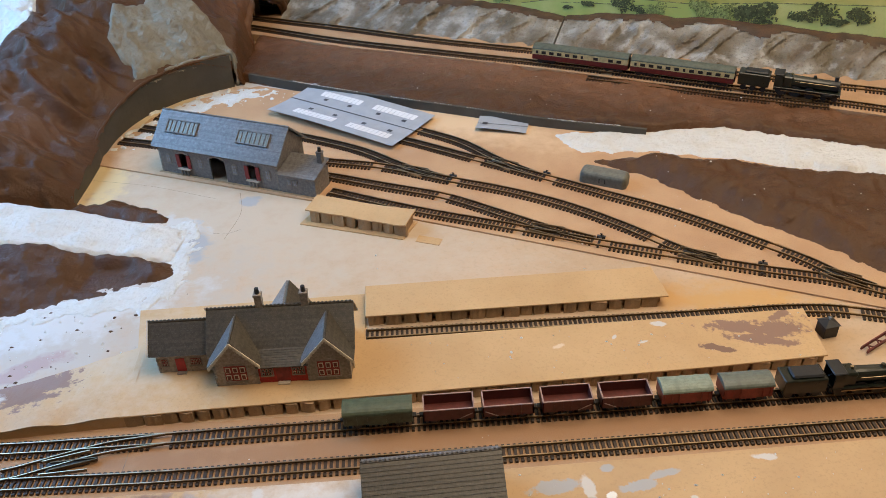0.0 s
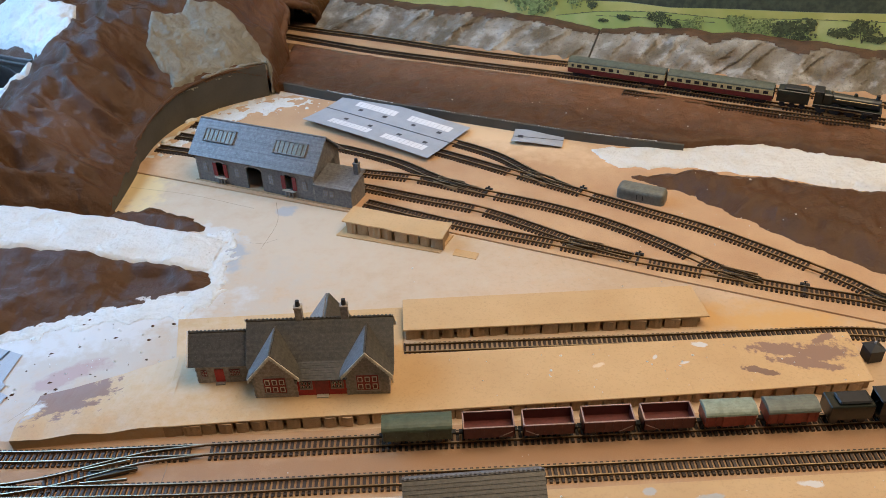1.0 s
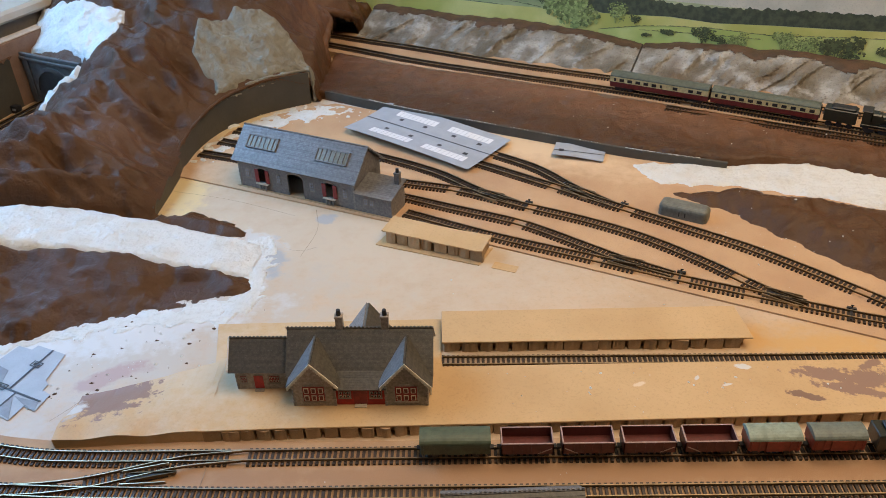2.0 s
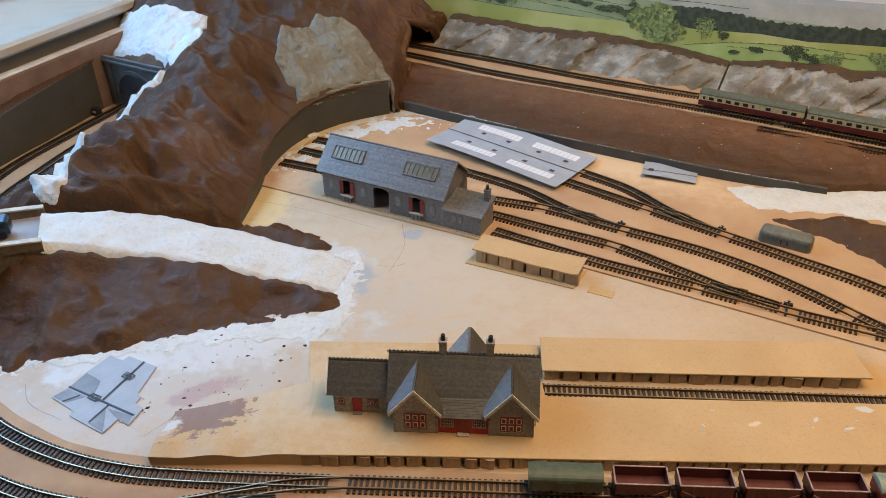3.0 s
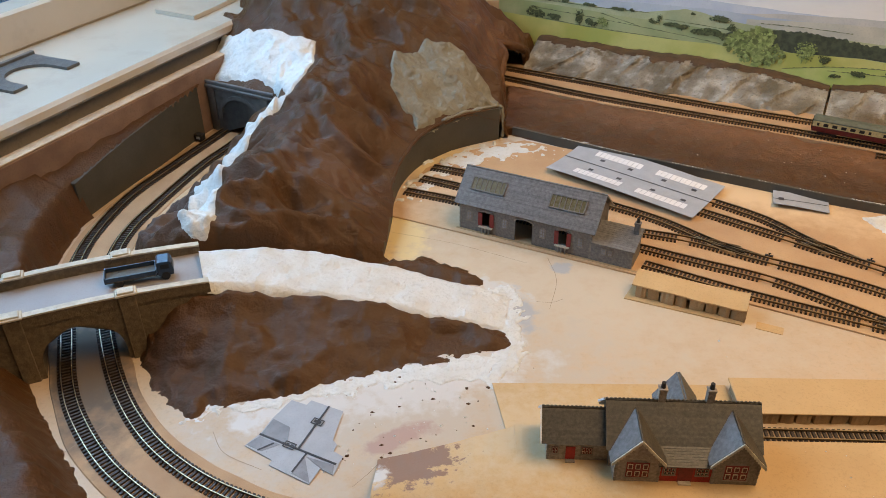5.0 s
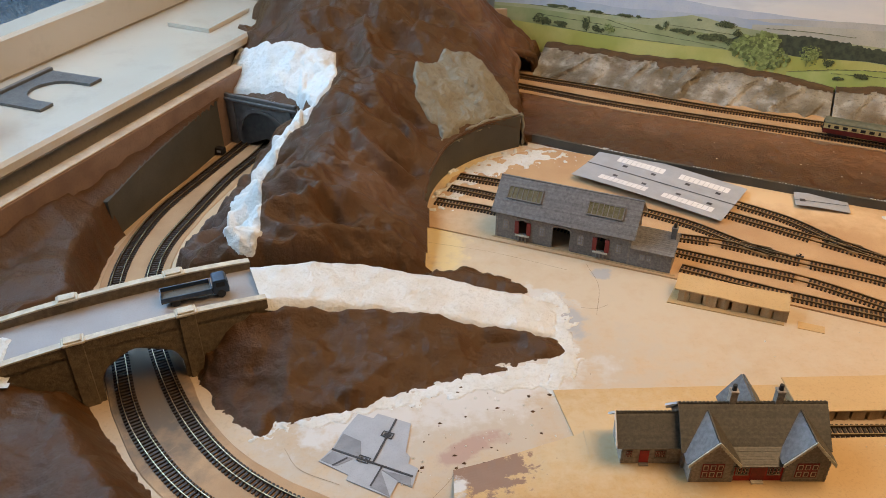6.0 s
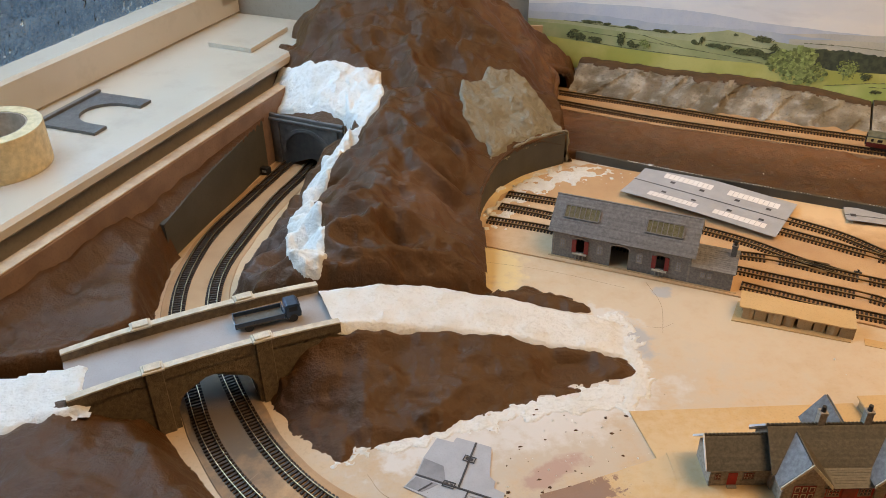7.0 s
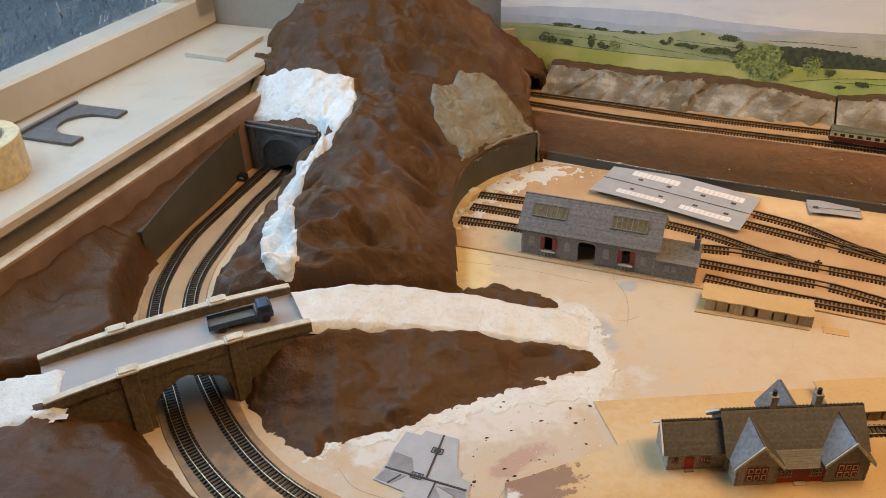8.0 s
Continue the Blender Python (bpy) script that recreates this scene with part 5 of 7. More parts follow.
def ribs(parent, a, b, seed, z=0.0, tall=1.0):
    """Upright card ribs under the edge from a to b."""
    rng = random.Random(seed)
    a, b = Vector(a), Vector(b)
    total, turn, at = (b - a).length, math.degrees(math.atan2(b.y - a.y, b.x - a.x)), 0.001
    while at < total - 0.014:
        w, me = rng.choice(RIB_MESHES)
        p = a + (b - a) * (at / total) + Vector((b.y - a.y, a.x - b.x, 0)) * (rng.uniform(0.0006, 0.0016) / total)
        shared("card_rib", me, parent, pose(p.x, p.y, z, 0, 0, turn + rng.uniform(-7, 7)) @ Matrix.Diagonal((1, 1, tall, 1)))
        at += w + rng.uniform(0.0008, 0.0034)


def platform(name, outline, edges, inset, label, mat, seed):
    ob = thing(name, label, "platform")
    bm = prism(B(), outline, 0.0096, 0.0112)
    bmesh.ops.bevel(bm, geom=list(bm.edges), offset=0.0003, segments=1, affect="EDGES", profile=0.5)
    part("card_top", bm, mat, ob, "tan painted card sheet")
    part("core", prism(B(), inset, 0.0, 0.0095), RIB, ob, "dark card core")
    for k, (a, b) in enumerate(edges):
        ribs(ob, (*a, 0), (*b, 0), seed + k)
    return ob


platform("station_platform", [(-0.160, 0.0170), (-0.099, 0.019), (0.081, 0.0215), (0.283, 0.0255), (0.371, 0.029), (0.376, 0.085), (0.019, 0.0835), (0.017, 0.100), (-0.162, 0.096)],
         [((-0.158, 0.0190), (0.080, 0.0230)), ((0.082, 0.0232), (0.370, 0.031)), ((0.3695, 0.032), (0.374, 0.084))],
         [(-0.158, 0.022), (-0.099, 0.024), (0.283, 0.0305), (0.364, 0.035), (0.370, 0.082), (0.016, 0.081), (0.014, 0.097), (-0.158, 0.093)],
         "long tan card station platform on corrugated ribs, stained brown", CARD, 200)
tagged(part("yard_card", prism(B(), [(0.017, 0.100), (0.017, 0.155), (-0.178, 0.153), (-0.166, 0.090), (-0.160, 0.0965)], -0.001, 0.0016), CARD), "flat pale card sheet behind the station", "card sheet")
# left end of the platform: creased card that sags down to the board
bm = B()
grid = []
for i in range(31):
    x = -0.266 + 0.110 * i / 30
    col = []
    for j in range(19):
        t = j / 18
        y0, y1 = 0.0115 + 0.006 * i / 30, 0.066 + 0.030 * i / 30
        y = y0 + (y1 - y0) * t
        z = 0.0114 - 0.0100 * (1 - (i / 30) ** 1.6) * ease(np.array(t), 0.22, 0.95) + 0.0013 * math.sin(i * 0.55 + t * 2) * (1 - t) ** 2 * (1 - i / 30) + 0.0008 * noise.noise((x * 90, y * 60, 1))
        z -= 0.0030 * max(0.0, 1 - j / 4.0) * (0.5 + 0.5 * math.sin(i * 0.42)) * (1 - (i / 30) ** 2)
        col.append(bm.verts.new((x, y, float(z))))
    front = [bm.verts.new((x, y0 + 0.0005, 0.0))]
    grid.append(front + col)
for a, b in zip(grid, grid[1:]):
    for j in range(len(a) - 1):
        bm.faces.new((a[j], b[j], b[j + 1], a[j + 1]))
bmesh.ops.recalc_face_normals(bm, faces=bm.faces)
tagged(part("creased_card", bm, CARD), "creased tan card sagging at the platform end", "card sheet")
platform("island_platform", [(0.018, 0.1125), (0.273, 0.1125), (0.269, 0.155), (0.0175, 0.154)], [((0.019, 0.1145), (0.272, 0.1145))], [(0.020, 0.119), (0.268, 0.119), (0.265, 0.152), (0.020, 0.152)], "plain tan card platform on upright card ribs", CARD, 300)
platform("near_platform", [(-0.30, -0.053), (0.10, -0.056), (0.42, -0.054), (0.78, -0.055), (0.78, -0.105), (-0.30, -0.102)], [((-0.29, -0.1005), (0.77, -0.1035))], [(-0.29, -0.058), (0.77, -0.060), (0.77, -0.098), (-0.29, -0.096)],
         "near tan card platform with white and grey paint spots", CARD_FRONT, 400)
stage = thing("loading_stage", "small tan card loading stage on card ribs", "loading stage", pose(-0.043, 0.279, 0, 0, 0, -22.2))
bm = B()
lid = [[], []]
for i in range(22):
    x = 0.106 * i / 21
    for j, y in enumerate((0.0005 * math.sin(i * 0.9), 0.029)):
        lid[j].append((x, y, 0.0150 + 0.0006 * math.sin(x * 60 + j) + (0.0006 if i in (0, 21) else 0)))
top_v = [[bm.verts.new(p) for p in r_] for r_ in lid]
low_v = [[bm.verts.new((p[0], p[1], p[2] - 0.0013)) for p in r_] for r_ in lid]
for i in range(21):
    bm.faces.new((top_v[0][i], top_v[0][i + 1], top_v[1][i + 1], top_v[1][i]))
    bm.faces.new((low_v[0][i], low_v[1][i], low_v[1][i + 1], low_v[0][i + 1]))
    bm.faces.new((low_v[0][i], low_v[0][i + 1], top_v[0][i + 1], top_v[0][i]))
    bm.faces.new((low_v[1][i + 1], low_v[1][i], top_v[1][i], top_v[1][i + 1]))
for i in (0, 21):
    bm.faces.new((low_v[0][i], top_v[0][i], top_v[1][i], low_v[1][i]))
bmesh.ops.recalc_face_normals(bm, faces=bm.faces)
part("card_top", bm, CARD, stage, "tan card lid")
part("card_base", prism(B(), [(-0.005, -0.005), (0.104, -0.003), (0.107, 0.030), (-0.001, 0.030)], 0.0, 0.0012), CARD, stage)
part("core", prism(B(), [(0.004, 0.014), (0.103, 0.014), (0.103, 0.028), (0.003, 0.028)], 0.0012, 0.0135), RIB, stage)
ribs(stage, (0.003, 0.003, 0), (0.110, 0.004, 0), 500, 0.001, 1.36)
tagged(part("card_mark", prism(B(), [(0.068, 0.243), (0.090, 0.234), (0.086, 0.224), (0.064, 0.233)], -0.001, 0.0005), CARD), "small flat square of tan card on the board", "card")


# ---- buildings ----
def roof_slope(parent, a, b, c, d, mat, name="roof_slope", courses=9, thick=0.0012, lift=0.0003):
    """A slope from eave a-b up to ridge d-c, laid in overlapping slate courses, each a piece of its own."""
    a, b, c, d = (Vector(p) for p in (a, b, c, d))
    n = (b - a).cross(d - a).normalized()
    slab = B()
    low = [slab.verts.new(p) for p in (a, b, c, d)]
    top = [slab.verts.new(p + n * thick) for p in (a, b, c, d)]
    slab.faces.new(low[::-1])
    slab.faces.new(top)
    for i in range(4):
        j = (i + 1) % 4
        slab.faces.new((low[i], low[j], top[j], top[i]))
    base = part(name, slab, mat, parent)
    for k in range(courses):
        s0, s1 = k / courses, min((k + 1.15) / courses, 1)
        p, q = a + (d - a) * s0, b + (c - b) * s0
        r, t = b + (c - b) * s1, a + (d - a) * s1
        bm = B()
        vs = [bm.verts.new(v) for v in (p + n * thick, q + n * thick, r + n * thick, t + n * thick, p + n * (thick + lift * 1.8), q + n * (thick + lift * 1.8), r + n * (thick + lift * 0.2), t + n * (thick + lift * 0.2))]
        for f in ((4, 5, 6, 7), (0, 1, 5, 4), (1, 2, 6, 5), (2, 3, 7, 6), (3, 0, 4, 7)):
            bm.faces.new([vs[i] for i in f])
        part("slate_course", bm, mat, base)
    return base


SASH_RED = material("deep_red_print", (0.27, 0.022, 0.02), 0.5, scale=200, bump=0.03)


def window(parent, x, z, w, h, y, out=-1, bars=(3, 2), arched=False, frame_mat=None, pane_mat=None, m=None, glass=None):
    """A printed window that stands slightly proud: surround, frame, panes."""
    t = 0.0003 * out
    frame_mat, pane_mat, glass = frame_mat or SASH_RED, pane_mat or CREAM, glass or (MAROON if pane_mat is None else None)

    def slab(x0, x1, z0, z1, k):
        bm = box(B(), x0, x1, min(y + t * k, y + t * (k + 1)), max(y + t * k, y + t * (k + 1)), z0, z1)
        if m is not None:
            bmesh.ops.transform(bm, matrix=m, verts=bm.verts)
        return bm
    bm = slab(x - w / 2 - 0.0008, x + w / 2 + 0.0008, z - 0.0008, z + h + 0.0004, 0)
    win_ob = part("window", bm, QUOIN, parent)
    if arched:
        bm = upright(B(), [(x - w / 2 - 0.0008, z + h), (x + w / 2 + 0.0008, z + h), (x + w * 0.32, z + h * 1.22), (x, z + h * 1.30), (x - w * 0.32, z + h * 1.22)], min(y, y + t), max(y, y + t))
        if m is not None:
            bmesh.ops.transform(bm, matrix=m, verts=bm.verts)
        part("arch_head", bm, QUOIN, win_ob)
    part("frame", slab(x - w / 2, x + w / 2, z, z + h * (1.12 if arched else 1), 1), frame_mat, win_ob)
    part("sill", slab(x - w / 2 - 0.001, x + w / 2 + 0.001, z - 0.0012, z - 0.0002, 2), QUOIN, win_ob)
    nx, nz = bars
    for i in range(nx):
        for j in range(nz):
            cw, ch = w / nx, h * (1.1 if arched else 1) / nz
            part("pane_frame" if glass else "pane", slab(x - w / 2 + cw * (i + 0.16), x - w / 2 + cw * (i + 0.84), z + ch * (j + 0.15), z + ch * (j + 0.85), 2), pane_mat, win_ob)
            if glass:
                part("pane", slab(x - w / 2 + cw * (i + 0.27), x - w / 2 + cw * (i + 0.73), z + ch * (j + 0.26), z + ch * (j + 0.76), 3), glass, win_ob)


def quoins(parent, x, y, z0, z1, out=-1):
    k, z = 0, z0
    while z < z1 - 0.002:
        w = 0.0024 if k % 2 else 0.0016
        part("quoin", box(B(), x - w / 2, x + w / 2, y + (out * 0.0004 if out < 0 else 0), y + (0.0004 if out > 0 else 0), z + 0.0002, z + 0.0021), QUOIN, parent)
        z += 0.0023
        k += 1


def bargeboard(parent, x0, xm, x1, z0, zm, y):
    """Pale scalloped boards along the gable's two slopes."""
    for xa, xb in ((x0, xm), (x1, xm)):
        bm = B()
        n = 20
        pts = []
        for i in range(n + 1):
            s = i / n
            x, z = xa + (xb - xa) * s, z0 + (zm - z0) * s
            pts.append((x, z))
        top = [(x, z + 0.0012) for x, z in pts]
        low = [(x, z - 0.0016 - 0.0010 * (i % 2)) for i, (x, z) in enumerate(pts)]
        upright(bm, top + low[::-1], y - 0.0010, y)
        part("bargeboard", bm, CREAM, parent, "pale scalloped bargeboard")


def ridge_tiles(parent, x0, x1, y, z, mat, step=0.003):
    bm = B()
    x = x0
    while x < x1 - step * 0.5:
        upright(bm, [(x, z), (x + step * 0.55, z), (x + step * 0.55, z + 0.0012), (x, z + 0.0012)], y - 0.0005, y + 0.0005)
        x += step
    box(bm, x0, x1, y - 0.0009, y + 0.0009, z - 0.0008, z + 0.0002)
    part("ridge_tiles", bm, mat, parent)


def chimney(parent, x, y, z0, z1, mat, pots=1):
    st = part("chimney", box(box(B(), x - 0.0027, x + 0.0027, y - 0.0027, y + 0.0027, z0, z1 - 0.003), x - 0.0032, x + 0.0032, y - 0.0032, y + 0.0032, z1 - 0.003, z1 - 0.001, 0.0003), mat, parent)
    for k in range(pots):
        dx = (k - (pots - 1) / 2) * 0.0026
        part("chimney_pot", tube(B(), (x + dx, y, z1 - 0.001), (x + dx, y, z1 + 0.0036), 0.0019, 0.0016, 10), IRON, st, "dark chimney pot")


def station():
    ob = thing("station_building", "card station building with twin gables, slate roofs and red woodwork", "station", pose(0, 0, 0.0112, 0, 0, -1.0))
    X0, XL, XR = -0.1405, -0.0955, 0.0085
    e, r = 0.0215, 0.0455
    # left wing
    wl = part("wing_wall", box(B(), X0, XL, 0.0590, 0.0900, 0.0, 0.0190), STONE, ob, "printed rubble stone wall")
    part("wing_gable", upright(B(), [(X0, 0.0190), (X0 + 0.001, 0.0190), (X0 + 0.001, 0.0365), (X0, 0.0365)], 0.073, 0.076), STONE, ob)
    part("wing_gable", prism(B(), [(X0, 0.060), (X0 + 0.001, 0.060), (X0 + 0.001, 0.089), (X0, 0.089)], 0.0190, 0.0200), STONE, ob)
    roof_slope(ob, (X0 - 0.004, 0.0565, 0.0180), (XL, 0.0565, 0.0180), (XL, 0.0745, 0.0365), (X0 - 0.004, 0.0745, 0.0365), SLATE, courses=15, lift=0.0002)
    roof_slope(ob, (XL, 0.0925, 0.0180), (X0 - 0.004, 0.0925, 0.0180), (X0 - 0.004, 0.0745, 0.0365), (XL, 0.0745, 0.0365), SLATE, courses=3)
    ridge_tiles(ob, X0 - 0.004, XL, 0.0745, 0.0383, SLATE)
    window(ob, -0.1345, 0.0070, 0.0042, 0.0062, 0.0590, bars=(2, 2))
    door = part("door", box(B(), -0.1265, -0.1195, 0.0584, 0.0590, 0.0, 0.0135), RED, ob, "red door")
    part("step", box(B(), -0.1265, -0.1195, 0.0555, 0.0590, -0.0005, 0.0012), QUOIN, door)
    window(ob, -0.1110, 0.0070, 0.0075, 0.0062, 0.0590, bars=(3, 2))
    quoins(ob, X0 + 0.001, 0.0590, 0.0, 0.0185)
    # main block
    part("main_wall", box(B(), XL, XR, 0.0540, 0.0960, 0.0, e), STONE, ob, "printed rubble stone wall")
    for x in (XL, XR - 0.001):
        bm = B()
        a = [bm.verts.new((x, y, z)) for y, z in ((0.0540, e), (0.0960, e), (0.0750, r))]
        b = [bm.verts.new((x + 0.001, y, z)) for y, z in ((0.0540, e), (0.0960, e), (0.0750, r))]
        bm.faces.new(a[::-1])
        bm.faces.new(b)
        for i in range(3):
            bm.faces.new((a[i], a[(i + 1) % 3], b[(i + 1) % 3], b[i]))
        part("end_gable", bm, STONE, ob)
    roof_slope(ob, (XL - 0.0035, 0.0500, 0.0205), (XR + 0.0035, 0.0500, 0.0205), (XR + 0.0035, 0.0750, r), (XL - 0.0035, 0.0750, r), SLATE, courses=20, lift=0.0002)
    roof_slope(ob, (-0.0625, 0.0402, 0.0155), (-0.0232, 0.0402, 0.0155), (-0.0232, 0.0530, 0.0236), (-0.0625, 0.0530, 0.0236), SLATE, "porch_roof", courses=8, lift=0.0002)
    roof_slope(ob, (XR + 0.0035, 0.0990, 0.0180), (XL - 0.0035, 0.0990, 0.0180), (XL - 0.0035, 0.0750, r), (XR + 0.0035, 0.0750, r), SLATE, courses=3)
    ridge_tiles(ob, XL - 0.0035, XR + 0.0035, 0.0750, r + 0.0016, SLATE)
    # twin front gables
    for xm in (-0.0772, -0.0082):
        hw, peak, ev = 0.0162, 0.0410, 0.0222
        bm = upright(B(), [(xm - hw, 0), (xm + hw, 0), (xm + hw, ev), (xm, peak), (xm - hw, ev)], 0.0405, 0.0560)
        gab = part("front_gable", bm, STONE, ob, "printed rubble stone gable")
        back = 0.0715
        # left slope gets the lighter slate: window light put into the colour
        for sgn, mat in ((-1, SLATE_SHED_AND_LIT), (1, SLATE)):
            x_e = xm + sgn * (hw + 0.0025)
            z_e = ev - 0.0025 * (peak - ev) / hw
            # slope from the eave up to the ridge, running back into the main roof
            a, b = (x_e, 0.0385, z_e), (x_e, 0.0535, z_e)
            c, d = (xm, back - 0.001, peak + 0.0012), (xm, 0.0385, peak + 0.0012)
            if sgn < 0:
                roof_slope(ob, b, a, d, c, mat, "gable_slope", courses=1)
            else:
                roof_slope(ob, a, b, c, d, mat, "gable_slope", courses=16, lift=0.0002)
        part("ridge_cap", box(B(), xm - 0.0005, xm + 0.0005, 0.0382, back, peak + 0.0014, peak + 0.0028), SLATE, ob)
        bargeboard(ob, xm - hw - 0.0030, xm, xm + hw + 0.0030, ev - 0.0026, peak + 0.0016, 0.0383)
        window(ob, xm, 0.0050, 0.0162, 0.0130, 0.0405, bars=(3, 2), arched=True)
        quoins(gab, xm - hw + 0.001, 0.0405, 0, ev - 0.001)
        quoins(gab, xm + hw - 0.001, 0.0405, 0, ev - 0.001)
    # red porch front between the gables
    porch = part("porch_front", box(B(), -0.0610, -0.0245, 0.0416, 0.0422, 0.0, 0.0162), RED, ob, "bright red panelled porch front")
    part("porch_door", box(B(), -0.0478, -0.0377, 0.0410, 0.0416, 0.0, 0.0150), SASH_RED, porch, "dark red double door")
    part("porch_step", box(B(), -0.0472, -0.0383, 0.0378, 0.0416, -0.0005, 0.0012), COPING, porch)
    for x in (-0.0545, -0.0312):
        window(ob, x, 0.0076, 0.0080, 0.0066, 0.0416, bars=(3, 2), glass=DARK)
    # rear cross wing
    xm = -0.0410
    part("rear_wall", upright(B(), [(xm - 0.013, 0), (xm + 0.013, 0), (xm + 0.013, 0.024), (xm, 0.0435), (xm - 0.013, 0.024)], 0.0965, 0.1070), STONE, ob)
    # left rear slope is lighter too, its window light painted in
    roof_slope(ob, (xm - 0.0155, 0.108, 0.021), (xm - 0.0155, 0.090, 0.021), (xm, 0.0780, 0.0450), (xm, 0.108, 0.0450), SLATE_SHED_AND_LIT, "rear_slope", courses=1)
    roof_slope(ob, (xm + 0.0155, 0.090, 0.021), (xm + 0.0155, 0.108, 0.021), (xm, 0.108, 0.0450), (xm, 0.0780, 0.0450), SLATE, "rear_slope", courses=8, lift=0.0002)
    # pale verge boards on the two left-hand ends
    for xv, ye, ze, yr, zr, yb in ((X0 - 0.0042, 0.0565, 0.0184, 0.0745, 0.0372, 0.0925), (XL - 0.0037, 0.0500, 0.0209, 0.0750, r + 0.0006, 0.0990)):
        for yy in ((ye, yb) if ye > 0.053 else (yb,)):
            bm = B()
            a = [bm.verts.new((xv - 0.0010, y, z)) for y, z in ((yy, ze), (yr, zr), (yr, zr + 0.0022), (yy, ze + 0.0022))]
            b = [bm.verts.new((xv, y, z)) for y, z in ((yy, ze), (yr, zr), (yr, zr + 0.0022), (yy, ze + 0.0022))]
            bm.faces.new(a)
            bm.faces.new(b[::-1])
            for i in range(4):
                bm.faces.new((a[i], b[i], b[(i + 1) % 4], a[(i + 1) % 4]))
            bmesh.ops.recalc_face_normals(bm, faces=bm.faces)
            part("verge_board", bm, PAPER_WHITE, ob, "white verge board")
    chimney(ob, -0.0590, 0.0765, 0.040, 0.0595, STONE)
    chimney(ob, -0.0245, 0.0765, 0.040, 0.0595, STONE)
    part("rain_pipe", tube(B(), (XR + 0.001, 0.052, 0), (XR + 0.001, 0.052, 0.017), 0.0006, sides=6), COPING, ob)


station()


def goods_shed():
    ob = thing("goods_shed", "grey stone-print goods shed with glazed slate roof", "goods shed", pose(-0.2105, 0.4025, 0.0018, 0, 0, -24.3))
    L, D, e, r = 0.1490, 0.0560, 0.0365, 0.0610
    # front wall with three openings
    cuts = [(0.0315, 0.0145, 0.0262, 0.009), (0.0745, 0.0195, 0.0275, 0.0), (0.1180, 0.0145, 0.0262, 0.009)]
    x_prev = 0.0
    segs = []
    for xm, w, h, sill in cuts:
        segs.append((x_prev, xm - w / 2))
        x_prev = xm + w / 2
    segs.append((x_prev, L))
    for a, b in segs:
        part("wall_pier", box(B(), a, b, 0.0, 0.002, 0.0, e), STONE_GREY, ob, "printed grey stone wall")
    for xm, w, h, sill in cuts:
        arc = [(xm + w / 2 * math.cos(q), h - 0.0035 + 0.0035 * math.sin(q)) for q in np.linspace(0, math.pi, 9)]
        part("lintel", cut_slab([(xm - w / 2, e), (xm - w / 2, h - 0.0035)][::1] + arc[::-1][1:-1] + [(xm + w / 2, h - 0.0035), (xm + w / 2, e)], 0.0, 0.002), STONE_GREY, ob)
        rng_ = [(xm + (w / 2 + 0.0016) * math.cos(q), h - 0.0035 + 0.0052 * math.sin(q)) for q in np.linspace(0, math.pi, 9)]
        part("arch_ring", cut_slab(rng_ + arc[::-1], -0.0004, 0.0), QUOIN, ob)
        if sill:
            part("wall_pier", box(B(), xm - w / 2, xm + w / 2, 0.0, 0.002, 0.0, sill), STONE_GREY, ob)
            for s in (-1, 1):
                xa = xm + s * (w / 2 - 0.0012)
                part("shutter", box(B(), min(xa, xa - s * 0.0046) + s * 0.0030, max(xa, xa - s * 0.0046) + s * 0.0030, -0.0012, -0.0004, sill, h - 0.0015), SASH_RED, ob, "deep red shutter")
            part("loading_deck", box(B(), xm - w / 2 - 0.0005, xm + w / 2 + 0.0005, -0.0035, 0.0, sill - 0.0015, sill - 0.0003), COPING, ob)
            for s in (-0.004, 0.0, 0.004):
                part("deck_prop", box(B(), xm + s - 0.0006, xm + s + 0.0006, -0.0030, -0.0015, 0.0, sill - 0.0015), QUOIN, ob)
    for x in (0.0120, 0.0530, 0.0960, 0.1370):
        window(ob, x, 0.0125, 0.0050, 0.0090, 0.0, bars=(2, 3), frame_mat=QUOIN, pane_mat=GREYWIN, arched=True)
    for x in (0.0012, L - 0.0012):
        quoins(ob, x, 0.0, 0.0, e - 0.001)
    part("rear_wall", box(B(), 0, L, D - 0.002, D, 0, e), STONE_GREY, ob)
    for x0 in (0.0, L - 0.002):
        bm = B()
        prof = [(0.002, 0), (0.010, 0), (0.010, 0.030), (0.0225, 0.030), (0.0225, 0), (0.030, 0), (0.030, 0.030), (0.046, 0.030), (0.046, 0), (D - 0.002, 0), (D - 0.002, e), (D / 2, r - 0.0015), (0.002, e)]
        a = [bm.verts.new((x0, y, z)) for y, z in prof]
        b = [bm.verts.new((x0 + 0.002, y, z)) for y, z in prof]
        fa, fb = bm.faces.new(a), bm.faces.new(b[::-1])
        for i in range(len(prof)):
            j = (i + 1) % len(prof)
            bm.faces.new((a[i], b[i], b[j], a[j]))
        bmesh.ops.triangulate(bm, faces=[fa, fb])
        bmesh.ops.recalc_face_normals(bm, faces=bm.faces)
        part("end_wall", bm, STONE_GREY, ob)
    roof_slope(ob, (-0.004, -0.0045, e - 0.0042), (L + 0.004, -0.0045, e - 0.0042), (L + 0.004, D / 2, r), (-0.004, D / 2, r), SLATE_SHED_AND_LIT, courses=22, lift=0.0002)
    roof_slope(ob, (L + 0.004, D + 0.0045, e - 0.0042), (-0.004, D + 0.0045, e - 0.0042), (-0.004, D / 2, r), (L + 0.004, D / 2, r), SLATE_SHED_AND_LIT, courses=4)
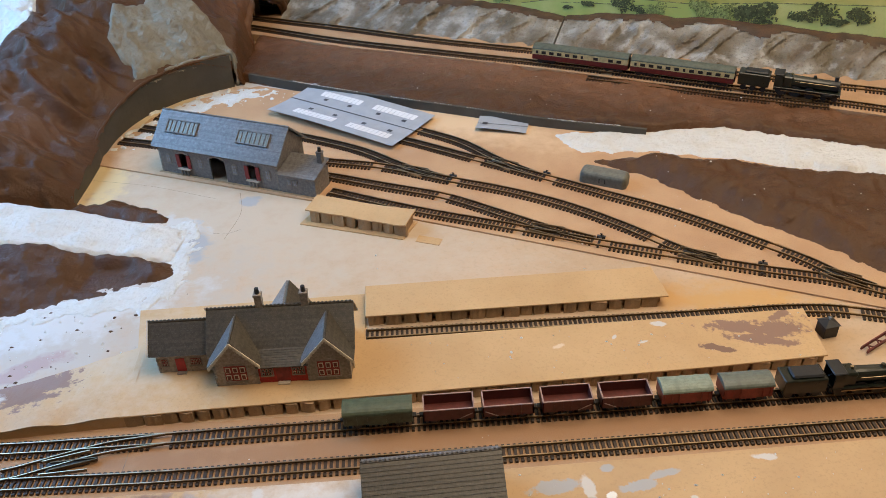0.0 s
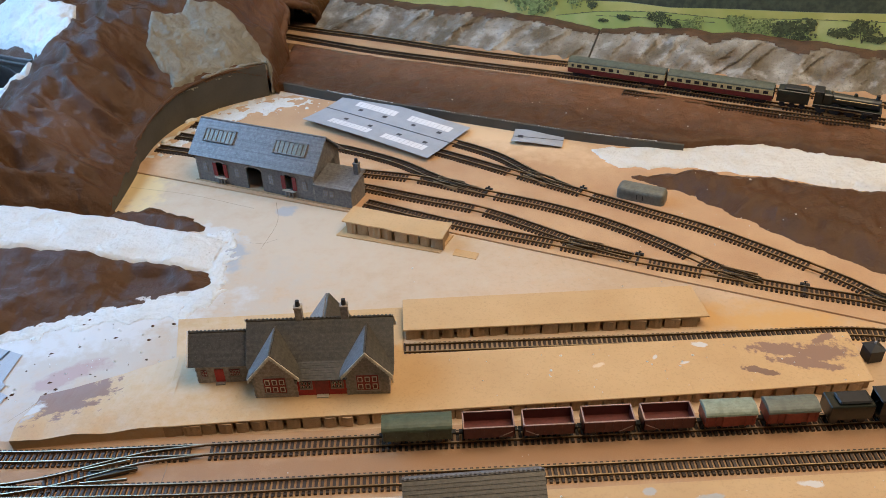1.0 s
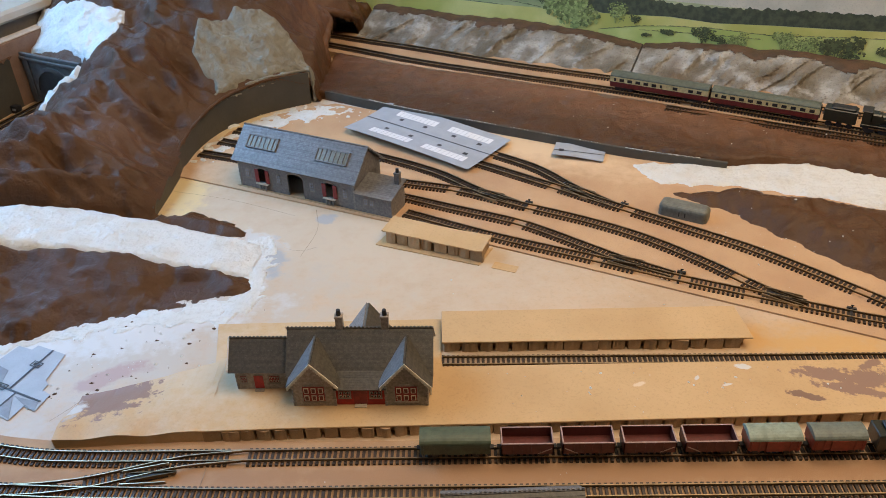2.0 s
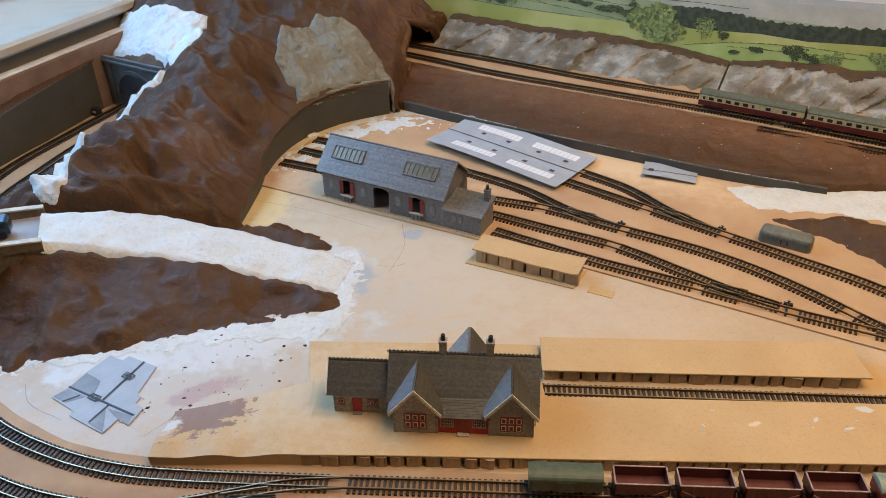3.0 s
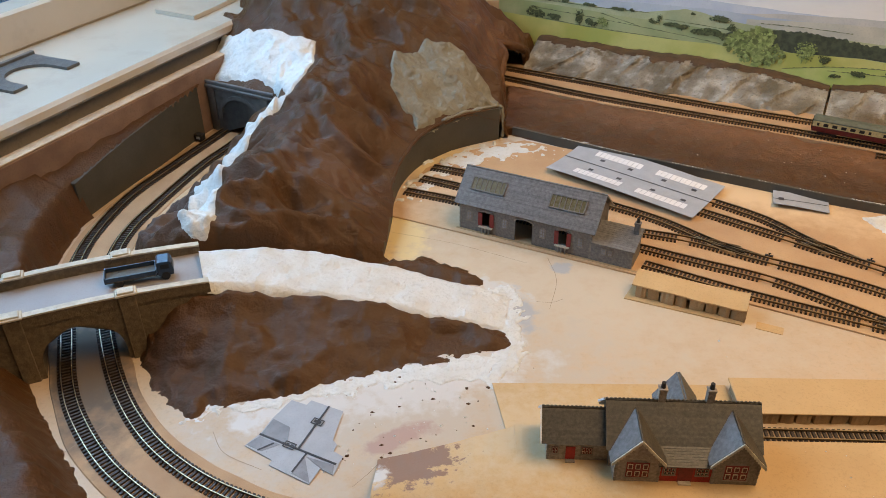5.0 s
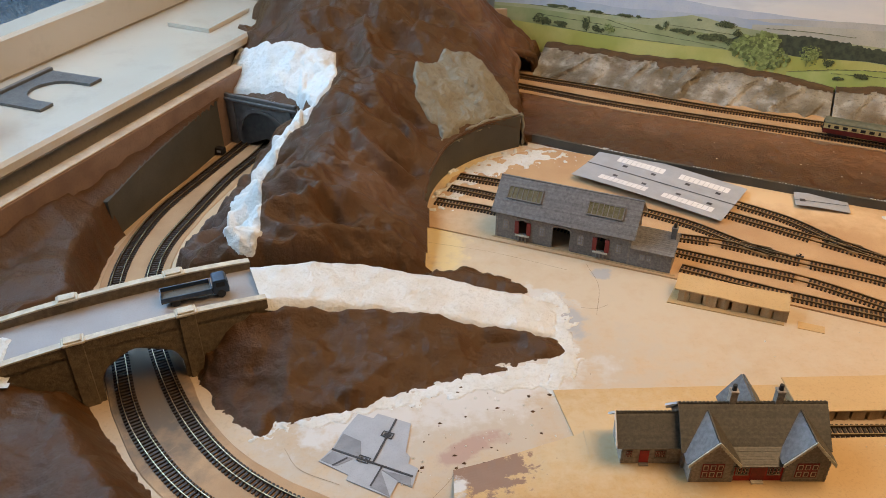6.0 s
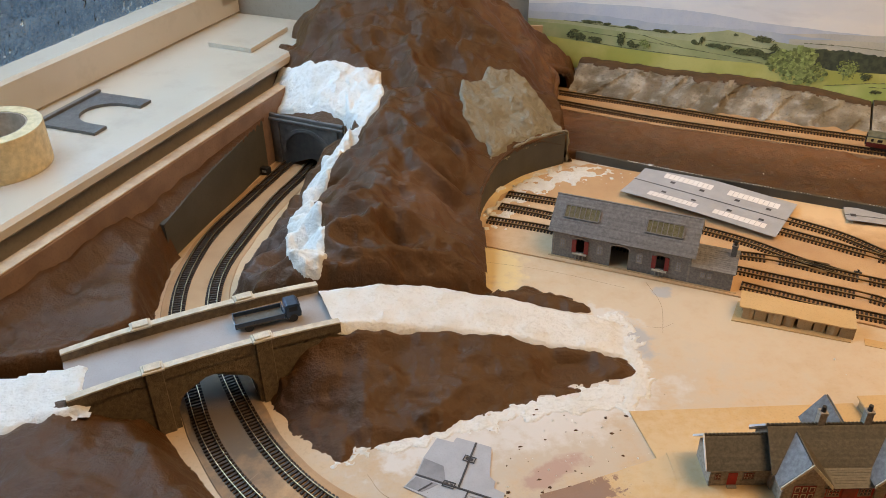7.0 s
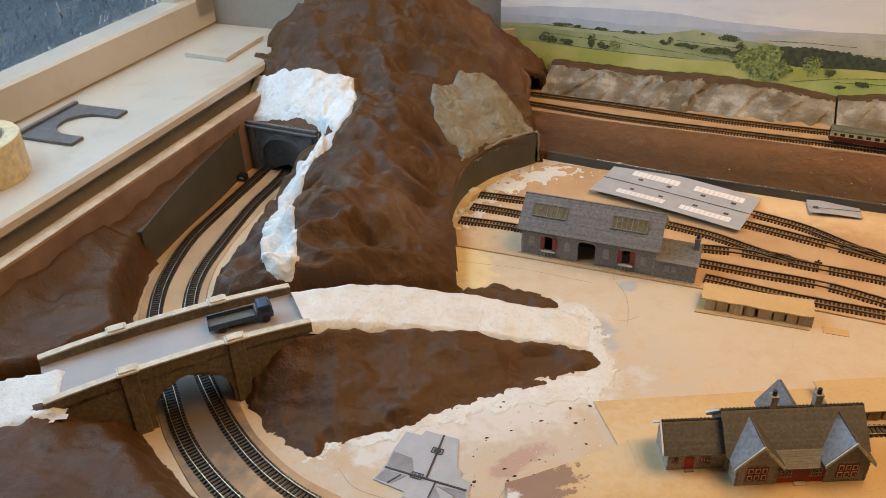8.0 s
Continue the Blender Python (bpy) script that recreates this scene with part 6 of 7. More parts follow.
    part("ridge_tiles", box(B(), -0.004, L + 0.004, D / 2 - 0.001, D / 2 + 0.001, r + 0.0008, r + 0.0020), SLATE_SHED_AND_LIT, ob)
    slope = math.degrees(math.atan2(r - e + 0.0042, D / 2 + 0.0045))
    for x0 in (0.0085, 0.0970):
        m = pose(x0, -0.0045, e - 0.0042 + 0.0016, slope)
        sl = thing("skylight", "", "")
        sl.parent = ob
        sl.matrix_basis = m
        w, a, b = 0.0390, 0.0170, 0.0325
        part("curb", box(box(box(box(B(), 0, w, a, a + 0.0012, 0, 0.0018), 0, w, b - 0.0012, b, 0, 0.0018), 0, 0.0012, a, b, 0, 0.0018), w - 0.0012, w, a, b, 0, 0.0018), STONE_GREY, sl)
        part("glazing", box(B(), 0.001, w - 0.001, a + 0.001, b - 0.001, 0, 0.0009), GOLD, sl, "yellowed clear glazing")
        for k in range(1, 7):
            part("glazing_bar", box(B(), w * k / 7 - 0.0004, w * k / 7 + 0.0004, a, b, 0.0009, 0.0016), STONE_GREY, sl)
    # office at the end
    o0, o1, d1, h1 = L, L + 0.0430, 0.0300, 0.0225
    off = part("office_wall", box(B(), o0, o1, -0.0005, d1, 0, h1), STONE_GREY, ob, "printed grey stone office wall")
    roof_slope(ob, (o0, -0.0035, h1 - 0.001), (o1 + 0.002, -0.0035, h1 - 0.001), (o1 + 0.002, d1 + 0.002, h1 + 0.007), (o0, d1 + 0.002, h1 + 0.007), SLATE_SHED_AND_LIT, "office_roof", courses=12, lift=0.0001)
    window(ob, o0 + 0.0130, 0.0100, 0.0040, 0.0062, -0.0005, bars=(2, 2), frame_mat=QUOIN, pane_mat=GREYWIN)
    window(ob, o0 + 0.0200, 0.0100, 0.0040, 0.0062, -0.0005, bars=(2, 2), frame_mat=QUOIN, pane_mat=GREYWIN)
    chimney(ob, o1 - 0.004, d1 - 0.006, h1, h1 + 0.0200, STONE_GREY, 1)
    part("card_base", box(B(), -0.003, o1 + 0.006, -0.0032, -0.0007, -0.0018, 0.0004), RIB, ob)


GREYWIN = material("grey_print", (0.34, 0.34, 0.35), 0.5, scale=200, bump=0.03)
goods_shed()


def shelter():
    ob = thing("platform_shelter", "small slate-roofed waiting shelter on the near platform", "shelter", pose(0.0640, -0.0720, 0.0112, 0, 0, 2.0))
    part("rear_wall", box(B(), -0.041, 0.041, 0.010, 0.012, 0, 0.0205), STONE_GREY, ob)
    for x in (-0.041, 0.039):
        part("side_wall", box(B(), x, x + 0.002, -0.020, 0.010, 0, 0.0205), STONE_GREY, ob)
    part("front_wall", box(B(), 0.012, 0.039, -0.020, -0.018, 0, 0.018), STONE_GREY, ob)
    part("front_wall", box(B(), -0.039, -0.030, -0.020, -0.018, 0, 0.018), STONE_GREY, ob)
    roof_slope(ob, (-0.0445, -0.0260, 0.0150), (0.0445, -0.0260, 0.0150), (0.0445, 0.0020, 0.0330), (-0.0445, 0.0020, 0.0330), SLATE, courses=12)
    # back slope and ridge in the lighter slate, a highlight put into the colour
    roof_slope(ob, (0.0445, 0.0160, 0.0190), (-0.0445, 0.0160, 0.0190), (-0.0445, 0.0020, 0.0330), (0.0445, 0.0020, 0.0330), SLATE_SHED_AND_LIT, courses=4)
    ridge_tiles(ob, -0.0445, 0.0445, 0.0022, 0.0346, SLATE_SHED_AND_LIT)


shelter()


# ---- rolling stock ----
def wheelset(parent, x):
    for y in (-0.0045, 0.0045):
        part("wheel", tube(B(), (x, y - 0.0007, 0.0030), (x, y + 0.0007, 0.0030), 0.0030, sides=12), IRON, parent)


def underframe(parent, half, axles):
    part("underframe", box(box(box(B(), -half, half, -0.0052, 0.0052, 0.0042, 0.0060), -half - 0.0028, -half, -0.0018, 0.0018, 0.0040, 0.0056), half, half + 0.0028, -0.0018, 0.0018, 0.0040, 0.0056), IRON, parent)
    for x in axles:
        wheelset(parent, x)


def open_wagon(m, flip):
    ob = thing("open_wagon", "empty dark red open goods wagon with pale worn rims", "wagon", m, "goods train wagons")
    h = 0.0182
    underframe(ob, h, (-0.0105, 0.0105))
    part("floor", box(B(), -h, h, -0.0078, 0.0078, 0.0060, 0.0072), WAGON_RED, ob)
    for y in (-0.0082, 0.0074):
        side = part("side", box(B(), -h, h, y, y + 0.0008, 0.0060, 0.0155), WAGON_RED, ob)
        part("rim", box(B(), -h, h, y - 0.0001, y + 0.0009, 0.0155, 0.0161), WAGON_EDGE, side, "pale worn rim")
        for x in (-0.0095, -0.003, 0.003, 0.0095):
            yy = y - 0.0004 if y < 0 else y + 0.0008
            part("stanchion", box(B(), x - 0.0004, x + 0.0004, yy, yy + 0.0004, 0.0060, 0.0153), WAGON_RED, side)
    for x in (-h, h - 0.0008):
        end = part("end", box(B(), x, x + 0.0008, -0.0082, 0.0082, 0.0060, 0.0155), WAGON_RED, ob)
        part("rim", box(B(), x - 0.0001, x + 0.0009, -0.0082, 0.0082, 0.0155, 0.0161), WAGON_EDGE, end, "pale worn rim")
    s = -1 if flip else 1
    bm = box(B(), -0.0052, 0.0052, -0.00866, -0.00824, -0.0003, 0.0003)
    bmesh.ops.transform(bm, matrix=pose(0.012 * s, 0, 0.0088, 0, -28 * s), verts=bm.verts)
    part("diagonal_stripe", bm, WAGON_EDGE, ob, "pale diagonal stripe")


def van(m, half, body_mat, roof_mat, label, group="goods train wagons"):
    ob = thing("goods_van", label, "wagon", m, group)
    underframe(ob, half, (-half * 0.6, half * 0.6))
    body = part("body", box(B(), -half, half, -0.0080, 0.0080, 0.0060, 0.0160, 0.0004), body_mat, ob)
    for k in range(7):
        x = -half + 0.002 + (2 * half - 0.004) * k / 6
        part("rib", box(B(), x - 0.0004, x + 0.0004, -0.0086, -0.0080, 0.0062, 0.0158), body_mat, body)
    part("door", box(B(), -0.006, 0.006, -0.0088, -0.0080, 0.0064, 0.0156), body_mat, body)
    prof = [(0.0086 * math.cos(q), 0.0160 + 0.0042 * math.sin(q)) for q in np.linspace(0, math.pi, 11)]
    bm = B()
    a = [bm.verts.new((-half - 0.0004, y, z)) for y, z in prof]
    b = [bm.verts.new((half + 0.0004, y, z)) for y, z in prof]
    bm.faces.new(a)
    bm.faces.new(b[::-1])
    for i in range(len(prof)):
        j = (i + 1) % len(prof)
        bm.faces.new((a[i], b[i], b[j], a[j]))
    bmesh.ops.recalc_face_normals(bm, faces=bm.faces)
    part("roof", bm, roof_mat, ob, "plain curved roof")


def loco(m, label, scale=1.0, front=1):
    """A steam engine with its tender; the chimney end is at +x."""
    ob = thing("steam_locomotive", label, "locomotive", m @ Matrix.Diagonal((front * scale, scale, scale, 1)), "locomotives")
    part("frame_plate", box(B(), -0.020, 0.044, -0.0050, 0.0050, 0.0045, 0.0070), IRON, ob)
    part("running_board", box(B(), -0.020, 0.044, -0.0085, 0.0085, 0.0082, 0.0092, 0.0003), LOCO_GREEN, ob)
    boiler = part("boiler", tube(B(), (-0.004, 0, 0.0150), (0.036, 0, 0.0146), 0.0062, 0.0054, 20), LOCO_GREEN, ob, smooth=False)
    part("smokebox", tube(B(), (0.034, 0, 0.0146), (0.0425, 0, 0.0146), 0.0056, sides=20), IRON, boiler)
    part("firebox", box(B(), -0.012, -0.002, -0.0064, 0.0064, 0.009, 0.0208, 0.0012), LOCO_GREEN, ob)
    part("funnel", tube(B(), (0.0385, 0, 0.0195), (0.0385, 0, 0.0245), 0.0018, 0.0021, 12), IRON, ob)
    part("dome", tube(B(), (0.018, 0, 0.0195), (0.018, 0, 0.0232), 0.0024, 0.0014, 12), LOCO_GREEN, ob)
    part("safety_valve", tube(B(), (-0.005, 0, 0.0205), (-0.005, 0, 0.0228), 0.0013, sides=8), RAIL, ob)
    part("handrail", tube(B(), (0.0, -0.0066, 0.0170), (0.040, -0.0062, 0.0166), 0.0003, sides=6), RAIL, ob)
    cab = part("cab", box(box(B(), -0.0200, -0.012, -0.0080, -0.0074, 0.009, 0.0220), -0.0200, -0.012, 0.0074, 0.0080, 0.009, 0.0220), LOCO_GREEN, ob)
    part("cab_front", box(B(), -0.0126, -0.0120, -0.0074, 0.0074, 0.009, 0.0220), LOCO_GREEN, cab)
    part("cab_roof", box(B(), -0.0215, -0.0112, -0.0082, 0.0082, 0.0220, 0.0232, 0.0006), IRON, cab)
    for x in (-0.012, 0.002, 0.016):
        for y in (-0.0055, 0.0055):
            part("driving_wheel", tube(B(), (x, y - 0.0008, 0.0058), (x, y + 0.0008, 0.0058), 0.0058, sides=18), IRON, ob)
    for x in (0.030, 0.040):
        for y in (-0.0048, 0.0048):
            part("bogie_wheel", tube(B(), (x, y - 0.0007, 0.0030), (x, y + 0.0007, 0.0030), 0.0030, sides=12), IRON, ob)
    part("coupling_rod", box(B(), -0.012, 0.026, -0.0072, -0.0066, 0.0050, 0.0060), RAIL, ob)
    for y in (-0.0078, 0.0050):
        part("cylinder", tube(B(), (0.029, y + 0.0014, 0.0066), (0.037, y + 0.0014, 0.0066), 0.0022, sides=10), IRON, ob)
    part("buffer_beam", box(B(), 0.0440, 0.0450, -0.0085, 0.0085, 0.0055, 0.0088), IRON, ob)
    tender = part("tender", box(B(), -0.0560, -0.0245, -0.0082, 0.0082, 0.0065, 0.0195, 0.0006), LOCO_GREEN, ob, "dark green tender")
    part("coal_load", box(B(), -0.0500, -0.0265, -0.0062, 0.0062, 0.0195, 0.0218, 0.0012), IRON, tender, "black coal load")
    for x in (-0.050, -0.040, -0.030):
        wheelset(tender, x)


def coach(m, label, plain):
    ob = thing("passenger_coach", label, "coach", m, "passenger coaches")
    half = 0.0635
    part("underframe", box(B(), -half, half, -0.0060, 0.0060, 0.0048, 0.0070), IRON, ob)
    part("lower_body", box(B(), -half, half, -0.0092, 0.0092, 0.0062, 0.0128, 0.0003), COACH_RED, ob, "crimson lower side")
    body = part("upper_body", box(B(), -half, half, -0.0092, 0.0092, 0.0128, 0.0200), COACH_CREAM, ob, "cream upper side")
    xs = []
    x = -half + 0.005
    while x < half - 0.006:
        w = 0.0060 if (len(xs) % 6) else 0.0030
        if plain and -0.005 < x < 0.040 and len(xs) % 2:
            x += 0.009
            xs.append(None)
            continue
        for y in (-0.0095, 0.0092):
            part("window", box(B(), x, x + w, y, y + 0.0003, 0.0142, 0.0180), DARK, body)
        x += w + 0.0046
        xs.append(x)
    prof = [(0.0094 * math.cos(q), 0.0200 + 0.0046 * math.sin(q)) for q in np.linspace(0, math.pi, 11)]
    bm = B()
    a = [bm.verts.new((-half, y, z)) for y, z in prof]
    b = [bm.verts.new((half, y, z)) for y, z in prof]
    bm.faces.new(a)
    bm.faces.new(b[::-1])
    for i in range(len(prof)):
        j = (i + 1) % len(prof)
        bm.faces.new((a[i], b[i], b[j], a[j]))
    bmesh.ops.recalc_face_normals(bm, faces=bm.faces)
    part("roof", bm, COACH_ROOF, ob, "grey-green arched roof")
    for x in (-half - 0.0012, half):
        part("gangway", box(B(), x, x + 0.0012, -0.004, 0.004, 0.0065, 0.0215), IRON, ob)
    for c in (-0.045, 0.045):
        for x in (c - 0.0085, c + 0.0085):
            wheelset(ob, x)
        part("bogie", box(B(), c - 0.012, c + 0.012, -0.0064, 0.0064, 0.0025, 0.0046), IRON, ob)


TOP = 0.0048
van(pose(0.0285, 0, TOP), 0.0245, GREEN, GREEN, "dull green long goods van at the tail of the train")
for k, x in enumerate((0.0790, 0.1215, 0.1640, 0.2065)):
    open_wagon(pose(x, 0, TOP), k % 2)
van(pose(0.2500, -0.0005, TOP), 0.0180, VAN_RED, ROOF_PALE, "dark red covered goods van with pale roof")
van(pose(0.2945, -0.0005, TOP), 0.0180, VAN_RED, ROOF_GREY, "red covered goods van with grey roof")
loco(pose(0.3760, -0.0008, TOP), "dark green steam locomotive and tender hauling goods wagons")

TB = Z + 0.0039
coach(pose(0.2965, 0.5940, TB, 0, 0, -27.1), "crimson and cream brake coach with grey roof", True)
coach(pose(0.4125, 0.5347, TB, 0, 0, -27.4), "crimson and cream passenger coach with grey roof", False)
loco(pose(0.5300, 0.4730, TB, 0, 0, -28.0), "dark green express steam locomotive and tender", 1.15)


# ---- sheets and small things on the board ----
def curled_sheet(parent, name, w, h, mat, lift, seed, label=""):
    nx, ny = 24, 16
    bm = B()
    top, low = [], []
    for j in range(ny + 1):
        for i in range(nx + 1):
            s, t = i / nx, j / ny
            z = lift * (0.25 + 0.75 * abs(2 * t - 1) ** 2) * (0.5 + 0.5 * math.sin(3 * s + seed)) + 0.0008
            top.append(bm.verts.new((w * s, h * t, z + 0.0003)))
            low.append(bm.verts.new((w * s, h * t, z)))
    def q(i, j):
        return j * (nx + 1) + i
    for j in range(ny):
        for i in range(nx):
            bm.faces.new([top[k] for k in (q(i, j), q(i + 1, j), q(i + 1, j + 1), q(i, j + 1))])
            bm.faces.new([low[k] for k in (q(i, j), q(i, j + 1), q(i + 1, j + 1), q(i + 1, j))])
    part(name, bm, mat, parent, label, smooth=True)
    return lambda x, y: lift * (0.25 + 0.75 * abs(2 * y / h - 1) ** 2) * (0.5 + 0.5 * math.sin(3 * x / w + seed)) + 0.0008 + 0.0003


def printed(parent, surf, name, x0, x1, y0, y1, mat, up=0.0003):
    bm = B()
    n = max(int((x1 - x0) / 0.008), 1)
    k = max(int((y1 - y0) / 0.006), 1)
    g = [[bm.verts.new((x0 + (x1 - x0) * i / n, y0 + (y1 - y0) * j / k, surf(x0 + (x1 - x0) * i / n, y0 + (y1 - y0) * j / k) + up)) for i in range(n + 1)] for j in range(k + 1)]
    for j in range(k):
        for i in range(n):
            bm.faces.new((g[j][i], g[j][i + 1], g[j + 1][i + 1], g[j + 1][i]))
    return part(name, bm, mat, parent)


sheet = thing("printed_roof_sheet", "curled grey printed card roof sheet with white skylight strips", "card sheet", pose(-0.108, 0.529, 0.0055, 0, 0, -36.5))
W_, H_ = 0.190, 0.090
surf = curled_sheet(sheet, "paper", W_, H_, PAPER, 0.004, 0.6)
printed(sheet, surf, "ridge_line", 0.0, W_, H_ * 0.49, H_ * 0.51, PAPER_LINE)
for x0 in (0.030, 0.112):
    for y0 in (0.012, 0.066):
        st = printed(sheet, surf, "skylight_strip", x0, x0 + 0.062, y0, y0 + 0.012, PAPER_WHITE)
        for k in range(1, 10):
            printed(st, surf, "glazing_line", x0 + 0.062 * k / 10 - 0.0003, x0 + 0.062 * k / 10 + 0.0003, y0, y0 + 0.012, PAPER, 0.0005)
        for dx in (0.012, 0.050):
            printed(sheet, surf, "vent_mark", x0 + dx, x0 + dx + 0.006, (y0 + 0.016) if y0 < 0.04 else (y0 - 0.009), (y0 + 0.021) if y0 < 0.04 else (y0 - 0.004), PAPER_LINE)
small = thing("printed_roof_piece", "small grey printed card roof piece lying by the wall", "card sheet", pose(0.143, 0.451, 0.0028, 0, 0, -16))
surf = curled_sheet(small, "paper", 0.060, 0.032, PAPER, 0.003, 1.0)
printed(small, surf, "ridge_line", 0.0, 0.060, 0.016, 0.0172, PAPER_LINE)
printed(small, surf, "vent_mark", 0.006, 0.012, 0.014, 0.020, PAPER_LINE)

net = thing("printed_roof_net", "grey printed card roof net with cross-shaped outline", "card sheet", pose(-0.3300, 0.0850, 0.0004, 0, 0, -14))
part("paper", prism(B(), [(-0.030, 0.016), (-0.024, 0.039), (-0.010, 0.037), (-0.008, 0.043), (0.022, 0.038), (0.026, 0.007), (0.031, 0.003), (0.031, -0.004), (0.040, -0.007), (0.040, -0.026), (0.028, -0.023), (0.026, -0.039),
                          (-0.011, -0.030), (-0.011, -0.025), (-0.038, -0.017), (-0.032, -0.002)], 0.0, 0.0007), PAPER, net)
for outline in ([(-0.029, 0.015), (-0.012, 0.010), (-0.006, -0.008), (-0.031, -0.003)], [(-0.031, -0.005), (-0.012, -0.009), (-0.023, -0.019), (-0.037, -0.016)], [(0.012, -0.015), (0.026, -0.038), (0.009, -0.033)], [(0.013, -0.015), (0.037, -0.017), (0.039, -0.025), (0.027, -0.022)]):
    part("shaded_panel", prism(B(), outline, 0.0007, 0.0010), PAPER_DARK, net)
for (xa, ya), (xb, yb), w in (((-0.032, -0.003), (0.038, -0.016), 0.0017), ((0.009, 0.040), (0.004, -0.009), 0.0017), ((0.012, -0.012), (0.009, -0.032), 0.0014), ((-0.026, -0.019), (-0.017, -0.009), 0.0014)):
    bm = box(B(), 0, math.hypot(xb - xa, yb - ya), -w / 2, w / 2, 0.0010, 0.0013)
    bmesh.ops.transform(bm, matrix=pose(xa, ya, 0, 0, 0, math.degrees(math.atan2(yb - ya, xb - xa))), verts=bm.verts)
    part("ridge_line", bm, PAPER_LINE, net)
for x, y, a in ((-0.004, -0.008, -10), (0.007, 0.021, -10)):
    bm = B()
    for x0, x1, y0, y1 in ((-0.0050, 0.0050, -0.0032, -0.0024), (-0.0050, 0.0050, 0.0024, 0.0032), (-0.0050, -0.0042, -0.0024, 0.0024), (0.0042, 0.0050, -0.0024, 0.0024), (-0.0030, -0.0008, -0.0014, 0.0014), (0.0008, 0.0030, -0.0014, 0.0014)):
        box(bm, x0, x1, y0, y1, 0.0013, 0.0016)
    bmesh.ops.transform(bm, matrix=pose(x, y, 0, 0, 0, a), verts=bm.verts)
    part("chimney_mark", bm, PAPER_LINE, net)

tank = thing("oil_tank", "grey-green plastic loaf-shaped tank lying beside the siding", "tank", pose(0.2660, 0.3190, 0.0018, 0, 0, -28))
bm = box(B(), -0.025, 0.025, -0.010, 0.010, 0.0, 0.0135)
bmesh.ops.bevel(bm, geom=[e for e in bm.edges if max(v.co.z for v in e.verts) > 0.01], offset=0.005, segments=4, affect="EDGES", profile=0.5)
part("shell", bm, TANK, tank)
for x in (-0.003, 0.003):
    part("slot", box(B(), x - 0.0005, x + 0.0005, -0.0103, -0.0100, 0.003, 0.008), DARK, tank)
hutb = thing("lamp_hut", "small black plastic hut at the platform end", "hut", pose(0.3880, 0.0650, 0.0, 0, 0, 8) @ Matrix.Diagonal((0.82, 0.82, 0.9, 1)))
part("body", box(B(), -0.0075, 0.0075, -0.0070, 0.0070, 0, 0.0130, 0.0004), IRON, hutb)
bm = B()
vs = [bm.verts.new(c) for c in ((-0.0085, -0.008, 0.013), (0.0085, -0.008, 0.013), (0.0085, 0.008, 0.013), (-0.0085, 0.008, 0.013), (0, 0, 0.0172))]
bm.faces.new(vs[3::-1])
for i in range(4):
    bm.faces.new((vs[i], vs[(i + 1) % 4], vs[4]))
part("hipped_roof", bm, IRON, hutb)
part("roof_vent", tube(B(), (0, 0, 0.0165), (0, 0, 0.0190), 0.0010, sides=8), PAPER, hutb)
gird = thing("signal_ladder", "dark red lattice signal post lying on the board", "signal post", pose(0.4080, 0.0370, 0.0015, 0, -6, 26))
for y in (0.0, 0.0055):
    part("rail", box(B(), 0, 0.075, y, y + 0.0010, 0, 0.0030), MAROON, gird)
for k in range(14):
    bm = box(B(), -0.0004, 0.0004, 0, 0.0072, 0.0008, 0.0018)
    bmesh.ops.transform(bm, matrix=pose(0.004 + k * 0.005, 0.0006, 0, 0, 0, 30 if k % 2 else -30), verts=bm.verts)
    part("lattice_bar", bm, MAROON, gird)

# ---- things on the window sill ----
tape = thing("tape_roll", "large roll of cream masking tape standing on the window sill", "tape roll", ROOM @ pose(-0.098, -0.150, 0.120))
bm = B()
n = 48
rings = []
for r, z in ((0.038, 0.0), (0.052, 0.0), (0.0525, 0.001), (0.0525, 0.043), (0.052, 0.044), (0.038, 0.044)):
    rings.append([bm.verts.new((r * math.cos(2 * math.pi * k / n), r * math.sin(2 * math.pi * k / n), z)) for k in range(n)])
for a, b in zip(rings, rings[1:]):
    for k in range(n):
        bm.faces.new((a[k], a[(k + 1) % n], b[(k + 1) % n], b[k]))
part("tape", bm, TAPE, tape, "cream tape winding")
bm = B()
rings = []
for r, z in ((0.0378, -0.0005 + 0.001), (0.0378, 0.0435), (0.0360, 0.0435), (0.0360, 0.0005)):
    rings.append([bm.verts.new((r * math.cos(2 * math.pi * k / n), r * math.sin(2 * math.pi * k / n), z)) for k in range(n)])
rings.append(rings[0])
for a, b in zip(rings, rings[1:]):
    for k in range(n):
        bm.faces.new((a[k], a[(k + 1) % n], b[(k + 1) % n], b[k]))
part("core", bm, TAPE_CORE, tape, "brown card core")

flat = thing("tunnel_portal_moulding", "dark grey plastic tunnel portal lying flat on the sill", "portal moulding", ROOM @ pose(-0.136, -0.010, 0.1203, 0, 0, 2) @ pose(0, 0, 0, 0, 0, -90))
ol = [(-0.050, 0.0), (0.050, 0.0), (0.050, 0.078), (0.030, 0.078)] + [(0.030 * math.cos(a), 0.056 - 0.0 - 0.034 * math.sin(a)) for a in np.linspace(0, math.pi, 13)] + [(-0.030, 0.078), (-0.050, 0.078)]
bm = B()
a = [bm.verts.new((x, y, 0.0)) for x, y in ol]
b = [bm.verts.new((x, y, 0.0035)) for x, y in ol]
fa, fb = bm.faces.new(a[::-1]), bm.faces.new(b)
for i in range(len(ol)):
    j = (i + 1) % len(ol)
    bm.faces.new((a[i], a[j], b[j], b[i]))
bmesh.ops.triangulate(bm, faces=[fa, fb])
bmesh.ops.recalc_face_normals(bm, faces=bm.faces)
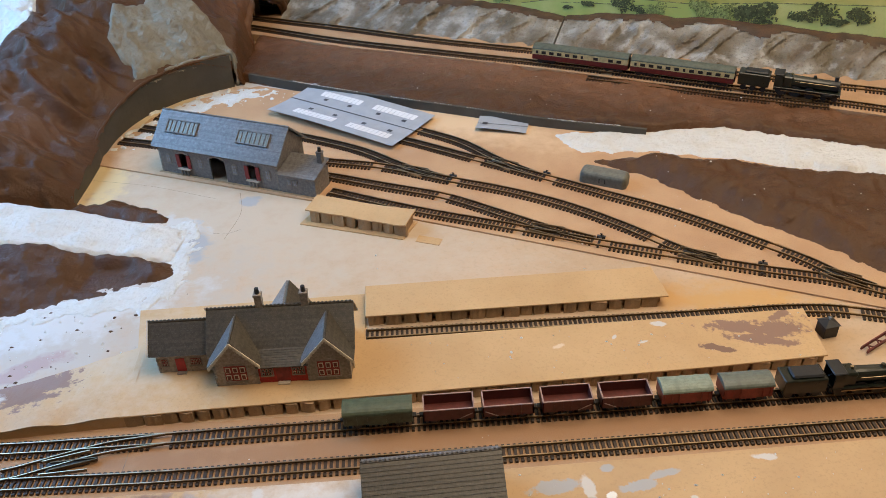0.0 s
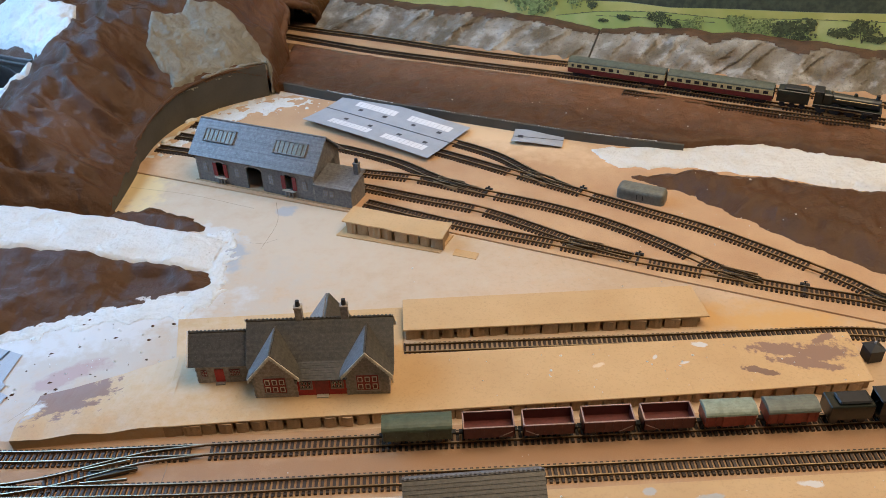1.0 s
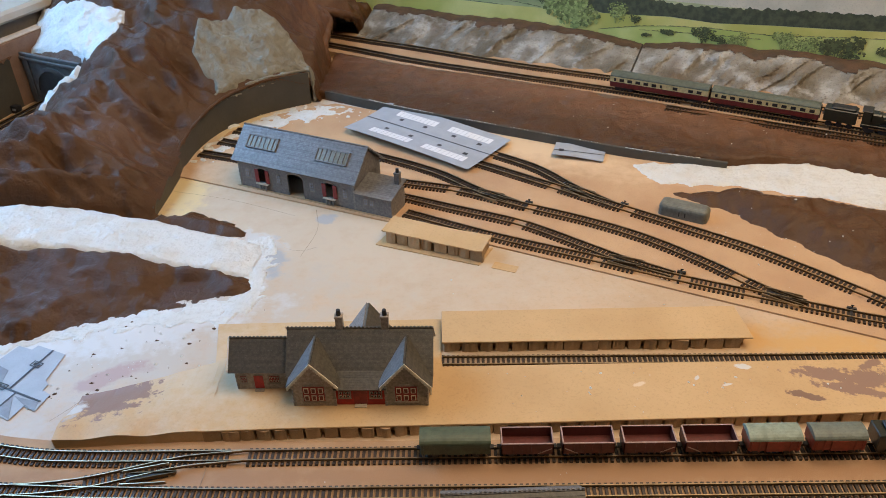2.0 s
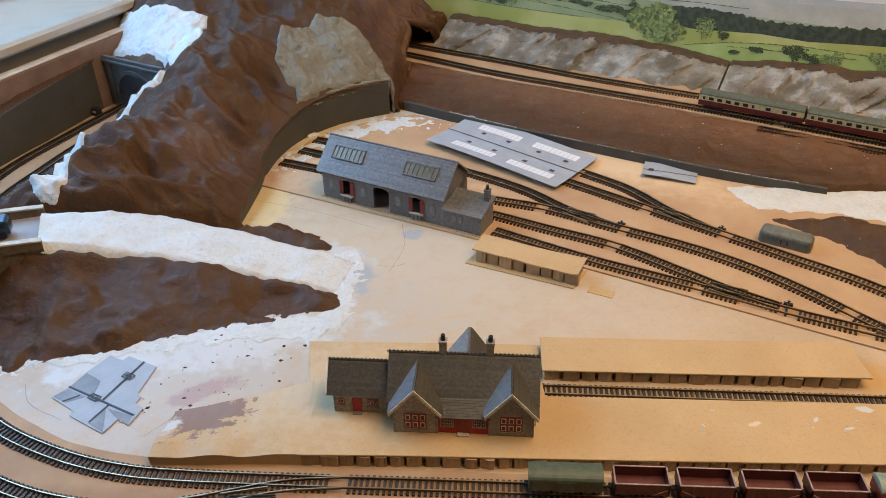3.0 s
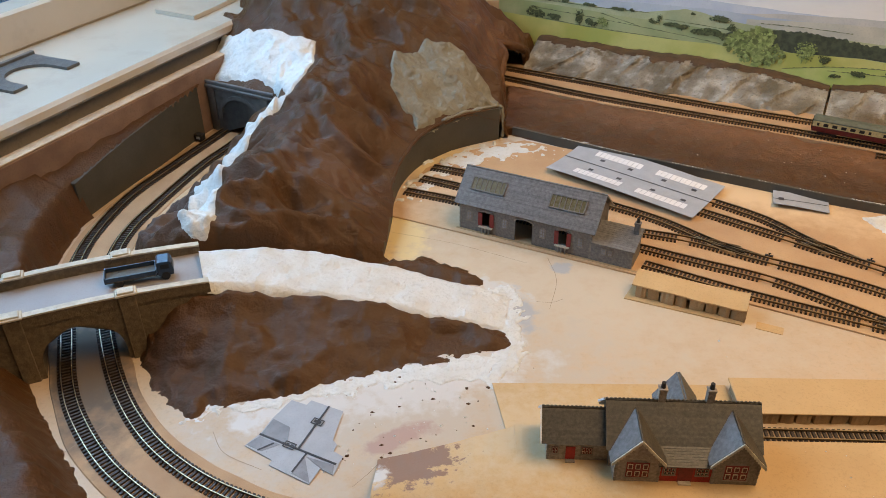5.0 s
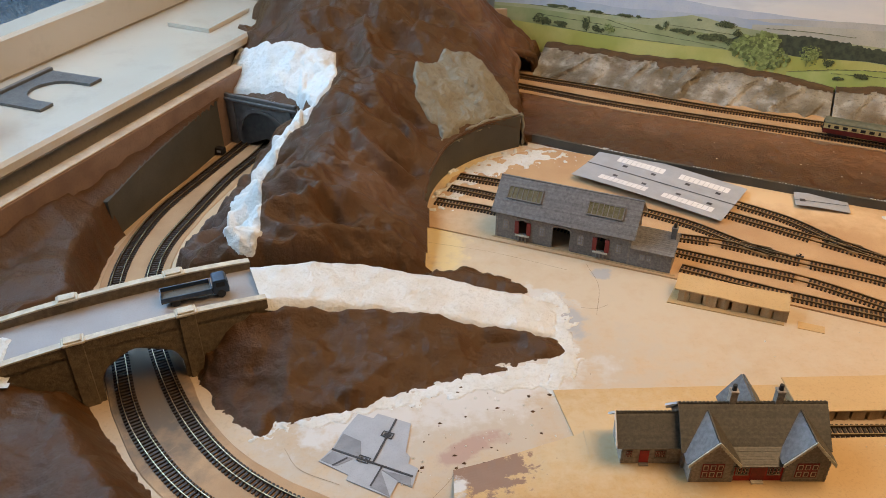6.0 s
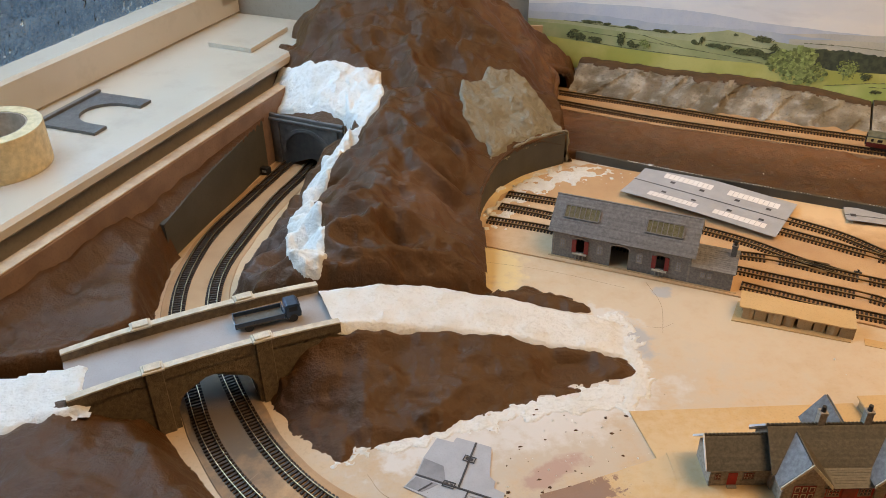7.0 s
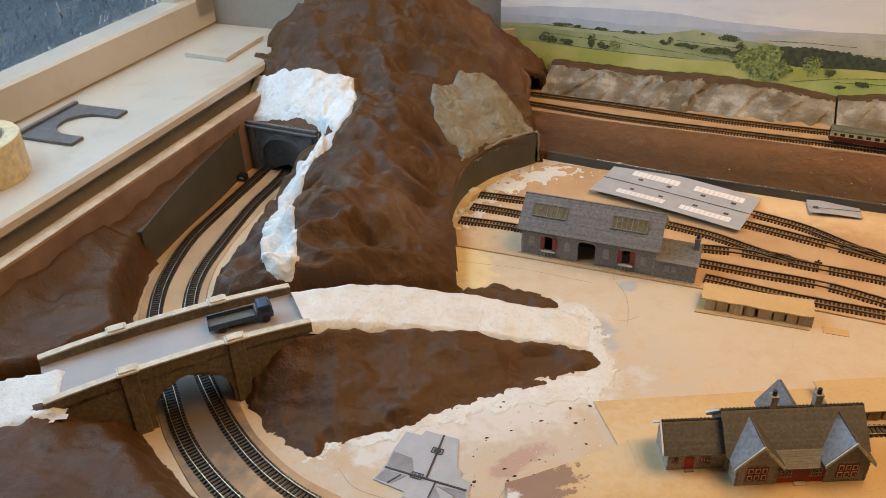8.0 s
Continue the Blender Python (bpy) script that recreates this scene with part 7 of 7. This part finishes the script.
part("plate", bm, PORTAL, flat)
part("cornice", box(B(), -0.052, 0.052, -0.003, 0.003, 0.0, 0.007, 0.0006), PORTAL, flat)
blk = part("paint_block", prism(B(), [(-0.118, 0.238), (-0.046, 0.236), (-0.050, 0.338), (-0.140, 0.372)], 0.1203, 0.1262), SILL_PAINT)
blk.matrix_world = ROOM
tagged(blk, "thin white painted board lying on the sill", "board")

# plaster line along the top of the low wall
rng = random.Random(33)
line, head = along([(-0.145, 0.640), (-0.014, 0.567), (0.124, 0.500), (0.24, 0.447), (0.337, 0.418)], 0.0035)
bm = B()
for (x, y), a in zip(line, head):
    if noise.noise((x * 25, y * 25, 3)) < -0.05:
        continue
    w, l = rng.uniform(0.0005, 0.0016), rng.uniform(0.0015, 0.0030)
    d = pose(x, y, 0.0128 - 0.0028 * max(0, (x - 0.25) / 0.09), 0, 0, math.degrees(a) + rng.uniform(-20, 20))
    c = bm.verts.new(d @ Vector((0, 0, 0.0009)))
    ring = [bm.verts.new(d @ Vector((l * math.cos(q), w * math.sin(q) + 0.001, -0.0004))) for q in (0, 1.2, 2.4, 3.7, 5.0)]
    for k in range(5):
        bm.faces.new((ring[k], ring[(k + 1) % 5], c))
tagged(part("plaster_flakes", bm, PLASTER), "white plaster flakes along the low grey wall", "flakes", kind="stuff")

# plaster crumbs and flakes over the board and the banks
rng = random.Random(91)
bm = B()
areas = [(-0.36, -0.16, 0.05, 0.24, 0.0006, 150), (-0.24, 0.0, 0.56, 0.62, 0.0024, 40), (-0.05, 0.55, 0.45, 0.60, 0.0150, 70), (0.02, 0.40, 0.16, 0.30, 0.0020, 30), (0.05, 0.37, 0.03, 0.08, 0.0116, 45), (-0.2, 0.4, -0.033, -0.003, 0.0006, 30), (0.12, 0.45, -0.10, -0.06, 0.0116, 40), (0.28, 0.50, 0.20, 0.34, 0.0200, 30)]
for x0, x1, y0, y1, z, n in areas:
    for _ in range(n):
        x, y, r = rng.uniform(x0, x1), rng.uniform(y0, y1), 0.0004 + 0.0011 * rng.random() ** 3
        if z == 0.0150 and abs(y - (0.63 - 0.43 * (x + 0.0))) > 0.045:
            continue
        c = bm.verts.new((x, y, z + r * 0.5))
        ring = [bm.verts.new((x + r * rng.uniform(0.5, 1.5) * math.cos(q), y + r * rng.uniform(0.5, 1.5) * math.sin(q), z - 0.0005)) for q in (0, 1.2, 2.4, 3.7, 5.0)]
        for k in range(5):
            bm.faces.new((ring[k], ring[(k + 1) % 5], c))
tagged(part("plaster_crumbs", bm, PLASTER), "scattered white plaster crumbs on board and banks", "crumbs", kind="stuff")
bm = B()
for _ in range(110):
    x, y, r = rng.uniform(-0.36, -0.14), rng.uniform(0.06, 0.25), 0.0005 + 0.0016 * rng.random() ** 3
    c = bm.verts.new((x, y, 0.0005 + r * 0.5))
    ring = [bm.verts.new((x + r * rng.uniform(0.5, 1.8) * math.cos(q), y + r * rng.uniform(0.5, 1.3) * math.sin(q), 0.0)) for q in (0, 1.2, 2.4, 3.7, 5.0)]
    for k in range(5):
        bm.faces.new((ring[k], ring[(k + 1) % 5], c))
tagged(part("earth_crumbs", bm, EARTH), "scattered dark brown crumbs on the white smeared board", "crumbs", kind="stuff")


def board_line(points, z, width, mat, name, label):
    """A thin flat mark along a line on the board."""
    line, head = along(points, 0.004)
    bm = B()
    prev = None
    for i, ((x, y), a) in enumerate(zip(line, head)):
        w = width * (0.6 + 0.5 * abs(noise.noise((x * 80, y * 80, 2))))
        pair = (bm.verts.new((x - math.sin(a) * w, y + math.cos(a) * w, z)), bm.verts.new((x + math.sin(a) * w, y - math.cos(a) * w, z)))
        if prev:
            bm.faces.new((prev[0], prev[1], pair[1], pair[0]))
        prev = pair
    bmesh.ops.recalc_face_normals(bm, faces=bm.faces)
    tagged(part(name, bm, mat), label, "mark", kind="structure")


CRACK = material("dark_crack", (0.33, 0.24, 0.16), 0.8, scale=120, bump=0.0)
for pts_ in ([(-0.400, 0.092), (-0.385, 0.070), (-0.352, 0.054)], [(-0.282, 0.040), (-0.268, 0.058), (-0.262, 0.072)], [(-0.118, 0.345), (-0.112, 0.305), (-0.122, 0.258)],
             [(-0.135, 0.270), (-0.120, 0.268), (-0.108, 0.274)], [(-0.285, 0.392), (-0.215, 0.370), (-0.140, 0.335)]):
    board_line(pts_, 0.0004, 0.00025, CRACK, "board_mark", "thin dark scratch on the painted board")
for pts_ in ([(-0.512, 0.063), (-0.497, 0.083), (-0.486, 0.097)], [(-0.15, -0.036), (-0.149, -0.016), (-0.1495, 0.004)]):
    board_line(pts_, 0.0013, 0.0005, CRACK, "board_mark", "dark joint across the cork trackbed")
